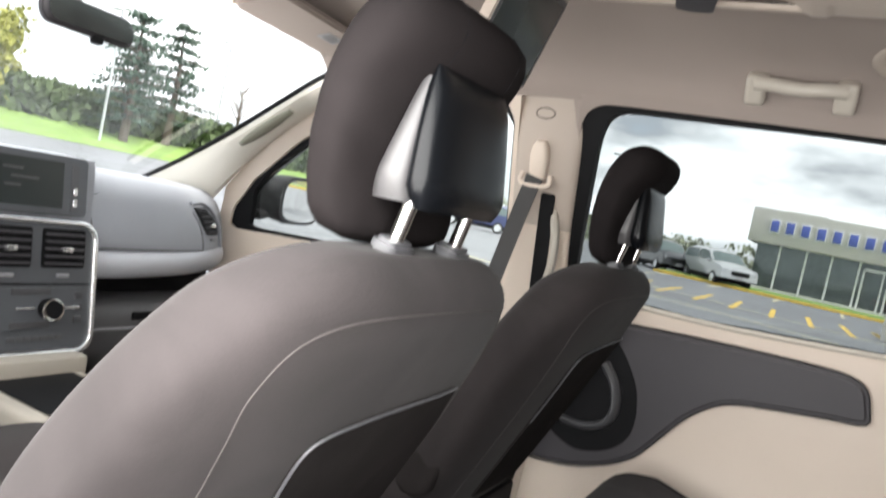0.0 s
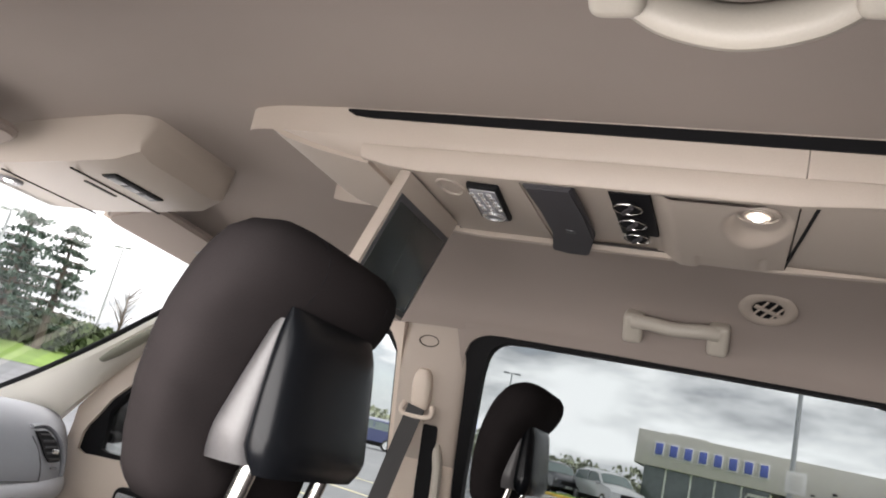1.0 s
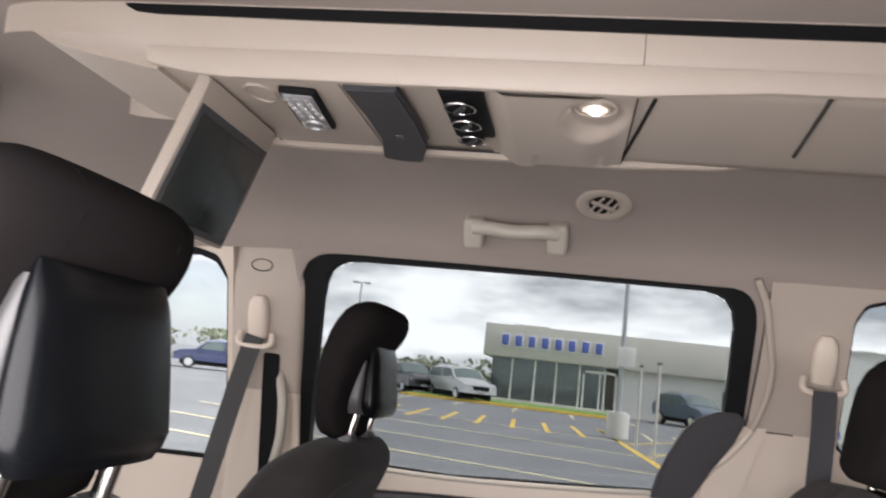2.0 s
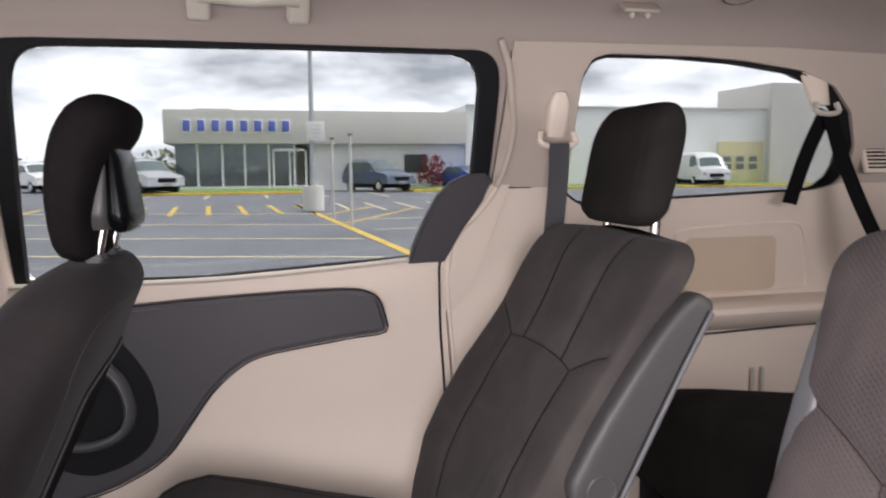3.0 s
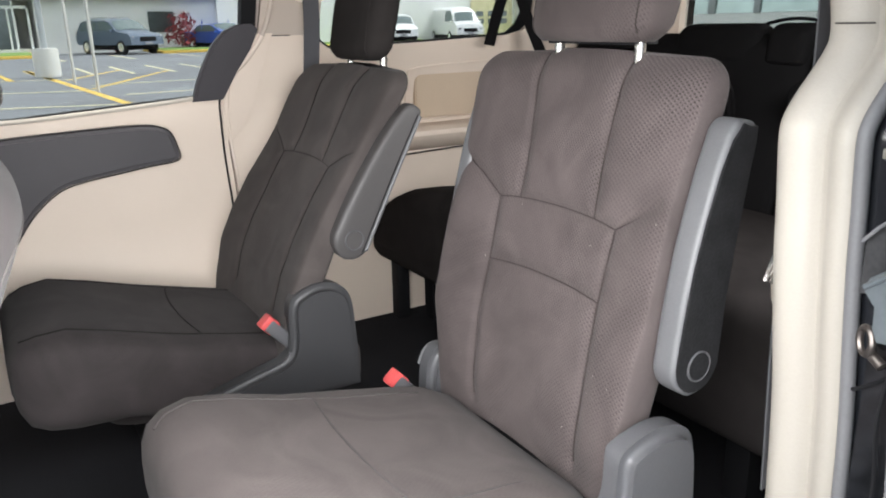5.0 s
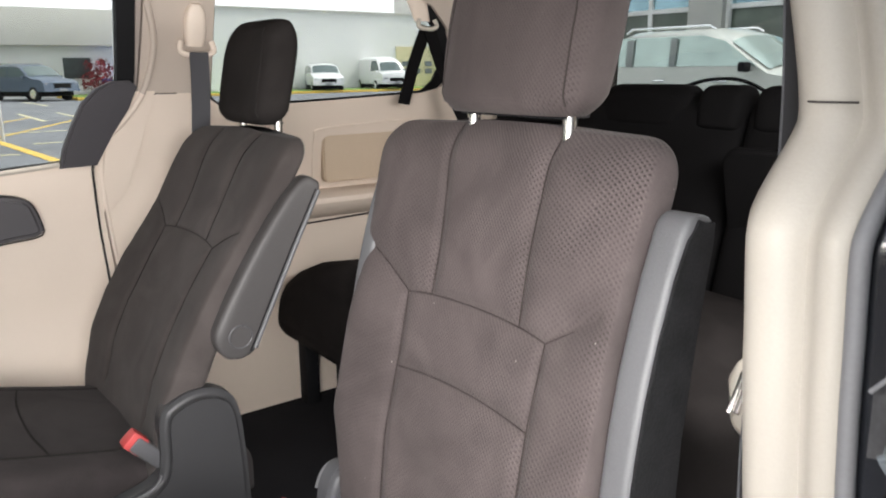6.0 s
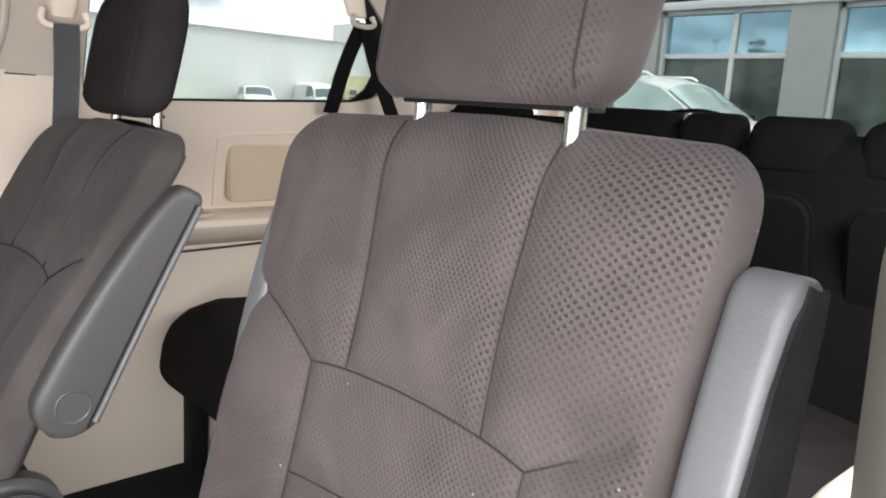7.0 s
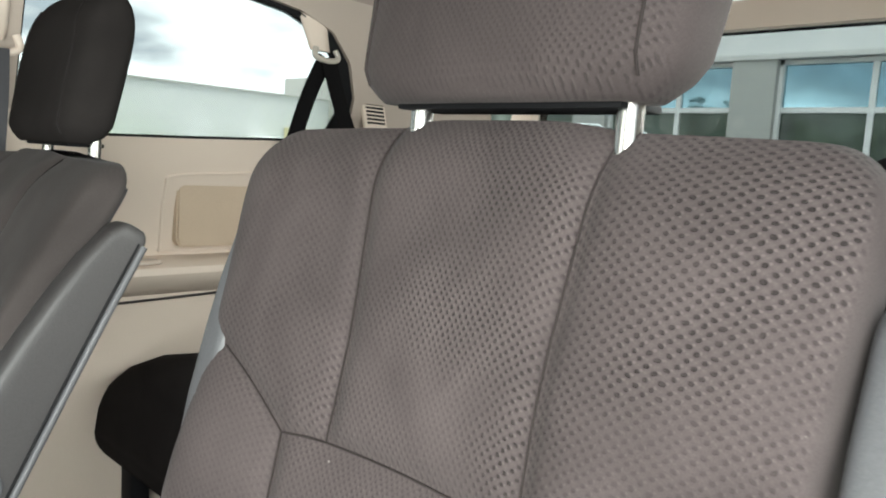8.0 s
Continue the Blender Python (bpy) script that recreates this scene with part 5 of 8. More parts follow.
# Jamb base dimmed below the cream trim to offset strong outside light.
JAMB = mat("dimmed_jamb_plastic", (0.325, 0.300, 0.264), 0.5, grain=300, amount=0.05, bump=0.2)
SEALGREY = mat("grey_rubber_seal", (0.14, 0.14, 0.148), 0.6, amount=0.1)
left_jamb()


def door_track():
    # the slid-back side door's leading edge, just outside the jamb
    d = thing("door_track", "leading edge of the slid-back side door with rails and latch", "van door", kind="structure")

    def face(outline, y, depth, bevel=0.003):
        return prism(outline, depth, bevel, 2, Matrix.Translation((0, y, 0)) @ FRONT)
    part("edge_panel", span(-1.12, -0.936, -0.30, 0.080, 0.30, 1.54, 0.004), DIRTY_BLACK, d, "dusty black painted edge")
    for z, h, m, out in ((1.1755, 0.007, SEALGREY, 0.016), (1.1665, 0.010, DARK_TRIM, 0.010), (1.1575, 0.007, SEALGREY, 0.015), (1.148, 0.011, GREY_PLASTIC, 0.011), (1.1365, 0.011, RAIL, 0.018)):
        part("rail", span(-1.12, -0.930, 0.06, 0.080 + out, z - h / 2, z + h / 2, 0.002), m, d, "grey guide rail")
    box_o = [(-0.925, 1.044), (-0.942, 1.064), (-0.963, 1.079), (-1.0, 1.092), (-1.10, 1.10), (-1.10, 1.02), (-0.99, 1.005), (-0.95, 0.990), (-0.926, 0.985)]
    part("rubber_boot", face(box_o, 0.085, 0.030, 0.006), RUBBER, d, "dull black rubber boot")
    part("boot_edge", tube(curve([(x, 0.101, z) for x, z in box_o[:5]], 5), 0.002, 6), SEALGREY, d)
    part("boot_rib", tube([(-0.978, 0.100, 1.083), (-0.974, 0.102, 1.03)], 0.003, 6), BLACK, d)
    arm_o = [(-0.947, 0.999), (-0.950, 1.014), (-0.981, 1.039), (-1.0, 1.047), (-1.10, 1.056), (-1.10, 0.45), (-1.045, 0.45), (-1.015, 0.823), (-0.996, 0.942), (-0.986, 0.951), (-0.966, 0.949), (-0.960, 0.962), (-0.959, 0.985)]
    part("hinge_arm", face(arm_o, 0.112, 0.036, 0.006), HINGE, d, "blue-grey plastic hinge arm")
    part("arm_ridge", tube(curve([(x, 0.131, z - 0.008) for x, z in arm_o[1:5]], 4), 0.003, 8), HINGE, d)
    part("slot", face([(-0.978, 0.946), (-0.998, 0.946), (-1.04, 0.45), (-1.012, 0.45)], 0.088, 0.020, 0.0), BLACK, d, "black slot")
    part("slot_rail", tube([(-0.974, 0.102, 0.946), (-0.990, 0.102, 0.816), (-1.018, 0.102, 0.45)], 0.005, 8), SEALGREY, d, "grey slot rail")
    part("latch", tube([(-0.942 - 0.010 * math.cos(a), 0.098 + 0.006 * math.cos(a), 0.936 + 0.015 * math.sin(a)) for a in np.linspace(0, 2 * math.pi, 20, endpoint=False)], 0.004, 8, loop=True), LATCH, d, "dull steel latch eye")
    part("latch_pin", tube([(-0.954, 0.096, 0.957), (-0.968, 0.100, 0.950)], 0.006, 10), LATCH, d, "dull steel latch pin")
    part("latch_pin", tube([(-0.948, 0.096, 0.922), (-0.964, 0.100, 0.914)], 0.006, 10), LATCH, d, "dull steel latch pin")
    part("panel_joint", tube(curve([(-0.928, 0.084, 0.868), (-0.950, 0.084, 0.884), (-0.970, 0.084, 0.903)], 4), 0.0025, 6), BLACK, d)
    part("cable", tube(curve([(-0.968, 0.092, 0.90), (-0.966, 0.096, 0.84), (-0.972, 0.094, 0.76), (-0.962, 0.096, 0.66), (-0.975, 0.092, 0.50)], 6), 0.0025, 6), BLACK, d)
    return d


DIRTY_BLACK = mat("dusty_black_paint", (0.008, 0.0085, 0.010), 0.22, grain=60, amount=0.8, blotch=22, bump=0.8, coat=0.2)
RAIL = mat("worn_steel_rail", (0.30, 0.29, 0.25), 0.4, metal=0.5, grain=60, amount=0.2)
RUBBER = mat("dull_rubber_boot", (0.028, 0.028, 0.030), 0.75, grain=150, amount=0.4, blotch=30, bump=0.5, spec=0.3)
HINGE = mat("hinge_grey_plastic", (0.085, 0.098, 0.108), 0.45, grain=250, amount=0.12, bump=0.2)
LATCH = mat("dull_steel", (0.16, 0.14, 0.13), 0.35, metal=0.8, grain=80, amount=0.3)
door_track()


def tailgate():
    t = thing("tailgate", "closed tailgate with a wide rear window", "van door", kind="structure")
    o = [(-0.80, 0.28), (0.80, 0.28), (0.82, 1.0), (0.78, 1.30), (0.70, 1.56), (0.62, 1.62), (-0.62, 1.62), (-0.70, 1.56), (-0.78, 1.30), (-0.82, 1.0)]
    i = [(-0.64, 1.10), (0.68, 1.10), (0.71, 1.16), (0.67, 1.46), (0.60, 1.555), (-0.57, 1.555), (-0.63, 1.46), (-0.66, 1.16)]
    a, b = polar(i, 0, 1.28, 160), polar(o, 0, 1.28, 160)
    lean = lambda z: -1.45 + 0.12 * (z - 1.0)
    rings = [[(x, lean(z) - 0.04, z) for x, z in a]]
    for s in range(7):
        f = s / 6
        rings.append([(x0 + (x1 - x0) * f, lean(z0 + (z1 - z0) * f), z0 + (z1 - z0) * f) for (x0, z0), (x1, z1) in zip(a, b)])
    part("gate_trim", loft(rings, cap=False), CREAM, t, "cream tailgate trim")
    skin = []
    for f in (0.0, 0.3, 0.7, 1.0):
        skin.append([(x0 + (x1 - x0) * f, lean(z0 + (z1 - z0) * f) - 0.075 + 0.02 * f, z0 + (z1 - z0) * f) for (x0, z0), (x1, z1) in zip(a, b)])
    skin.append([(x, y + 0.03, z) for x, y, z in skin[-1]])
    part("gate_shell", loft(skin, cap=False), VAN_BLACK, t, "black outer skin")
    p = part("pane", loft([[(x, lean(z) - 0.03 - k, z) for x, z in a] for k in (0, 0.004)]), TINTED, t, "tinted rear glass")
    p.visible_shadow = False
    part("wiper", tube(curve([(0.42, -1.47, 1.222), (0.384, -1.47, 1.237), (0.291, -1.472, 1.258), (0.191, -1.472, 1.256), (0.104, -1.47, 1.222), (0.03, -1.47, 1.16)], 6), 0.006, 8), BLACK, t, "black rear wiper")
    return t


tailgate()


def rear_pillar_vent():
    v = thing("pillar_vent", "small dark slotted vent in the rear pillar trim", "air vent")
    m = pose(0.772, -0.858, 1.31, 0, 106, 0)
    part("frame", box(0.085, 0.075, 0.012, m, 0.004), CREAM, v)
    for k in range(7):
        part("slot", box(0.005, 0.058, 0.004, m @ pose(-0.03 + 0.01 * k, 0, -0.006)), BLACK, v, "dark slot")


rear_pillar_vent()


# ---- belts ----
def strap(points, width, thick=0.0014, turn=Vector((0, 1, 0))):
    pts = curve(points, 8)
    rings = []
    for i, p in enumerate(pts):
        d = (pts[min(i + 1, len(pts) - 1)] - pts[max(i - 1, 0)]).normalized()
        s = (turn - d * turn.dot(d)).normalized()
        n = d.cross(s)
        rings.append([p + s * width / 2 + n * thick, p - s * width / 2 + n * thick, p - s * width / 2 - n * thick, p + s * width / 2 - n * thick])
    return loft(rings)


def belt_guide(x, y, z, name, label, rows, cloth, width=0.047):
    b = thing(name, label, "seat belt", "seat belts")
    hood = [(zz, 0, w, d) for zz, w, d in ((0.0, 0.021, 0.016), (0.02, 0.025, 0.02), (0.06, 0.026, 0.02), (0.085, 0.022, 0.017), (0.10, 0.012, 0.010))]
    bm = pad(hood, 28, 3)
    bm.transform(Matrix.Translation((x + 0.004, y, z)) @ pose(0, 0, 0, -18, 0, 90))
    part("guide_cover", bm, CREAM, b, "cream height-adjuster cover")
    loop = [(x - 0.012, y - 0.038, z + 0.008), (x - 0.016, y - 0.042, z - 0.012), (x - 0.018, y - 0.030, z - 0.022), (x - 0.019, y, z - 0.024), (x - 0.018, y + 0.030, z - 0.022), (x - 0.016, y + 0.042, z - 0.012), (x - 0.012, y + 0.038, z + 0.008)]
    part("ring", tube(curve(loop, 5), 0.007, 10), CREAM, b, "cream belt loop")
    part("webbing", strap(rows, width), cloth, b, "woven belt webbing")
    return b


belt_guide(0.744, 1.275, 1.325, "front_seat_belt", "grey front seat belt running down the centre pillar",
           [(0.722, 1.275, 1.325), (0.722, 1.300, 1.20), (0.728, 1.335, 1.02), (0.738, 1.365, 0.88), (0.75, 1.39, 0.77)], WEBBING_GREY)
front_belt = bpy.data.objects["front_seat_belt"]
part("tongue_grip", box(0.014, 0.076, 0.030, pose(0.738, 1.352, 0.905, 14, 0, 0), 0.005), SEALGREY, front_belt, "grey plastic tongue grip")
part("tongue", box(0.005, 0.040, 0.050, pose(0.742, 1.358, 0.868, 14, 0, 0), 0.002), CHROME, front_belt, "steel belt tongue")
belt_guide(0.747, 0.028, 1.360, "seat_belt", "dark seat belt hanging on the rear door pillar",
           [(0.722, 0.028, 1.342), (0.729, 0.028, 1.25), (0.755, 0.030, 1.10), (0.78, 0.03, 0.95)], WEBBING)


def pillar_slot(y, z0, z1, parent):
    bm = side(rounded(0.04, z1 - z0, 0.008, 4, y, (z0 + z1) / 2), 0, 0.004)
    for v in bm.verts:
        v.co.x += wall_x(v.co.z) - 0.021
    part("belt_slot", bm, BLACK, parent, "black belt slot")


pillar_slot(1.243, 0.93, 1.29, pillar_b)


def third_row_belt():
    b = thing("rear_seat_belt", "black third-row seat belt hanging from the roof side", "seat belt", "seat belts")
    rings = []
    for t in np.linspace(0, 1, 8):
        p = Vector((0.715, -0.60, 1.56)).lerp(Vector((0.735, -0.655, 1.435)), t)
        w = 0.045 - 0.018 * t
        rings.append([p + Vector((0.012 * math.sin(a), w * math.cos(a), 0)) for a in np.linspace(0, 2 * math.pi, 20, endpoint=False)])
    part("guide_cover", loft(rings), CREAM, b, "cream tapered cover")
    part("ring", tube(curve([(0.722, -0.635, 1.44), (0.718, -0.632, 1.42), (0.716, -0.665, 1.412), (0.718, -0.695, 1.42), (0.722, -0.69, 1.44)], 5), 0.007, 10), CREAM_LIGHT, b)
    part("webbing", strap([(0.718, -0.66, 1.42), (0.735, -0.625, 1.32), (0.76, -0.60, 1.195)], 0.042), CLOTH_BLACK, b, "black webbing")
    part("webbing", strap([(0.716, -0.665, 1.42), (0.70, -0.71, 1.28), (0.66, -0.78, 1.10), (0.60, -0.86, 0.95)], 0.042), CLOTH_BLACK, b, "black webbing")


third_row_belt()


def left_belt():
    b = thing("seat_belt", "dark seat belt hanging on the open door pillar", "seat belt", "seat belts")
    part("webbing", strap([(-0.725, -0.090, 1.40), (-0.738, -0.088, 1.25), (-0.742, -0.080, 1.10), (-0.740, -0.055, 0.985)], 0.047), WEBBING, b, "woven belt webbing")
    tongue = part("tongue", tube([(-0.741, -0.050, 0.975), (-0.741, -0.030, 0.965), (-0.739, -0.012, 0.925), (-0.739, -0.026, 0.918), (-0.741, -0.046, 0.960)], 0.0035, 8, loop=True), CHROME, b, "steel belt tongue")
    part("tongue_grip", box(0.016, 0.056, 0.034, pose(-0.742, -0.062, 0.985, -24, 0, 0), 0.006), BLACK, b, "black plastic tongue grip")
    part("webbing", strap([(-0.742, -0.060, 0.975), (-0.748, -0.050, 0.86), (-0.76, -0.05, 0.60)], 0.047), WEBBING, b, "woven belt webbing")


left_belt()


def left_side_rest():
    rings = []
    for y, k in ((-0.118, 0.25), (-0.122, 0.60), (-0.132, 0.84), (-0.150, 0.96), (-0.18, 1.0), (-0.5, 1.0), (-0.95, 1.0)):
        rings.append([(-0.762 + p * (0.7 + 0.3 * k), y - 0.35 * max(0.0, -q), 0.875 + q * k) for p, q in rounded(0.21, 0.135, 0.032, 6)])
    part("side_rest", loft(rings), CREAM_LIGHT, wall_left, "cream moulded side rest")
    rings = []
    for y, k in ((-0.150, 0.5), (-0.156, 0.85), (-0.17, 1.0), (-0.95, 1.0)):
        rings.append([(-0.775 + p * k, y, 0.56 + q) for p, q in rounded(0.19, 0.50, 0.03, 6)])
    part("wheel_arch_trim", loft(rings), CREAM_LIGHT, wall_left, "cream wheel arch trim")


left_side_rest()


# ---- roof things ----
def roof_handle(y0, y1, x, z):
    h = thing("roof_grab_handle", "cream folding grab handle above the side window", "grab handle")
    for y in (y0, y1):
        part("mount", box(0.044, 0.044, 0.070, pose(x + 0.008, y, z, 0, -35, 0), 0.013, 4), CREAM_LIGHT, h)
    part("grip", tube(curve([(x - 0.014, y0, z + 0.005), (x - 0.022, y0 + (y1 - y0) * 0.2, z + 0.004), (x - 0.024, (y0 + y1) / 2, z - 0.001), (x - 0.022, y0 + (y1 - y0) * 0.8, z + 0.004), (x - 0.014, y1, z + 0.005)], 6), 0.0145, 12, 1.1), CREAM_LIGHT, h)
    return h


roof_handle(0.775, 0.595, 0.635, 1.600)


def left_roof_handle():
    h = thing("roof_grab_handle", "cream grab handle over the open side door", "grab handle")
    for y in (0.646, 0.485):
        part("mount", box(0.050, 0.038, 0.062, pose(-0.628, y, 1.583, 0, 38, 0), 0.012, 4), CREAM_LIGHT, h)
    part("grip", tube(curve([(-0.618, 0.638, 1.574), (-0.608, 0.610, 1.562), (-0.602, 0.568, 1.557), (-0.608, 0.526, 1.562), (-0.618, 0.498, 1.574)], 6), 0.0125, 12, 1.4), CREAM_LIGHT, h)
    part("backing", prism(rounded(0.05, 0.12, 0.02, 5), 0.006, 0.002, 2, pose(-0.640, 0.57, 1.606, 0, 40, 0)), GREY_PLASTIC, h, "grey recess behind the grip")


left_roof_handle()


def roof_vent(at, tilt):
    v = thing("ceiling_vent", "round cream air vent in the headliner", "air vent", "ceiling vents")
    m = Matrix.Translation(at) @ pose(0, 0, 0, 0, tilt, 0)
    ring = [(0.043 * math.cos(a), 0.043 * math.sin(a), 0.0) for a in np.linspace(0, 2 * math.pi, 36, endpoint=False)]
    bm = tube(ring, 0.013, 10, 0.32, loop=True)
    bm.transform(m)
    part("bezel", bm, SHADED_OVERHEAD_FRONT, v, "beige bezel")
    part("throat", disc(0.034, 0.004, m @ pose(0, 0, 0.002), 32), BLACK, v, "dark throat")
    for k in (-1, 0, 1):
        w = math.sqrt(max(0.0, 0.030 ** 2 - (0.0165 * k) ** 2))
        part("slat", box(2 * w, 0.0042, 0.005, m @ pose(0, 0, 0, 0, 0, 28) @ pose(0, 0.0165 * k - 0.002, -0.002, 25, 0, 0), 0.001), SHADED_OVERHEAD_FRONT, v)
    part("bar", box(0.008, 0.056, 0.005, m @ pose(0, 0, -0.003, 0, 0, 28), 0.001), SHADED_OVERHEAD_FRONT, v)


roof_vent((0.552, 0.507, 1.657), 22)


def coat_hook(y):
    h = thing("coat_hook", "cream coat hook in the headliner above the window", "hook")
    m = pose(0.625, y, 1.622, 0, -35, 0)
    part("plate", box(0.042, 0.082, 0.010, m, 0.005), SHADED_OVERHEAD_FRONT, h)
    for s in (-1, 1):
        part("slot", box(0.022, 0.024, 0.003, m @ pose(0.002, s * 0.018, -0.0055), 0.001), BLACK, h, "dark recess")
    for s in (-1, 1):
        part("hook", tube(curve([m @ Vector((0.012, s * 0.018, 0)), m @ Vector((0.0, s * 0.018, -0.014)), m @ Vector((-0.016, s * 0.018, -0.012))], 4), 0.006, 8), CREAM_LIGHT, h)


coat_hook(-0.107)


def ceiling_cover(at, tilt):
    v = thing("ceiling_cover", "closed oval cream cover in the headliner", "ceiling cover")
    m = Matrix.Translation(at) @ pose(0, 0, 0, 0, tilt, 0)
    part("plate", disc(0.030, 0.006, m @ Matrix.Diagonal((0.7, 1.15, 1, 1)), 36, 0.002), HEADLINER, v)
    ring = [(0.022 * math.cos(a), 0.036 * math.sin(a), -0.001) for a in np.linspace(0, 2 * math.pi, 36, endpoint=False)]
    bm = tube(ring, 0.002, 8, loop=True)
    bm.transform(m)
    part("rim", bm, SEAM, v)


ceiling_cover((0.597, -0.324, 1.645), 24)


def overhead_console():
    c = thing("overhead_console", "cream overhead console with drop-down screen and lamps", "overhead console")
    # rail body: flat underside, near-vertical sides, wedge-shaped front end
    def section(y, k=1.0, low=1.625):
        return [(-0.155 * k, y, 1.712), (-0.150 * k, y, 1.66), (-0.142 * k, y, low + 0.012), (-0.130 * k, y, low + 0.002), (-0.10 * k, y, low), (0.13 * k, y, low), (0.158 * k, y, low + 0.002), (0.170 * k, y, low + 0.012), (0.178 * k, y, 1.66), (0.183 * k, y, 1.712)]
    rings = [section(1.318, 0.90, 1.697), section(1.308, 0.95, 1.689), section(1.290, 0.98, 1.679), section(1.262, 1.0, 1.668), section(1.20, 1.0, 1.651), section(1.12, 1.0, 1.634)]
    rings += [section(y, 1.0, 1.632) for y in (1.07, 0.9, 0.7, 0.4975)]
    part("body", loft(rings), SHADED_OVERHEAD, c, "cream plastic body")
    rear = [section(y, 1.0, 1.629) for y in (0.4965, 0.2, -0.2, -0.5)] + [section(-0.6, 0.8, 1.65), section(-0.65, 0.4, 1.68)]
    part("rear_body", loft(rear), SHADED_OVERHEAD, c, "cream plastic rear section")
    # a tapering black strip stands in for the shadow along the rail
    slot = []
    for y, h in ((1.135, 0.0015), (1.12, 0.005), (1.09, 0.0062), (0.9, 0.0072), (0.4, 0.0085), (-0.4, 0.0085)):
        slot.append([(-0.1535, y, 1.700), (-0.1555, y, 1.700), (-0.1555, y, 1.700 - 2 * h), (-0.1515, y, 1.700 - 2 * h)])
    part("shadow_strip", loft(slot), BLACK, c, "black strip for the shadow in the gap")
    tri = [[(-0.126, y, z), (0.150, y, z)] for y, z in ((1.095, 1.626), (1.19, 1.6425), (1.255, 1.6585), (1.285, 1.6715))]
    part("nose_panel", loft([[a, b, (b[0], b[1], b[2] + 0.012), (a[0], a[1], a[2] + 0.012)] for a, b in tri]), SHADED_OVERHEAD, c, "flat cream nose panel")
    # lips on both sides, between which the bay lies recessed
    for sx, x, drop in ((-1, -0.142, 0.016), (1, 0.170, 0.010)):
        lip = []
        for y, k in ((1.10, 0.1), (1.05, 0.7), (1.0, 1.0), (0.75, 1.0), (0.50, 1.0), (0.44, 0.7), (0.36, 0.35)) + (((0.0, 0.3), (-0.45, 0.3)) if sx < 0 else ((0.33, -0.2),)):
            low = 1.630 - drop * k
            lip.append([(x - sx * 0.010, y, 1.640), (x - sx * 0.011, y, low + 0.002), (x - sx * 0.006, y, low), (x, y, low + 0.001), (x + sx * 0.005, y, low + 0.008), (x + sx * 0.007, y, 1.648)])
        part("lip", loft(lip), SHADED_OVERHEAD, c, "raised bay lip")
    part("bay_joint", tube([(-0.130, 1.04, 1.6315), (-0.130, 0.52, 1.6315)], 0.002, 6), SEAM, c)
    part("bay_joint", tube([(0.156, 1.04, 1.6315), (0.156, 0.52, 1.6315)], 0.002, 6), SEAM, c)
    # lamp island: stands proud of the bay, with a slope towards the knobs and a dish round the lamp
    def ease(v):
        v = min(max(v, 0.0), 1.0)
        return v * v * (3 - 2 * v)
    rows = []
    for y in np.linspace(0.500, 0.690, 58):
        row = []
        for x in np.linspace(-0.128, 0.156, 72):
            drop = 0.020 * ease((0.688 - y) / 0.040) * (1 - 0.55 * ease((0.56 - y) / 0.06))
            r = math.hypot((x + 0.045) / 0.078, (y - 0.545) / 0.043)
            dish = 0.017 * ease((1.06 - r) / 0.5)
            shelf = 0.005 * ease((x - 0.095) / 0.006) * ease((y - 0.525) / 0.01) * ease((0.630 - y) / 0.01)
            row.append((x, y, 1.6325 - max(drop - dish - shelf, 0.0015)))
        rows.append(row)
    part("lamp_bed", loft(rows, cap=False, closed=False), SHADED_OVERHEAD, c, "moulded lamp bed")
    # drop-down screen
    place = Matrix.Translation((0.0, 1.036, 1.628)) @ pose(0, 0, 0, -72, 0, 0)
    part("screen_housing", box(0.225, 0.200, 0.020, place @ pose(0, 0.100, 0), 0.005), SHADED_OVERHEAD, c, "cream screen housing")
    part("screen", box(0.196, 0.140, 0.004, place @ pose(0, 0.115, -0.0105), 0.001), SCREEN, c, "dark screen")
    part("screen_bezel", box(0.212, 0.160, 0.003, place @ pose(0, 0.114, -0.0098), 0.001), GREY_PLASTIC, c, "grey screen bezel")
    # remote in its tray
    part("tray", box(0.270, 0.17, 0.004, pose(0.02, 0.950, 1.6305), 0.002), SHADED_OVERHEAD, c, "cream storage tray")
    rm = part("remote_control", box(0.140, 0.050, 0.010, pose(-0.018, 0.930, 1.623, 0, 0, 6), 0.004), BLACK, c, "black remote control with grey keys")
    part("remote_face", box(0.128, 0.040, 0.004, pose(-0.018, 0.930, 1.6175, 0, 0, 6), 0.002), PALE_PLASTIC, rm, "grey key panel")
    for i in range(5):
        for j in range(3):
            part("button", box(0.011, 0.008, 0.004, pose(-0.070 + 0.016 * i, 0.914 + 0.0135 * j, 1.6155, 0, 0, 6), 0.001), SILVER, rm)
    part("dial", tube([(0.026 + 0.016 * math.cos(a), 0.934 + 0.016 * math.sin(a), 1.615) for a in np.linspace(0, 2 * math.pi, 20, endpoint=False)], 0.0035, 6, loop=True), SILVER, rm)
    part("finger_dent", tube([(-0.055 + 0.03 * math.cos(a), 0.985 + 0.02 * math.sin(a), 1.6285) for a in np.linspace(0, 2 * math.pi, 24, endpoint=False)], 0.003, 6, loop=True), SHADED_OVERHEAD, c, "moulded finger recess")
    strip = [(-0.122, 0.850), (-0.02, 0.846), (0.08, 0.848), (0.165, 0.866), (0.178, 0.84), (0.178, 0.805), (0.08, 0.780), (-0.02, 0.778), (-0.122, 0.782)]
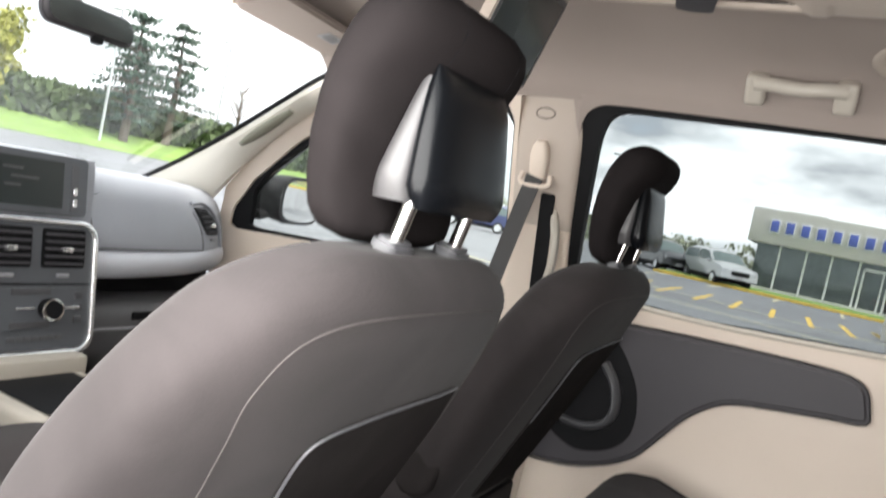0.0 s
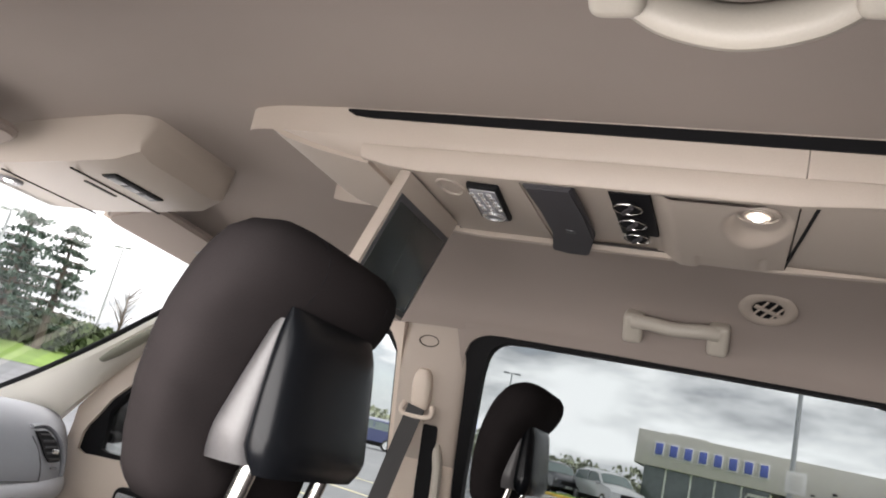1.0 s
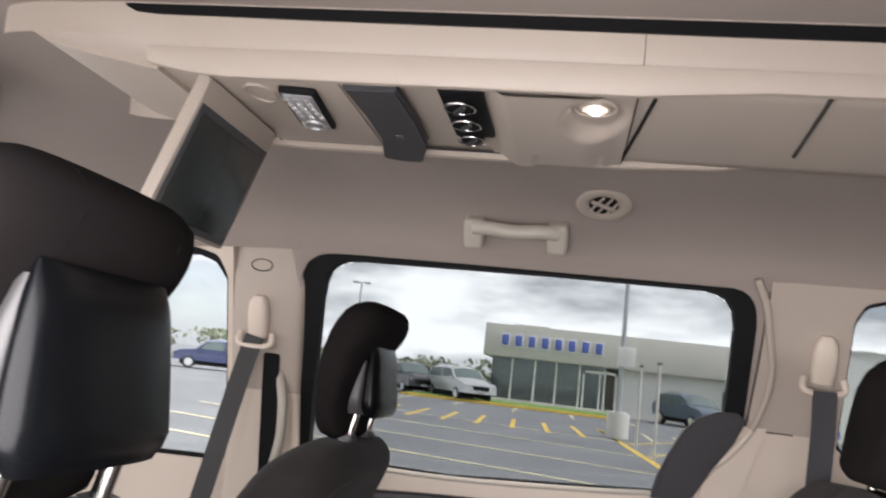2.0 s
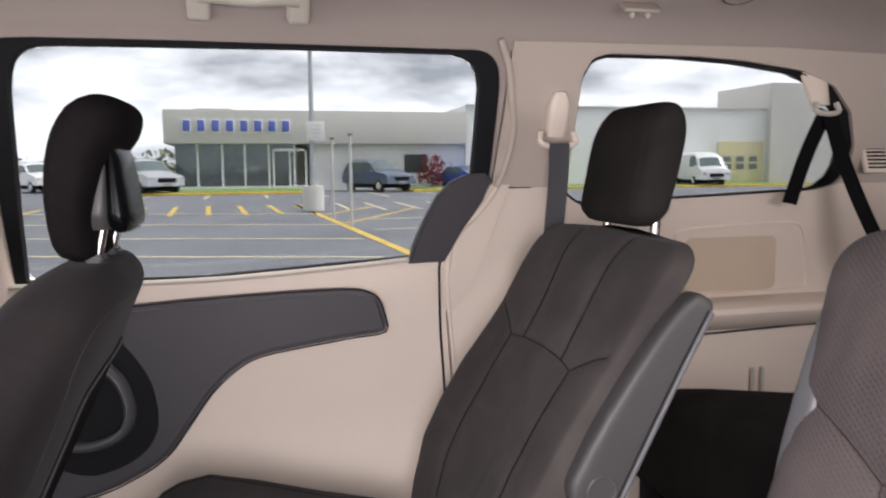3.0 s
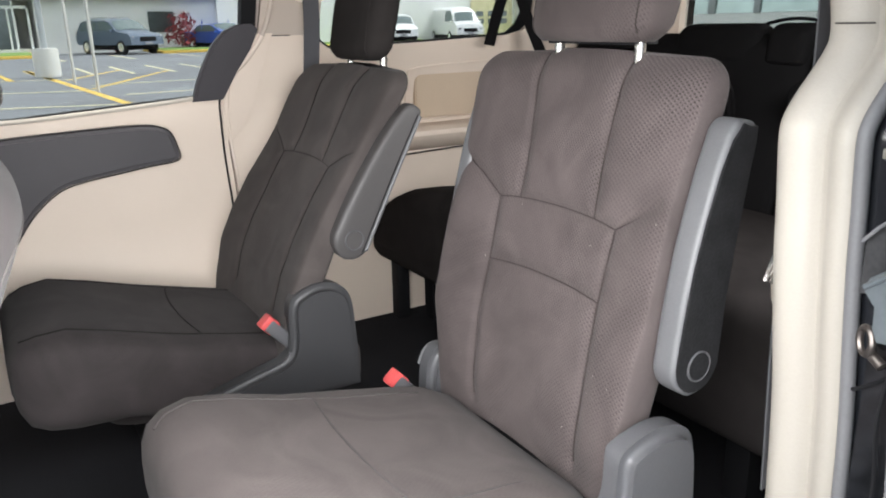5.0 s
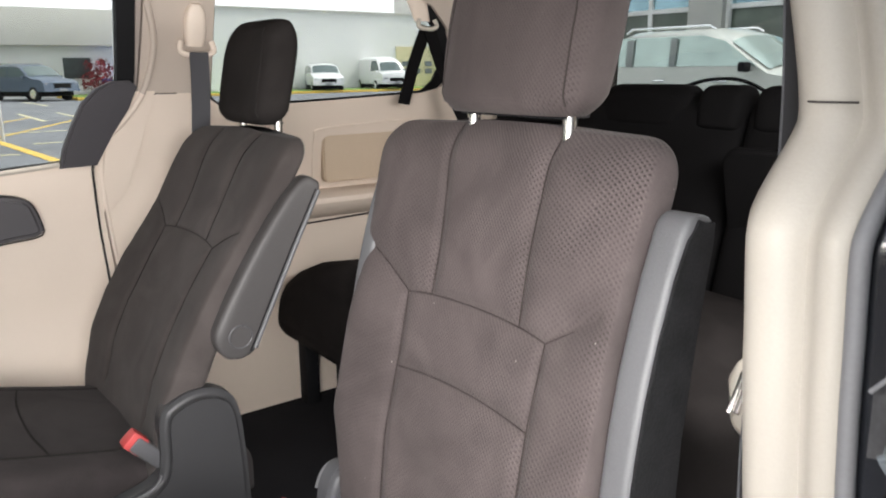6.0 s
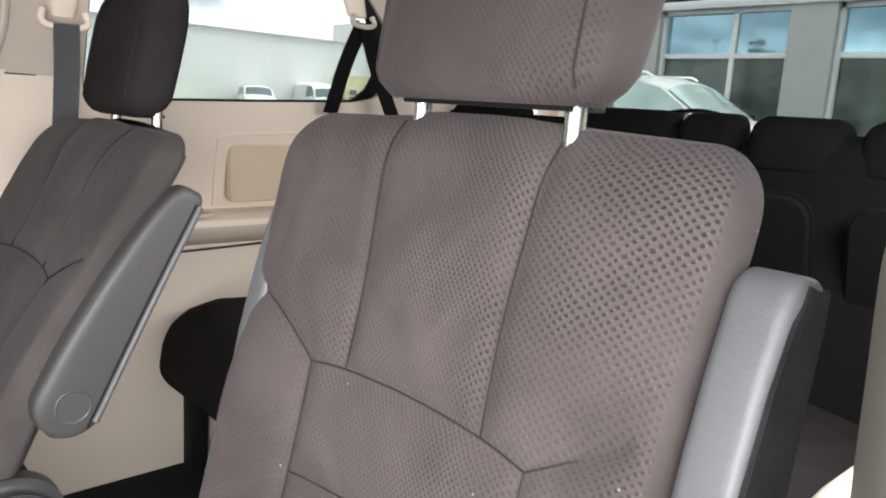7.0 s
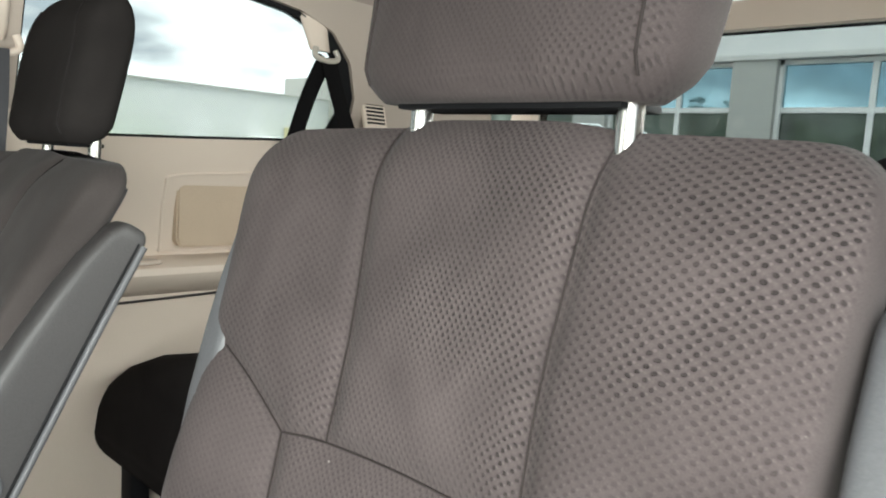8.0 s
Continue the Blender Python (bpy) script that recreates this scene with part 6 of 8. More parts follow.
    part("reader_strip", prism(strip, 0.014, 0.003, 2, pose(0, 0, 1.620)), DARK_TRIM, c, "dark sensor strip")
    part("sensor", box(0.014, 0.014, 0.003, pose(0.05, 0.813, 1.6125), 0.002), GREY_PLASTIC, c)
    part("switch_plate", box(0.170, 0.056, 0.008, pose(-0.020, 0.708, 1.6275), 0.003), BLACK, c, "black switch plate")
    for i in range(3):
        kx = -0.066 + 0.064 * i
        part("knob", disc(0.0185, 0.008, pose(kx, 0.712, 1.6205), 28, 0.003), BLACK, c, "black knob")
        ring = [(kx + 0.0195 * math.cos(a), 0.712 + 0.0195 * math.sin(a), 1.6165) for a in np.linspace(0, 2 * math.pi, 28, endpoint=False)]
        part("knob_ring", tube(ring, 0.0013, 8, loop=True), CHROME, c, "bright knob ring")
        part("knob_bar", box(0.030, 0.006, 0.006, pose(kx, 0.712, 1.6145, 0, 0, 30), 0.002), DARK_TRIM, c, "dark grip bar")
    for r, k in ((0.027, 0.0024), (0.0165, 0.0030)):
        part("lamp_ring", tube([(-0.058 + r * math.cos(a), 0.545 + r * math.sin(a), 1.6295) for a in np.linspace(0, 2 * math.pi, 32, endpoint=False)], k, 8, loop=True), SHADED_OVERHEAD, c, "lamp ring")
    part("lamp", disc(0.0085, 0.008, pose(-0.058, 0.545, 1.6265), 24, 0.003), LAMP, c, "lit white lamp")
    for x, y, w, turn in ((-0.024, 0.286, 0.21, -5), (0.010, 0.014, 0.28, 9)):
        part("joint", box(w, 0.004, 0.004, pose(x, y, 1.6285, 0, 0, turn)), SEAM, c, "dark joint")
    part("joint", box(0.318, 0.004, 0.004, pose(0.014, 0.488, 1.6285, 0, 0, 5)), BLACK, c, "dark joint")
    return c


overhead_console()


def front_console():
    c = thing("front_overhead_console", "beige overhead console by the windscreen with switches and lamp", "overhead console")
    rings = []
    for y, w, low in ((1.53, 0.112, 1.640), (1.545, 0.128, 1.604), (1.59, 0.137, 1.582), (1.70, 0.140, 1.568), (1.85, 0.140, 1.552), (1.96, 0.125, 1.546)):
        rings.append([(-w * 1.05, y, 1.70), (-w, y, low + 0.03), (-w * 0.93, y, low + 0.008), (-w * 0.7, y, low), (w * 0.7, y, low), (w * 0.93, y, low + 0.008), (w, y, low + 0.03), (w * 1.05, y, 1.70)])
    part("body", loft(rings), SHADED_OVERHEAD_FRONT, c)
    part("switch_panel", box(0.13, 0.035, 0.006, pose(-0.02, 1.635, 1.576, -6, 0, 0), 0.002), BLACK, c, "black switch panel")
    for i in range(3):
        part("switch", box(0.033, 0.022, 0.006, pose(-0.06 + 0.04 * i, 1.635, 1.5735, -6, 0, 0), 0.002), GREY_PLASTIC, c)
    part("bin_joint", box(0.24, 0.003, 0.003, pose(0, 1.69, 1.5685, -6, 0, 0)), SEAM, c)
    part("bin_joint", box(0.24, 0.003, 0.003, pose(0, 1.86, 1.5510, -6, 0, 0)), SEAM, c)
    part("latch", box(0.08, 0.008, 0.004, pose(-0.02, 1.715, 1.5665, -6, 0, 0), 0.001), SEAM, c, "dark latch slot")
    part("lamp_ring", tube([(-0.065 + 0.022 * math.cos(a), 1.905 + 0.022 * math.sin(a), 1.548) for a in np.linspace(0, 2 * math.pi, 24, endpoint=False)], 0.005, 8, loop=True), PALE_PLASTIC, c)
    part("lamp", disc(0.009, 0.006, pose(-0.065, 1.905, 1.547), 24, 0.002), LAMP, c, "lit white lamp")
    return c


front_console()


def sun_visor(sgn):
    v = thing("sun_visor", "beige sun visor folded against the roof", "sun visor", "sun visors")
    m = pose(sgn * 0.37, 1.83, 1.575, -14, sgn * 3, 0)
    part("flap", prism(rounded(0.40, 0.155, 0.04, 6), 0.022, 0.008, 3, m), HEADLINER, v)
    part("arm", tube([m @ Vector((-0.2 * 0.95, 0.07, 0.0)), m @ Vector((0.2 * 0.95, 0.07, 0.0))], 0.006, 8), CREAM, v)
    part("label", box(0.07, 0.04, 0.001, m @ pose(0.08, -0.02, -0.0117)), PALE_PLASTIC, v, "pale warning label")
    for k in range(3):
        part("label_line", box(0.05, 0.004, 0.001, m @ pose(0.08, -0.03 + 0.01 * k, -0.0122)), GREY_PLASTIC, v)


sun_visor(1)
sun_visor(-1)


def rear_mirror():
    v = thing("rear_view_mirror", "dark rear-view mirror hung on the windscreen", "mirror")
    m = pose(-0.01, 2.13, 1.445, 78, 0, 8)
    part("housing", prism(rounded(0.265, 0.072, 0.028, 6), 0.030, 0.010, 3, m), DARK_TRIM, v)
    part("mirror_face", prism(rounded(0.245, 0.056, 0.022, 6), 0.003, 0.0, 2, m @ pose(0, 0, 0.0155)), SCREEN, v, "dark dimmed mirror face")
    part("stem", tube(curve([(-0.01, 2.15, 1.45), (-0.01, 2.19, 1.49), (-0.01, 2.20, 1.46)], 4), 0.012, 10), DARK_TRIM, v)
    part("button", box(0.025, 0.02, 0.02, m @ pose(0.02, -0.04, 0.004), 0.005), BLACK, v)


rear_mirror()


def door_mirror():
    v = thing("door_mirror", "dark door mirror outside the passenger window", "mirror")
    rings = []
    for y, k in ((2.28, 1.0), (2.31, 1.04), (2.37, 0.97), (2.44, 0.75), (2.48, 0.40)):
        rings.append([(1.055 + 0.115 * k * sq(math.cos(a), 3.4), y, 1.10 + 0.085 * k * sq(math.sin(a), 3.4)) for a in np.linspace(0, 2 * math.pi, 40, endpoint=False)])
    part("housing", loft(rings), BLACK, v, "black housing")
    ring = [[(1.055 + 0.103 * sq(math.cos(a), 3.4), y, 1.10 + 0.074 * sq(math.sin(a), 3.4)) for a in np.linspace(0, 2 * math.pi, 40, endpoint=False)] for y in (2.282, 2.276)]
    part("mirror_face", loft(ring), MIRROR, v, "mirror glass")
    part("foot", tube(curve([(0.90, 2.36, 1.03), (0.94, 2.36, 1.03), (0.99, 2.36, 1.05)], 4), 0.03, 10, 0.6), BLACK, v)


door_mirror()


# ---- dashboard ----
DASH_BAND = mat("satin_band", (0.50, 0.51, 0.55), 0.38, amount=0.05)
STACK = mat("stack_plastic", (0.085, 0.09, 0.10), 0.35, grain=350, amount=0.10, bump=0.15)
DASH_FACE = [(2.95, 1.045), (2.72, 1.072), (2.50, 1.094), (2.40, 1.094), (2.345, 1.080), (2.305, 1.050), (2.280, 1.010), (2.262, 0.960), (2.254, 0.920), (2.254, 0.898), (2.262, 0.890)]


def dash_y(x, z):
    """The face of the dashboard, which sweeps forward towards the door."""
    face = DASH_FACE[3:]
    y = float(np.interp(z, [q[1] for q in face][::-1], [q[0] for q in face][::-1]))
    return y + dash_sweep(x)


def dash_sweep(x):
    return 0.12 * max(0.0, (abs(x) - 0.30) / 0.50) ** 3


def stack_y(z):
    return 2.19 + 0.19 * (z - 0.64)


def dashboard():
    d = thing("dashboard", "grey dashboard with silver-framed centre stack", "dashboard")
    rings = []
    smooth = [(p.x, p.y) for p in curve([(y, z, 0) for y, z in DASH_FACE], 4)]
    for x in np.linspace(-0.80, 0.80, 41):
        rings.append([(x, y + dash_sweep(x) * min(1, (3.0 - y) / 0.5), z - 0.02 * (abs(x) / 0.8) ** 4) for y, z in smooth] + [(x, 2.98, 0.80), (x, 2.98, 1.0)])
    part("upper_skin", loft(rings), DASH_TOP, d, "grey upper skin", sharp=60)
    rings = []
    low = [(2.30, 0.892), (2.262, 0.889), (2.246, 0.880), (2.238, 0.862), (2.238, 0.845), (2.246, 0.825), (2.262, 0.811), (2.29, 0.804), (2.36, 0.803), (2.36, 0.890)]
    for x in np.linspace(0.15, 0.79, 25):
        rings.append([(x, y + dash_sweep(x), z + 0.02 * max(0.0, (x - 0.3) / 0.5)) for y, z in low])
    part("satin_band", loft(rings), DASH_BAND, d, "pale bulging satin band", sharp=60)
    lines = [[(0.205, 0.900), (0.196, 0.95), (0.190, 1.00), (0.194, 1.022), (0.207, 1.034), (0.225, 1.037)],
             [(0.205, 0.896), (0.35, 0.898), (0.50, 0.902), (0.63, 0.906)],
             [(0.63, 0.906), (0.625, 0.94), (0.605, 0.985), (0.575, 1.020)]]
    for line in lines:
        part("panel_joint", tube([(x, dash_y(x, z) - 0.0005, z - 0.02 * (x / 0.8) ** 4) for x, z in smooth_line(line)], 0.0022, 6), DASH_LOW, d, "dark airbag panel joint")
    # open shelf over the glovebox
    part("shelf_back", span(-0.80, 0.80, 2.42, 2.46, 0.50, 0.81, 0.005), BLACK, d, "black shelf recess")
    rings = []
    for x in np.linspace(-0.80, 0.80, 17):
        s = dash_sweep(x)
        rings.append([(x, 2.40 + s, 0.735), (x, 2.30 + s, 0.735), (x, 2.275 + s, 0.722), (x, 2.265 + s, 0.69), (x, 2.27 + s, 0.60), (x, 2.34 + s, 0.52), (x, 2.95, 0.48), (x, 2.95, 0.70)])
    part("glovebox", loft(rings), DASH_LOW, d, "dark grey glovebox", sharp=60)
    part("glovebox_strip", tube([(x, 2.262 + dash_sweep(x), 0.665) for x in np.linspace(0.20, 0.78, 20)], 0.005, 8), PALE_PLASTIC, d, "pale glovebox strip")
    part("glovebox_latch", box(0.07, 0.012, 0.022, pose(0.42, 2.264, 0.70), 0.004), BLACK, d)

    # centre stack, leaning back
    def on(x, z, off=0.0):
        return pose(x, stack_y(z) + off, z, 79.3, 0, 0)

    def fr(w, h, dep, x, z, off=0.0, r=0.02, bev=0.004):
        return prism(rounded(w, h, r, 6), dep, bev, 2, on(x, z, off))
    cx = 0.035
    part("stack_body", prism([(2.20, 0.62), (2.262, 0.96), (2.29, 1.12), (2.45, 1.12), (2.45, 0.62)], 0.34, 0.012, 2, Matrix.Translation((cx, 0, 0)) @ SIDE), DASH_TOP, d, "grey stack body")
    part("screen_surround", fr(0.31, 0.150, 0.030, cx - 0.03, 1.047, 0.0, 0.014, 0.005), STACK, d, "dark screen surround")
    scr = part("radio_screen", fr(0.215, 0.115, 0.004, cx - 0.055, 1.050, -0.0165, 0.004, 0.001), SCREEN, d, "dark radio screen")
    for k, w in enumerate((0.05, 0.07, 0.04)):
        part("screen_text", fr(w, 0.006, 0.002, cx - 0.08 + 0.03 * (k == 1), 1.080 - 0.020 * k, -0.0195, 0.001, 0.0), GREY_PLASTIC, scr, "pale screen text bar")
    part("button_strip", fr(0.020, 0.118, 0.004, cx + 0.085, 1.046, -0.0165, 0.003, 0.001), ARM_GREY, d, "silver-grey button strip")
    for k in (0, 1):
        part("button", fr(0.012, 0.018, 0.004, cx + 0.085, 1.010 + 0.028 * k, -0.020, 0.003, 0.001), SILVER, d)
    part("stack_panel", fr(0.315, 0.315, 0.02, cx, 0.797, 0.008, 0.035), STACK, d, "dark control panel")
    line = [(u, stack_y(v) - 0.006, v) for u, v in rounded(0.322, 0.322, 0.045, 8, cx, 0.797)]
    part("stack_frame", tube(line, 0.0085, 12, loop=True), SILVER, d, "thick bright silver frame")
    for x in (cx - 0.073, cx + 0.073):
        v = part("stack_vent", fr(0.118, 0.098, 0.010, x, 0.893, -0.003, 0.008, 0.002), BLACK, d, "black air vent")
        for k in range(5):
            z = 0.857 + 0.018 * k
            part("slat", box(0.108, 0.014, 0.003, pose(x, stack_y(z) - 0.010, z, 20, 0, 0), 0.001), DARK_TRIM, v)
        part("tab", box(0.026, 0.012, 0.014, pose(x, stack_y(0.893) - 0.018, 0.893), 0.003), SILVER, v, "silver tab")
        part("vent_thumb", box(0.034, 0.010, 0.010, on(x, 0.826, -0.004), 0.003), PALE_PLASTIC, d)
    part("panel_joint", fr(0.30, 0.004, 0.004, cx, 0.805, -0.004, 0.001, 0.0), BLACK, d)
    part("climate_panel", fr(0.27, 0.105, 0.006, cx, 0.745, -0.004, 0.008, 0.002), STACK, d, "dark climate panel")
    kx = cx + 0.035
    part("climate_knob", disc(0.026, 0.032, on(kx, 0.748, -0.020), 28, 0.004), BLACK, d, "round black knob")
    part("knob_ring", tube([on(kx, 0.748, -0.032) @ Vector((0.025 * math.cos(a), 0.025 * math.sin(a), 0)) for a in np.linspace(0, 2 * math.pi, 28, endpoint=False)], 0.004, 8, loop=True), CHROME, d)
    for k in (-1, 1):
        part("bar", box(0.05, 0.006, 0.005, on(kx + 0.060 * k, 0.748, -0.010), 0.001), SILVER, d)
        for j in (-1, 0, 1):
            part("button", box(0.022, 0.018, 0.006, on(cx + 0.118 * k, 0.748 + 0.030 * j, -0.009), 0.002), GREY_PLASTIC, d)
    for j in (-1, 1):
        part("button", box(0.10, 0.016, 0.005, on(cx - 0.01, 0.748 + 0.040 * j, -0.008), 0.002), GREY_PLASTIC, d)
    for k in range(7):
        part("button", box(0.017, 0.012, 0.005, on(cx - 0.055 + 0.021 * k, 0.674, -0.006), 0.002), ARM_GREY, d)
    # vent in the rounded end
    zc = 0.985
    v = None
    edge = [(0.585, 1.028), (0.640, 1.030), (0.690, 1.000), (0.715, 0.965), (0.715, 0.948), (0.655, 0.948), (0.632, 0.965)]
    rings = [[(x, dash_y(x, z) + off - 0.002, z) for x, z in resample(edge, 48)] for off in (0.004, -0.003)]
    v = part("end_vent", loft(rings), BLACK, d, "black end vent")
    for k in range(5):
        z = 0.957 + 0.016 * k
        x0, x1 = float(np.interp(z, [0.948, 0.965, 1.028], [0.66, 0.638, 0.595])), float(np.interp(z, [0.948, 0.965, 1.0, 1.03], [0.71, 0.71, 0.685, 0.635]))
        part("slat", tube([(x, dash_y(x, z) - 0.006, z) for x in np.linspace(x0, x1, 6)], 0.0035, 6), DARK_TRIM, v)
    part("tab", box(0.020, 0.012, 0.014, pose(0.672, dash_y(0.672, 0.978) - 0.010, 0.978), 0.003), SILVER, v, "silver tab")
    part("vent_thumb", box(0.022, 0.008, 0.007, pose(0.685, dash_y(0.685, 0.932) - 0.004, 0.932), 0.002), PALE_PLASTIC, d)
    rim = smooth_line([(0.570, 1.040), (0.640, 1.044), (0.705, 1.012), (0.742, 0.960), (0.755, 0.905)])
    part("end_trim", tube([(x, dash_y(x, z) - 0.001, z) for x, z in rim], 0.009, 10, 0.6), DASH_TOP, d, "raised grey end trim")
    # cream foot of the stack with a dark slot
    part("stack_foot", prism([(2.205, 0.635), (2.19, 0.60), (2.165, 0.50), (2.165, 0.31), (2.40, 0.31), (2.40, 0.635)], 0.33, 0.010, 2, Matrix.Translation((cx, 0, 0)) @ SIDE), CREAM_LIGHT, d, "cream stack foot")
    part("slot", prism(rounded(0.285, 0.050, 0.012, 5), 0.012, 0.002, 2, pose(cx - 0.005, 2.178, 0.552, 76, 0, 0)), BLACK, d, "black open slot")
    return d


dashboard()


def floor_console():
    c = thing("centre_console", "cream low centre console with a dark open bin", "console")
    part("body", span(-0.15, 0.15, 1.75, 2.22, 0.305, 0.60, 0.02, 3), CREAM_LIGHT, c)
    part("bin", span(-0.11, 0.11, 1.80, 2.12, 0.59, 0.605, 0.004), BLACK, c, "dark bin")
    part("rim", span(-0.16, 0.16, 2.13, 2.24, 0.58, 0.64, 0.015), CREAM_LIGHT, c)


floor_console()


# ---- outside: the car park ----
def stripe(points, width, material, label, z=0.004):
    bm = bmesh.new()
    p = [Vector((x, y, 0)) for x, y in points]
    d = (p[1] - p[0]).normalized()
    s = Vector((-d.y, d.x, 0)) * width / 2
    vs = [bm.verts.new((q.x, q.y, ground_z(q.x, q.y) + z)) for q in (p[0] - s, p[1] - s, p[1] + s, p[0] + s)]
    f = bm.faces.new(vs)
    r = bmesh.ops.extrude_face_region(bm, geom=[f])
    bmesh.ops.translate(bm, vec=(0, 0, 0.003), verts=[v for v in r["geom"] if isinstance(v, bmesh.types.BMVert)])
    return tagged(part("parking_line", bm, material), label, "road marking", "parking lines", "structure")


for x in (7.6, 9.95, 12.9, 16.5, 20.9):
    stripe([(x, -0.6 - 0.05 * x), (x + 3.2, 9.0)], 0.12, PALE_PAINT, "worn pale yellow parking line on asphalt")
stripe([(9.4, -1.62), (26.5, -0.75)], 0.17, YELLOW_PAINT, "long yellow line on asphalt")
stripe([(17.0, -1.42), (23.0, -4.3)], 0.12, YELLOW_PAINT, "slanted yellow hatch line on asphalt")
stripe([(20.6, -1.30), (24.6, -3.2)], 0.12, YELLOW_PAINT, "slanted yellow hatch line on asphalt")
stripe([(18.1, -1.55), (18.5, -6.0)], 0.12, PALE_PAINT, "worn pale yellow parking line on asphalt")
stripe([(14.9, -1.75), (15.3, -6.0)], 0.12, PALE_PAINT, "worn pale yellow parking line on asphalt")
for y in (7.3, 6.2, 5.15, 4.1, 3.1, 2.05, 1.02, 0.02, -0.9):
    stripe([(21.2, y - 0.1), (26.6, y + 0.2)], 0.15, YELLOW_PAINT, "short yellow stall line on asphalt")
for y in (-2.2, -3.25, -4.4, -5.6, -6.8):
    stripe([(22.3, y), (27.2, y - 0.05)], 0.12, PALE_PAINT, "worn pale yellow parking line on asphalt")
for k in range(8):
    stripe([(33.5, 8.2 - 2.7 * k), (39.5, 8.3 - 2.7 * k)], 0.13, PALE_PAINT, "worn pale yellow parking line on asphalt")

CONCRETE = mat("painted_concrete", (0.62, 0.61, 0.58), 0.85, grain=30, amount=0.1, blotch=1.0)
STEEL_GREY = mat("galvanised_steel", (0.42, 0.44, 0.45), 0.5, metal=0.4, amount=0.08)
GREY_FASCIA = mat("grey_ribbed_fascia", (0.56, 0.54, 0.50), 0.7, grain=3, amount=0.06, blotch=0.5)
WHITE_WALL = mat("white_block_wall", (0.74, 0.74, 0.72), 0.8, grain=4, amount=0.05, blotch=0.4)
BLUE_SIGN = mat("blue_letters", (0.10, 0.14, 0.46), 0.5, amount=0.05)
SHOP_GLASS = mat("dark_shop_glass", (0.13, 0.15, 0.15), 0.08, metal=0.55, grain=0.6, amount=0.4)
GRASS = mat("grass", (0.16, 0.25, 0.06), 0.95, grain=6, amount=0.3, blotch=0.3, bump=0.8)
HEDGE_LEAF = mat("hedge_leaf", (0.075, 0.105, 0.045), 0.9, grain=5, amount=0.35)
SPRING_LEAF = mat("spring_leaf", (0.24, 0.24, 0.06), 0.9, grain=5, amount=0.3)
BARK = mat("bark", (0.10, 0.08, 0.065), 0.9, grain=10, amount=0.25)
TYRE = mat("tyre", (0.018, 0.018, 0.018), 0.85, amount=0.1)
# Base raised so the panes look sky-lit.
CAR_GLASS = mat("car_glass", (0.12, 0.15, 0.15), 0.08, amount=0.05)


def lamp_post(x, y, h, label, base=True):
    p = thing("street_lamp", label, "street lamp", "lot lamps", at=(x, y, bank_z(x, y)))
    part("pole", tube([(0, 0, 0), (0, 0, h)], [0.085, 0.06], 12), STEEL_GREY, p, "grey steel pole")
    if base:
        part("footing", disc(0.33, 0.78, pose(0, 0, 0.38), 24, 0.03), CONCRETE, p, "white concrete footing")
    for s in (-1, 1):
        part("arm", tube([(0, 0, h), (0, s * 0.25, h + 0.02)], 0.03, 8), STEEL_GREY, p)
        part("lamp_head", box(0.30, 0.50, 0.14, pose(0, s * 0.48, h + 0.02), 0.03), STEEL_GREY, p, "grey box lamp head")
    return p


post = lamp_post(22.5, -1.05, 5.05, "grey double lamp post on a white concrete footing")


def notice():
    s = thing("notice_sign", "white notice plate strapped to the lamp post", "sign")
    part("plate", span(22.36, 22.385, -1.42, -0.90, 2.12, 2.70, 0.004), WHITE_WALL, s)
    for k, w in enumerate((0.34, 0.28, 0.36, 0.22)):
        part("text_bar", span(22.352, 22.358, -1.16 - w / 2, -1.16 + w / 2, 2.56 - 0.12 * k, 2.60 - 0.12 * k), GREY_FASCIA, s, "grey unreadable line")


notice()


def stake(x, y, h):
    s = thing("marker_stake", "thin dark steel stake standing in the car park", "post", "stakes", at=(x, y, 0))
    part("rod", tube([(0, 0, 0), (0, 0, h)], 0.035, 8), GREY_FASCIA, s)
    part("cap", disc(0.05, 0.04, pose(0, 0, h), 10), BLACK, s)


stake(16.0, -1.40, 2.03)
stake(19.0, -1.30, 2.05)


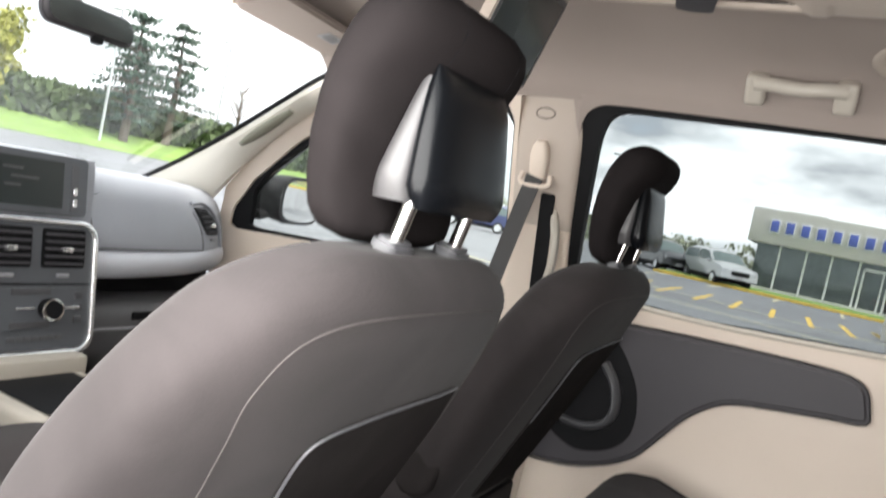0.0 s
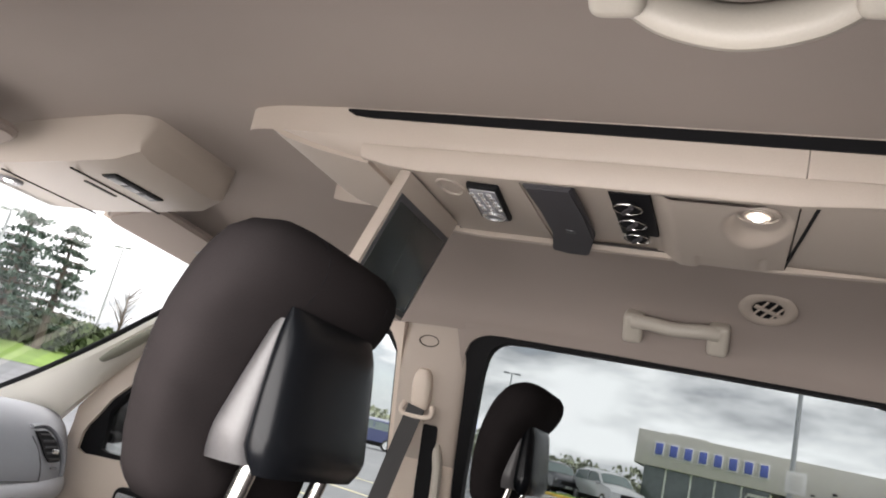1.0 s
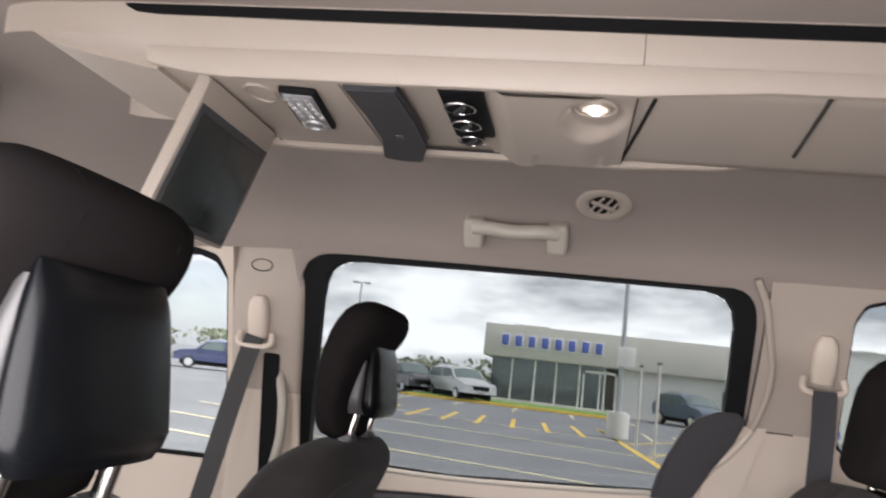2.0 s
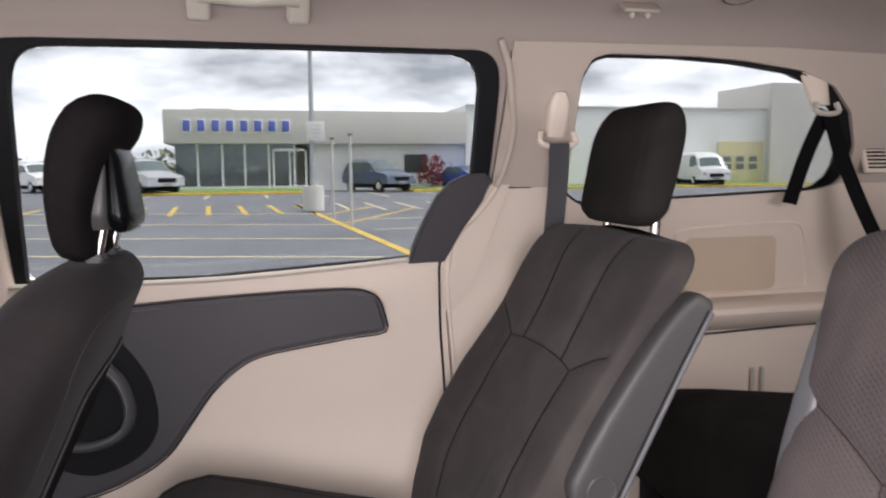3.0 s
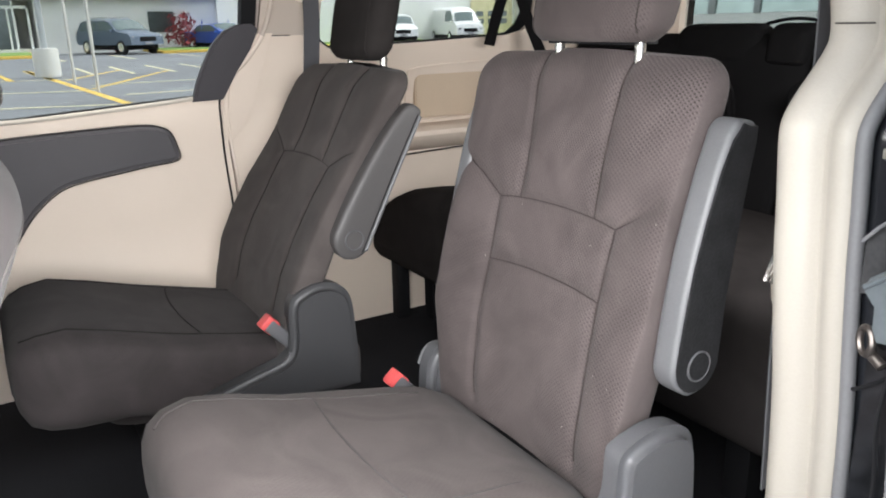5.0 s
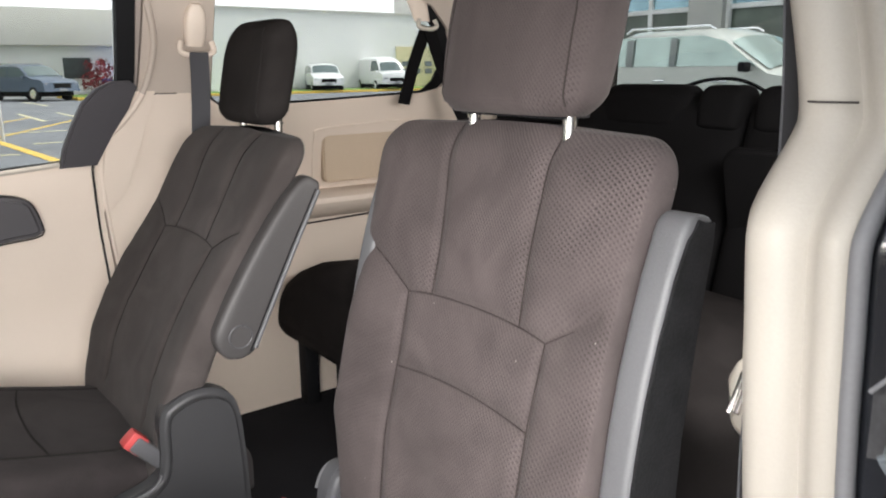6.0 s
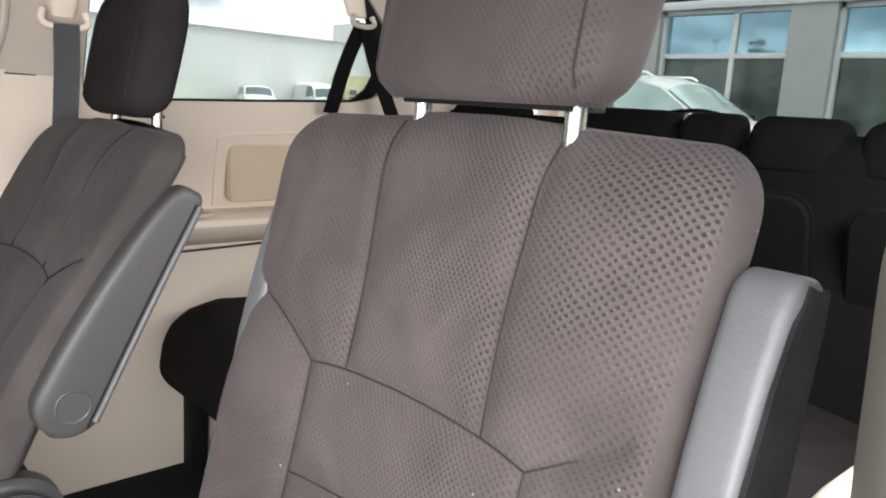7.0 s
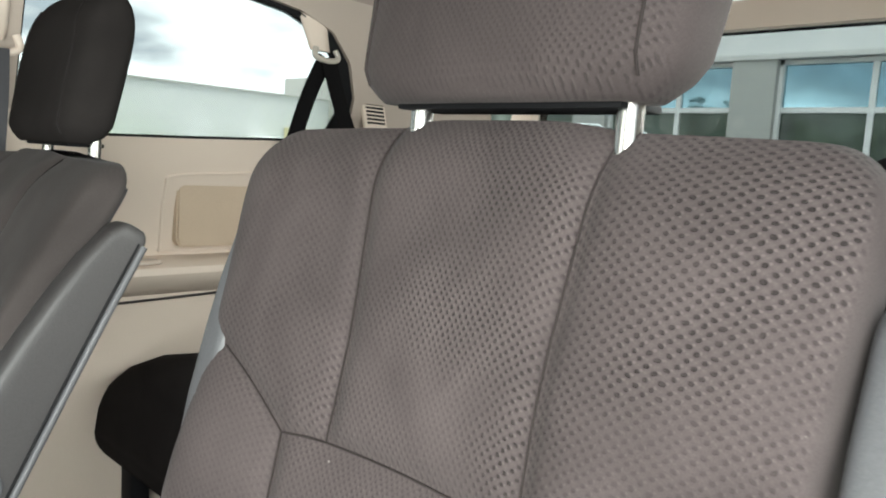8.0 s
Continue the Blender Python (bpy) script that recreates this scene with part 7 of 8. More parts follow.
def dealership():
    b = thing("dealership_building", "low showroom with grey fascia, blue letters and glass front", "building", at=(0, 0, 0))
    part("fascia", span(44.0, 60, -12.0, 5.5, 2.72, 4.62, 0.03), GREY_FASCIA, b, "grey ribbed fascia")
    part("side_wall", span(44.6, 60, -12.0, -2.6, 0.0, 2.72), WHITE_WALL, b, "white wall")
    part("back_wall", span(47.0, 60, -2.6, 5.2, 0.0, 2.72), GREY_FASCIA, b, "grey inner wall")
    part("plinth", span(43.9, 47, -2.6, 5.3, 0.0, 0.30), CONCRETE, b, "pale plinth")
    y = 5.0
    for w in (1.25, 1.35, 1.25, 1.35, 1.45):
        part("shop_window", span(44.5, 44.56, y - w + 0.05, y - 0.05, 0.30, 2.70), SHOP_GLASS, b, "dark shop glass")
        part("mullion", span(44.42, 44.6, y - w - 0.05, y - w + 0.05, 0.30, 2.72), WHITE_WALL, b, "white mullion")
        y -= w
    part("door_frame", span(44.38, 44.5, -2.35, -2.25, 0.30, 2.45), WHITE_WALL, b, "white door frame")
    part("door_frame", span(44.38, 44.5, -0.50, -0.40, 0.30, 2.45), WHITE_WALL, b, "white door frame")
    part("door_frame", span(44.38, 44.5, -1.42, -1.34, 0.30, 2.30), WHITE_WALL, b, "white door frame")
    part("door_frame", span(44.38, 44.5, -2.35, -0.40, 2.30, 2.45), WHITE_WALL, b, "white door frame")
    # letter-sized blue bars in place of the name
    y0, pitch = 4.55, 0.775
    for k in range(8):
        yc = y0 - 0.30 - pitch * k
        part("letter_back", span(43.96, 44.0, yc - 0.27, yc + 0.27, 3.32, 4.10, 0.01), WHITE_WALL, b, "white letter outline")
        part("letter_bar", span(43.90, 43.97, yc - 0.20, yc + 0.20, 3.40, 4.02, 0.02), BLUE_SIGN, b, "blue letter-sized sign block")
    part("roof_unit", span(50, 52, -7.0, -5.8, 4.62, 5.0), GREY_FASCIA, b, "grey roof unit")
    part("roof_unit", span(52, 54, 2.0, 4.4, 4.62, 5.3), CONCRETE, b, "pale roof unit")
    part("window", span(44.55, 44.62, -9.6, -8.2, 1.0, 2.1), SHOP_GLASS, b, "dark window")
    return b


dealership()


def workshop():
    b = thing("workshop_building", "long white workshop with a garage door and grey corner", "building")
    part("wall", span(44.3, 70, -40.0, -12.0, 0.0, 5.05), WHITE_WALL, b, "white block wall")
    part("coping", span(44.2, 44.5, -40, -12.0, 5.0, 5.12), GREY_FASCIA, b, "grey coping")
    part("garage_door", span(44.22, 44.32, -33.0, -29.5, 0.0, 2.9, 0.01), PALE_PAINT, b, "pale garage door")
    for i in range(3):
        for j in range(2):
            part("door_light", span(44.18, 44.24, -29.9 - 1.0 * i - 0.6, -29.9 - 1.0 * i, 1.05 + 0.5 * j, 1.4 + 0.5 * j), SHOP_GLASS, b, "small dark door light")
    part("corner_tower", span(43.8, 50, -40.0, -33.2, 0.0, 6.8), GREY_FASCIA, b, "grey corner block")
    part("roof_vent", span(48, 49.2, -17.5, -16.6, 5.05, 5.5), GREY_FASCIA, b, "grey roof vent")
    return b


workshop()


def rear_building():
    b = thing("showroom_building", "pale showroom behind the van with large reflecting windows", "building")
    y = -14.0
    part("band", span(-22, 16, y - 5, y, 3.55, 6.2), WHITE_WALL, b, "pale upper wall")
    part("ledge", span(-22, 16, y - 0.1, y + 0.06, 3.46, 3.56, 0.01), CONCRETE, b, "pale ledge")
    part("base", span(-22, 16, y - 5, y, 0.0, 0.75), GREY_FASCIA, b, "grey base wall")
    part("interior", span(-22, 16, y - 5, y - 4.0, 0.7, 3.5), SHOP_GLASS, b)
    for k in range(9):
        x1 = 5.79 + 3.62 * 2 - 3.62 * k
        part("pier", span(x1 - 0.84, x1, y - 0.40, y, 0.7, 3.5), PIER, b, "grey clad pier")
        for j in range(9):
            part("clad_joint", span(x1 - 0.842, x1 + 0.002, y - 0.1, y + 0.003, 0.98 + 0.28 * j, 0.988 + 0.28 * j), GREY_FASCIA, b)
        x0, xe = x1 - 0.84, x1 - 3.62
        part("window_pane", span(xe + 0.04, x0 - 0.04, y - 0.28, y - 0.25, 2.55, 3.46), SKY_TONED_PANE, b, "glass with sky reflection in its teal")
        part("window_pane", span(xe + 0.04, x0 - 0.04, y - 0.28, y - 0.25, 0.75, 2.55), TREE_TONED_PANE, b, "glass with dark reflected trees in its colour")
        part("window_bar", span(xe, x0, y - 0.30, y - 0.20, 2.50, 2.60), WHITE_WALL, b, "white glazing bar")
        part("window_bar", span(x0 - 1.66, x0 - 1.56, y - 0.305, y - 0.194, 0.76, 3.45), WHITE_WALL, b, "white glazing bar")
        part("window_bar", span(xe, x0, y - 0.30, y - 0.15, 3.38, 3.46), WHITE_WALL, b, "white frame")
        for xx in (x0 - 0.07, xe):
            part("window_bar", span(xx, xx + 0.07, y - 0.30, y - 0.15, 0.75, 3.46), WHITE_WALL, b, "white frame")
    return b


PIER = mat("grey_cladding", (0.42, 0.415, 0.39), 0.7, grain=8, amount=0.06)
# Teal base adds reflected sky to what the pane itself mirrors.
SKY_TONED_PANE = mat("sky_toned_glass", (0.30, 0.46, 0.52), 0.03, metal=0.75, grain=1.5, amount=0.3, blotch=0.5)
# Mottled dark green paints in the trees reflected by the lower panes.
TREE_TONED_PANE = mat("tree_toned_glass", (0.085, 0.105, 0.085), 0.05, grain=2.2, amount=0.7, blotch=0.9, spec=0.35)
rear_building()


def car(name, label, at, turn, paint, kind="suv", scale=1.0):
    """A parked car: length along x, nose at +x."""
    c = thing(name, label, "car", "parked cars")
    glazing = PALE_GLASS if kind == "crossover" else CAR_GLASS
    c.matrix_world = Matrix.Translation((at[0], at[1], ground_z(at[0], at[1]))) @ pose(0, 0, 0, 0, 0, turn) @ Matrix.Scale(scale, 4)
    if kind == "van":
        side_line = [(-2.7, 0.45), (-2.72, 1.0), (-2.66, 2.0), (-2.5, 2.15), (1.2, 2.15), (1.75, 1.85), (2.15, 1.25), (2.65, 1.10), (2.75, 0.80), (2.72, 0.45)]
        cabin = [(0.55, 1.95), (1.35, 1.95), (1.95, 1.30), (0.55, 1.30)]
    elif kind == "sedan":
        side_line = [(-2.2, 0.40), (-2.25, 0.75), (-2.15, 0.98), (-1.5, 1.02), (-0.95, 1.40), (0.35, 1.42), (1.15, 1.0), (2.05, 0.86), (2.25, 0.62), (2.22, 0.38)]
        cabin = [(-1.35, 1.03), (-0.90, 1.34), (0.32, 1.36), (0.98, 1.02)]
    elif kind == "crossover":
        side_line = [(-2.00, 0.45), (-2.06, 0.95), (-1.98, 1.28), (-1.72, 1.74), (-1.42, 1.86), (0.00, 1.86), (0.42, 1.76), (1.12, 1.30), (1.80, 1.20), (2.02, 1.02), (2.06, 0.45)]
        cabin = [(-1.90, 1.36), (-1.62, 1.72), (-1.40, 1.79), (0.05, 1.79), (0.40, 1.70), (0.92, 1.36)]
    else:
        side_line = [(-2.30, 0.45), (-2.36, 0.90), (-2.25, 1.15), (-1.95, 1.66), (-1.6, 1.74), (0.15, 1.74), (0.55, 1.66), (1.15, 1.16), (2.05, 1.04), (2.30, 0.85), (2.34, 0.45)]
        cabin = [(-1.98, 1.18), (-1.72, 1.60), (0.15, 1.64), (0.45, 1.58), (0.92, 1.18)]
    rings = []
    for v in np.linspace(-1, 1, 11):
        k = 1 - 0.10 * abs(v) ** 3
        ring = []
        for x, z in side_line:
            tuck = 0.12 * max(0, z - 0.95)
            yy = v * (0.92 - tuck)
            ring.append((x * (1 - 0.03 * v * v), yy, 0.40 + (z - 0.40) * (k if z > 1.0 else 1)))
        rings.append(ring)
    part("body", loft(rings), paint, c, sharp=35)
    for s in (-1, 1):
        o = [(x, z) for x, z in cabin]
        bm = prism(o, 0.02, 0.004, 2)
        zs = [z for x, z in cabin]
        bm.transform(Matrix(((1, 0, 0, 0), (0, 0, s, 0), (0, 1, 0, 0), (0, 0, 0, 1))))
        for v in bm.verts:
            v.co.y += s * (0.915 - 0.12 * max(0, v.co.z - 0.95))
            v.co.z -= 0.05
        part("side_window", bm, glazing, c, "side glass")
        if kind == "crossover":
            for px, pw in ((-0.42, 0.11), (-1.22, 0.13)):
                part("pillar", box(pw, 0.03, 0.40, pose(px, s * 0.868, 1.51, s * 6, 0, 0), 0.005), PILLAR_GREY, c, "grey window pillar")
            for px in (-0.62, 0.42):
                part("door_handle", tube([(px - 0.10, s * 0.925, 1.10), (px - 0.06, s * 0.950, 1.105), (px + 0.06, s * 0.950, 1.105), (px + 0.10, s * 0.925, 1.10)], 0.018, 8), SILVER, c, "silver door handle")
        else:
            part("pillar", box(0.06, 0.03, 0.5, pose(-0.45, s * 0.885, 1.36, s * 6, 0, 0), 0.005), paint, c)
    base_x = max(x for x, z in cabin)
    # windscreen: lies just proud of the sloping front of the cabin
    high, foot = (side_line[-5], side_line[-4]) if kind != "van" else (side_line[5], side_line[6])
    run = Vector((foot[0] - high[0], foot[1] - high[1]))
    out = Vector((-run.y, run.x)).normalized() * 0.014
    rings = []
    for f in (0.06, 0.5, 0.94):
        p = Vector(high) + run * f + out
        ring = []
        for v in np.linspace(-0.90, 0.90, 9):
            k = 1 - 0.10 * abs(v) ** 3
            ring.append((p.x * (1 - 0.03 * v * v), v * (0.92 - 0.12 * max(0, p.y - 0.95)), 0.40 + (p.y - 0.40) * k))
        rings.append(ring)
    part("windscreen", loft(rings, closed=False), glazing, c, "curved windscreen")
    if kind != "sedan":
        part("rear_window", box(0.03, 1.25, 0.36, pose(side_line[2][0] + 0.12, 0, 1.42, 0, 28, 0), 0.01), CAR_GLASS, c, "dark rear glass")
        if kind != "van":
            top = max(z for x, z in side_line)
            for s in (-1, 1):
                part("roof_rail", tube([(-1.5, s * 0.62, top - 0.04), (-1.4, s * 0.62, top + 0.02), (0.0, s * 0.62, top + 0.02), (0.1, s * 0.62, top - 0.04)], 0.02, 8), SILVER, c, "silver roof rail")
    for x in (-1.42, 1.42):
        for s in (-1, 1):
            w = part("wheel", disc(0.35, 0.22, pose(x, s * 0.83, 0.35, 90, 0, 0), 28, 0.03), TYRE, c, "black tyre")
            part("rim", disc(0.22, 0.02, pose(x, s * 0.945, 0.35, 90, 0, 0), 20, 0.005), SILVER, w, "silver rim")
    for s in (-1, 1):
        part("headlight", box(0.08, 0.34, 0.13, pose(side_line[-2][0] - 0.08, s * 0.66, 0.80), 0.03), PALE_PLASTIC, c, "clear headlight")
        part("tail_light", box(0.05, 0.16, 0.28, pose(side_line[1][0] + 0.03, s * 0.76, 0.98), 0.02), RED, c, "red tail light")
        part("door_mirror", box(0.10, 0.18, 0.13, pose(base_x - 0.1, s * 1.0, min(zs) - 0.06), 0.03), BLACK if kind == "crossover" else paint, c)
    part("grille", box(0.05, 0.9, 0.22, pose(side_line[-2][0] + 0.0, 0, 0.72), 0.02), BLACK, c, "black grille")
    part("plate", box(0.02, 0.40, 0.12, pose(side_line[-1][0] + 0.02, 0, 0.52), 0.003), PALE_PLASTIC, c, "blank number plate")
    part("sill", span(-1.9, 1.9, -0.86, 0.86, 0.22, 0.46, 0.05), BLACK, c, "black sill")
    return c


# Greenish glass whose base is paled to include the sky it reflects.
PALE_GLASS = mat("pale_green_car_glass", (0.34, 0.42, 0.39), 0.07, metal=0.5, grain=2, amount=0.2)
PILLAR_GREY = mat("grey_window_pillar", (0.20, 0.22, 0.21), 0.4, amount=0.05)


def paint(name, colour, metal=0.3):
    return mat(name, colour, 0.28, metal=metal, grain=300, amount=0.04, blotch=1.0, coat=0.7)


P_PEARL = paint("pearl_paint", (0.46, 0.47, 0.43), 0.0)
P_WHITE, P_BLACK, P_SILVER = paint("white_paint", (0.74, 0.74, 0.73), 0.0), paint("black_paint", (0.018, 0.019, 0.022)), paint("silver_paint", (0.42, 0.43, 0.44))
P_BLUE, P_SLATE, P_RED, P_NAVY = paint("blue_paint", (0.03, 0.09, 0.42)), paint("slate_paint", (0.10, 0.13, 0.18)), paint("red_paint", (0.32, 0.03, 0.03)), paint("navy_paint", (0.035, 0.045, 0.12))
car("suv", "dark slate suv parked nose-out before the white wall", (41.0, -6.0), 205, P_SLATE)
car("sedan", "blue saloon parked at the grass edge", (42.5, -11.6), 200, P_BLUE, "sedan")
car("suv", "black suv parked in the lot before the showroom", (43.0, 9.6), 215, P_BLACK)
car("minivan", "silver minivan parked in the lot before the showroom", (40.5, 6.2), 215, P_SILVER, "suv", 1.05)
car("suv", "white suv parked in the far row of cars", (48.0, 13.0), 215, P_WHITE)
car("suv", "white suv parked beside the workshop", (50 - 8, -22.5), 160, P_WHITE)
car("cargo_van", "white cargo van parked beside the workshop", (42.5, -27.0), 170, P_WHITE, "van")
car("crossover", "pearl grey crossover parked behind the van before the showroom", (5.55, -9.8), 180, P_PEARL, "crossover")
car("pickup", "dark navy suv parked far across the lot", (40.5, 20.5), 115, P_NAVY)
car("suv", "red suv parked far across the lot", (33.0, 24.5), 240, P_RED)


def kerb(points, label):
    k = thing("kerb_island", label, "grass verge", kind="structure")
    x0, x1, y0, y1 = points
    part("kerb", span(x0, x1, y0, y1, -0.02, 0.13, 0.03), YELLOW_PAINT, k, "yellow painted kerb")
    part("grass", span(x0 + 0.2, x1, y0 + 0.2, y1 - 0.2, 0.0, 0.16, 0.02), GRASS, k, "green grass")


kerb((39.0, 44.0, -11.0, -7.6), "grass strip with a yellow kerb before the white wall")
kerb((38.5, 43.9, -2.2, 9.0), "grass strip with a yellow kerb before the showroom")
kerb((40.0, 44.2, -34.0, -14.5), "grass strip with a pale kerb before the workshop")


def shrub(x, y, z, r, h, leaf, label, seed):
    rnd = random.Random(seed)
    s = thing("shrub", label, "shrub", at=(x, y, z))
    bm = bmesh.new()
    for _ in range(260):
        a, b = rnd.uniform(0, 2 * math.pi), rnd.random() ** 0.5
        hh = rnd.uniform(0.1, 1) * h
        rr = r * b * math.sqrt(max(0.05, 1 - (hh / h - 0.45) ** 2 * 2))
        leaf_card(bm, Vector((rr * math.cos(a), rr * math.sin(a), hh)), 0.16, rnd)
    part("foliage", bm, leaf, s)
    part("stem", tube([(0, 0, 0), (0, 0, h * 0.6)], 0.04, 6), BARK, s)


def leaf_card(bm, p, size, rnd, stretch=1.6):
    m = Euler((rnd.uniform(0, 6.3), rnd.uniform(0, 6.3), rnd.uniform(0, 6.3))).to_matrix()
    k = size * rnd.uniform(0.6, 1.3)
    vs = [bm.verts.new(p + m @ Vector(q)) for q in ((-k * stretch / 2, 0, 0), (0, -k / 2, 0.15 * k), (k * stretch / 2, 0, 0), (0, k / 2, 0.15 * k))]
    bm.faces.new(vs)


RED_LEAF = mat("red_leaf", (0.20, 0.03, 0.035), 0.9, grain=5, amount=0.3)
shrub(43.2, -9.6, 0.1, 0.9, 1.9, RED_LEAF, "dark red rounded shrub before the white wall", 3)


# ---- outside: beyond the windscreen ----
def pine(x, y, h, seed):
    rnd = random.Random(seed)
    z = bank_z(x, y)
    t = thing("pine_tree", "tall dark conifer with ragged layered boughs", "tree", "conifers", at=(x, y, z))
    part("trunk", tube([(0, 0, 0), (0.1, 0, h * 0.5), (0.0, 0.1, h)], [0.28, 0.18, 0.03], 8), BARK, t)
    bm, wood = bmesh.new(), bmesh.new()
    tiers = 10
    for k in range(tiers):
        f = 0.20 + 0.79 * k / (tiers - 1)
        for j in range(7):
            a = k * 1.3 + j * 0.90 + rnd.uniform(-0.3, 0.3)
            L = h * (0.27 * (1 - f) ** 0.5 + 0.07) * rnd.uniform(0.45, 1.25)
            p0 = Vector((0, 0, h * f + rnd.uniform(-0.12, 0.12)))
            p1 = p0 + Vector((L * math.cos(a), L * math.sin(a), -0.10 * L + rnd.uniform(-0.05, 0.20)))
            join(wood, tube([p0, p0.lerp(p1, 0.5) + Vector((0, 0, 0.08 * L)), p1], [0.05, 0.03, 0.01], 5))
            for i in range(20):
                q = 0.12 + 0.92 * rnd.random() ** 0.8
                p = p0.lerp(p1, q) + Vector((rnd.gauss(0, 0.14), rnd.gauss(0, 0.14), rnd.gauss(0.0, 0.055) - 0.10 * q * rnd.random()))
                leaf_card(bm, p, 0.17, rnd, 2.4)
    part("limbs", wood, BARK, t)
    part("foliage", bm, NEEDLES, t)


NEEDLES = mat("blue_green_needles", (0.050, 0.082, 0.060), 0.8, grain=3, amount=0.35, blotch=0.8)
pine(33.5, 40.0, 7.6, 5)
pine(29.5, 39.0, 7.4, 6)
pine(31.5, 41.5, 6.0, 8)


def bare_tree(x, y, h, leaf, amount, seed, label):
    rnd = random.Random(seed)
    t = thing("tree", label, "tree", at=(x, y, bank_z(x, y)))
    wood, bm = bmesh.new(), bmesh.new()
    join(wood, tube([(0, 0, 0), (0.05, 0, h * 0.4), (0, 0.05, h * 0.75)], [0.14, 0.10, 0.04], 7))
    for k in range(26):
        a = k * 2.4
        f = rnd.uniform(0.25, 0.75)
        p0 = Vector((0, 0, h * f))
        L = h * rnd.uniform(0.18, 0.42)
        p1 = p0 + Vector((L * 0.6 * math.cos(a), L * 0.6 * math.sin(a), L * 0.75))
        join(wood, tube([p0, p0.lerp(p1, 0.5) + Vector((rnd.gauss(0, 0.1), rnd.gauss(0, 0.1), 0)), p1], [0.04, 0.025, 0.008], 5))
        for i in range(amount):
            leaf_card(bm, p0.lerp(p1, rnd.uniform(0.3, 1.1)) + Vector((rnd.gauss(0, 0.35), rnd.gauss(0, 0.35), rnd.gauss(0, 0.35))), 0.28, rnd)
    part("limbs", wood, BARK, t)
    if amount:
        part("foliage", bm, leaf, t)
    else:
        bm.free()


bare_tree(41.5, 42.0, 6.0, HEDGE_LEAF, 0, 21, "bare leafless tree beside a lamp post")
for k, (x, y) in enumerate(((22.0, 41.0), (24.5, 44.0), (20.0, 45.0), (26.0, 47.0))):
    bare_tree(x, y, 4.4 + 0.3 * k, SPRING_LEAF, 26, 30 + k, "yellow-green tree in early leaf on the grass bank")


def hedge():
    rnd = random.Random(12)
    h = thing("hedge", "clipped dark green hedge along the grass bank", "hedge", kind="stuff")
    bm = bmesh.new()
    for _ in range(5200):
        f = rnd.random()
        x, y = 24 + 24 * f + rnd.gauss(0, 0.5), 43.5 - 6 * f + rnd.gauss(0, 0.5)
        leaf_card(bm, Vector((x, y, bank_z(x, y) + rnd.random() ** 0.8 * 2.0)), 0.42, rnd)
    part("foliage", bm, HEDGE_LEAF, h)


hedge()


def verge():
    bm = bmesh.new()
    xs, ys = np.linspace(-60, 46, 27), np.linspace(0, 60, 13)
    vs = []
    for x in xs:
        y0 = 40.0 - 0.26 * (x - 10)
        vs.append([bm.verts.new((x, y0 + d, bank_z(x, y0 + d + 0.001))) for d in ys])
    for a, b in zip(vs, vs[1:]):
        for i in range(len(ys) - 1):
            bm.faces.new((a[i], b[i], b[i + 1], a[i + 1]))
    tagged(part("grass_verge", bm, GRASS), "bright green grass bank past the car park", "grass", kind="structure")


verge()
lamp_post(38.0, 40.5, 7.6, "tall grey lamp post beyond the windscreen", False)
lamp_post(27.2, 38.0, 7.4, "tall grey lamp post beyond the windscreen", False)
lamp_post(60.0, 18.0, 8.0, "tall grey lamp post far across the lot", True)
lamp_post(66.0, 24.0, 8.0, "tall grey lamp post far across the lot", True)


def hydrant(x, y):
    h = thing("fire_hydrant", "small red fire hydrant on the grass edge", "hydrant", at=(x, y, ground_z(x, y)))
    part("barrel", disc(0.16, 0.75, pose(0, 0, 0.37), 16, 0.03), RED, h)
    part("cap", disc(0.20, 0.14, pose(0, 0, 0.78), 16, 0.05), RED, h)
    part("outlet", disc(0.09, 0.5, pose(0, 0, 0.55, 90, 0, 0), 12), RED, h)


hydrant(30.5, 33.5)


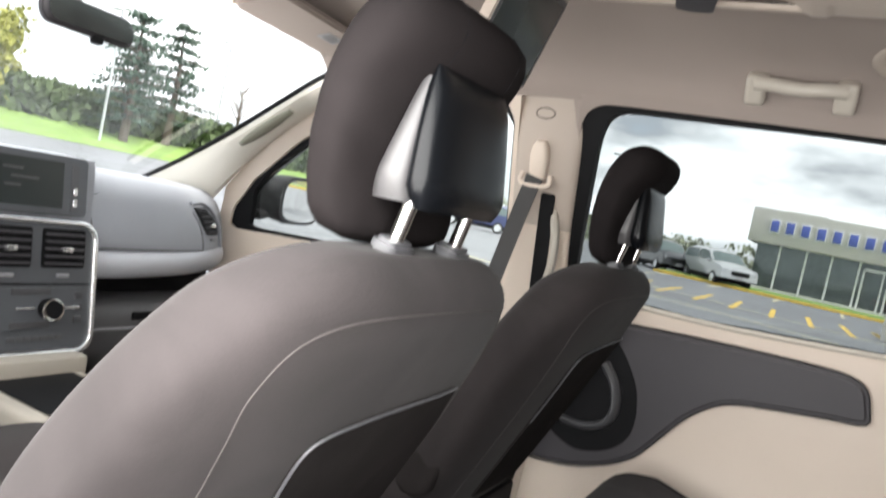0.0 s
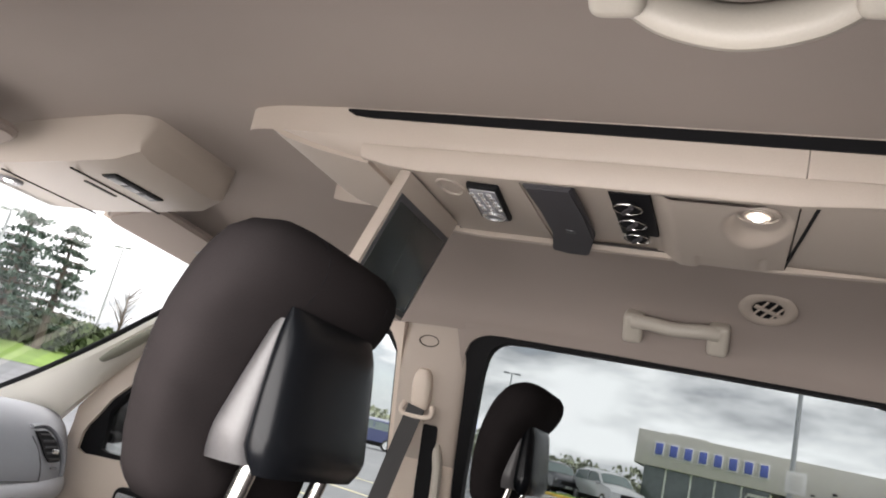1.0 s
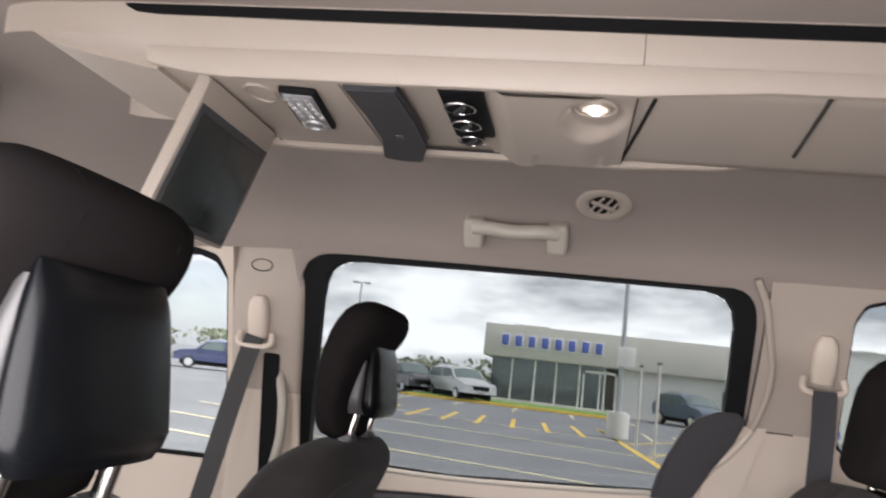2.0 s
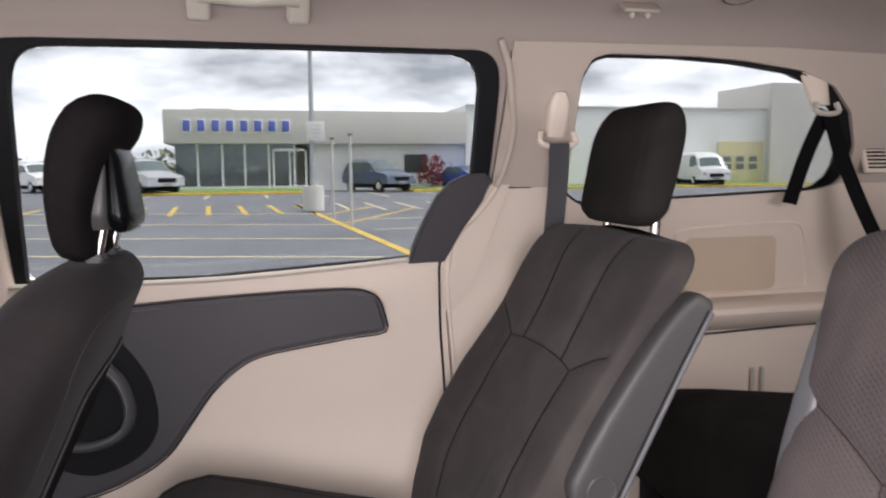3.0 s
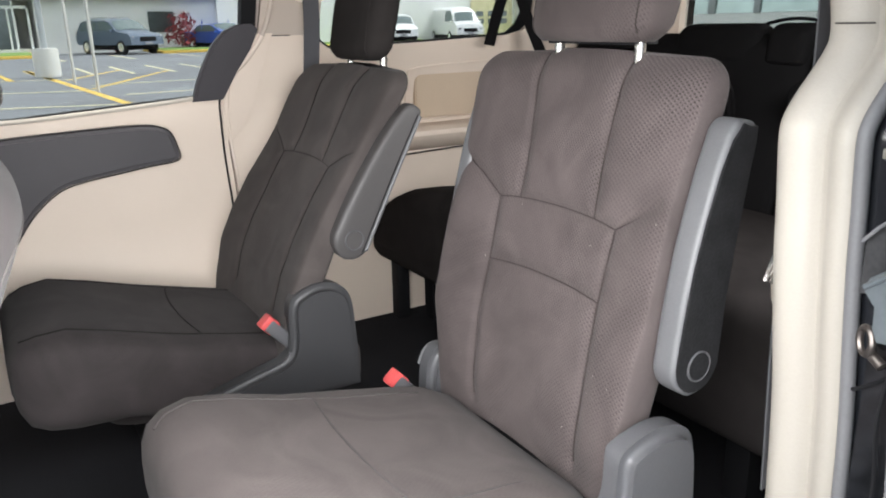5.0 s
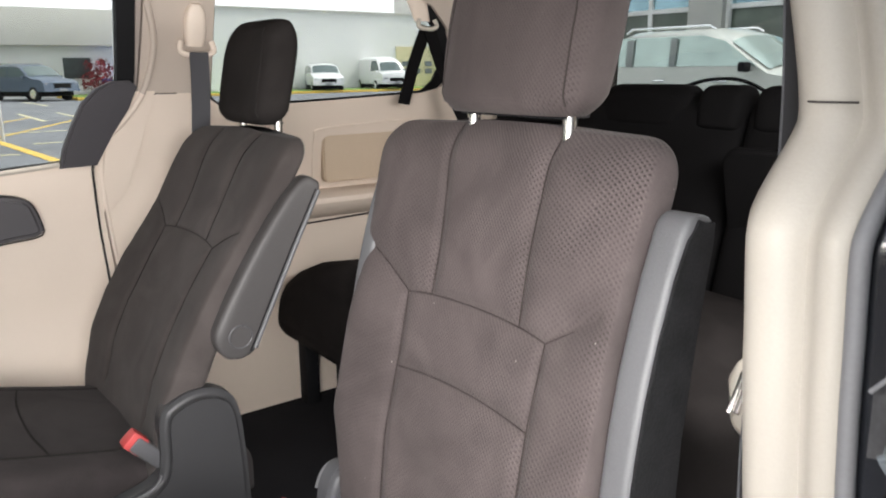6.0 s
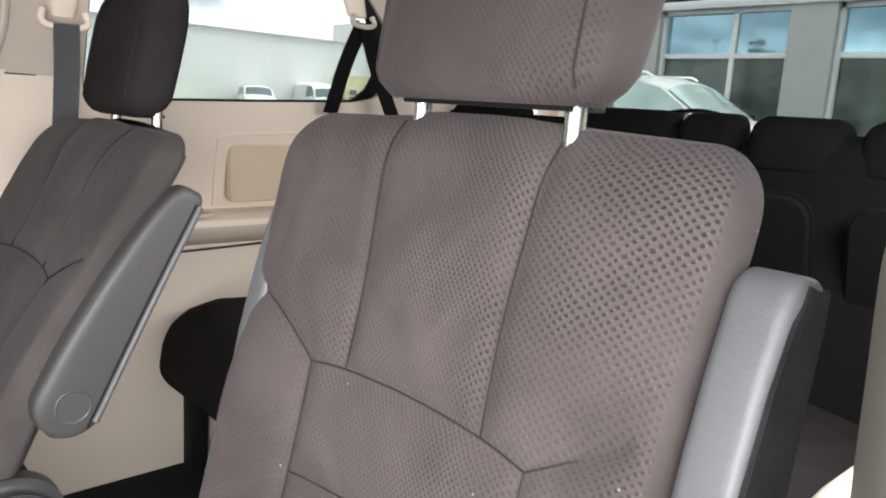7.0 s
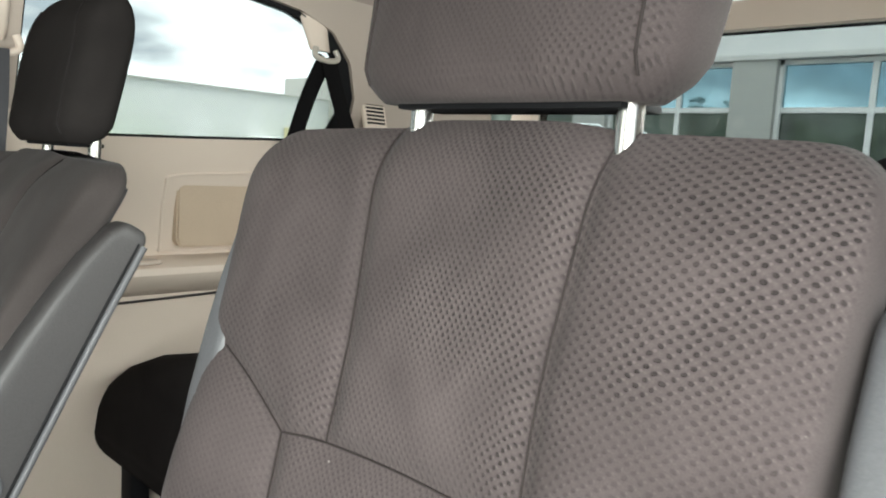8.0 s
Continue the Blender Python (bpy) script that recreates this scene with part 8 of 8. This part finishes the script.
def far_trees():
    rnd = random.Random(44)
    t = thing("far_trees", "far tree line behind the parked cars, haze in its leaf colour", "trees", kind="stuff")
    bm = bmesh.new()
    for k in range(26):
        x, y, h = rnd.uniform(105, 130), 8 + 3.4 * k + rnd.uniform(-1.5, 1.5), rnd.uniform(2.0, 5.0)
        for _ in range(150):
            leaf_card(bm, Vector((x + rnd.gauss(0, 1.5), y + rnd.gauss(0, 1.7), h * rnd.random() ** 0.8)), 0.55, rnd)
    part("foliage", bm, HAZE_LEAF, t)


# Leaf green is paled to stand for haze over the distance.
HAZE_LEAF = mat("haze_paled_leaf", (0.20, 0.22, 0.15), 0.9, grain=2, amount=0.3)
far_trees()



# ---- the van's outer shell and wheels, which close it and set it on the ground ----
def van_shell():
    v = thing("van_body", "black painted van body standing on four wheels", "van", kind="structure")
    prof = [(-0.74, 1.60), (-0.66, 1.68), (-0.40, 1.735), (0, 1.75), (0.40, 1.735), (0.66, 1.68), (0.74, 1.60)]
    rings = []
    for y, k in ((-1.47, 0.045), (-1.2, 0.012), (-0.6, 0.0), (0.6, 0.0), (1.3, 0.01), (1.95, 0.085)):
        low = [(x, y, z - k) for x, z in prof]
        rings.append(low + [(x, y, z + 0.012) for x, y, z in low[::-1]])
    part("roof", loft(rings), VAN_BLACK, v, "black painted roof")
    part("underbody", span(-0.84, 0.84, -1.45, 2.95, 0.16, 0.235, 0.02), BLACK, v, "dark underbody")
    part("bonnet", loft([[(-0.84, y, 0.30), (0.84, y, 0.30), (0.82, y, z), (0.5, y, z + 0.04), (-0.5, y, z + 0.04), (-0.82, y, z)] for y, z in ((2.99, 0.96), (3.4, 0.92), (3.7, 0.84), (3.82, 0.66))]), VAN_BLACK, v, "black painted bonnet")
    for x in (-0.78, 0.78):
        for y in (-0.75, 2.65):
            w = part("wheel", disc(0.34, 0.20, pose(x, y, 0.34, 0, 90, 0), 32, 0.03), TYRE, v, "black tyre")
            part("rim", disc(0.21, 0.012, pose(x + math.copysign(0.099, x), y, 0.34, 0, 90, 0), 24, 0.004), SILVER, w, "silver rim")


van_shell()
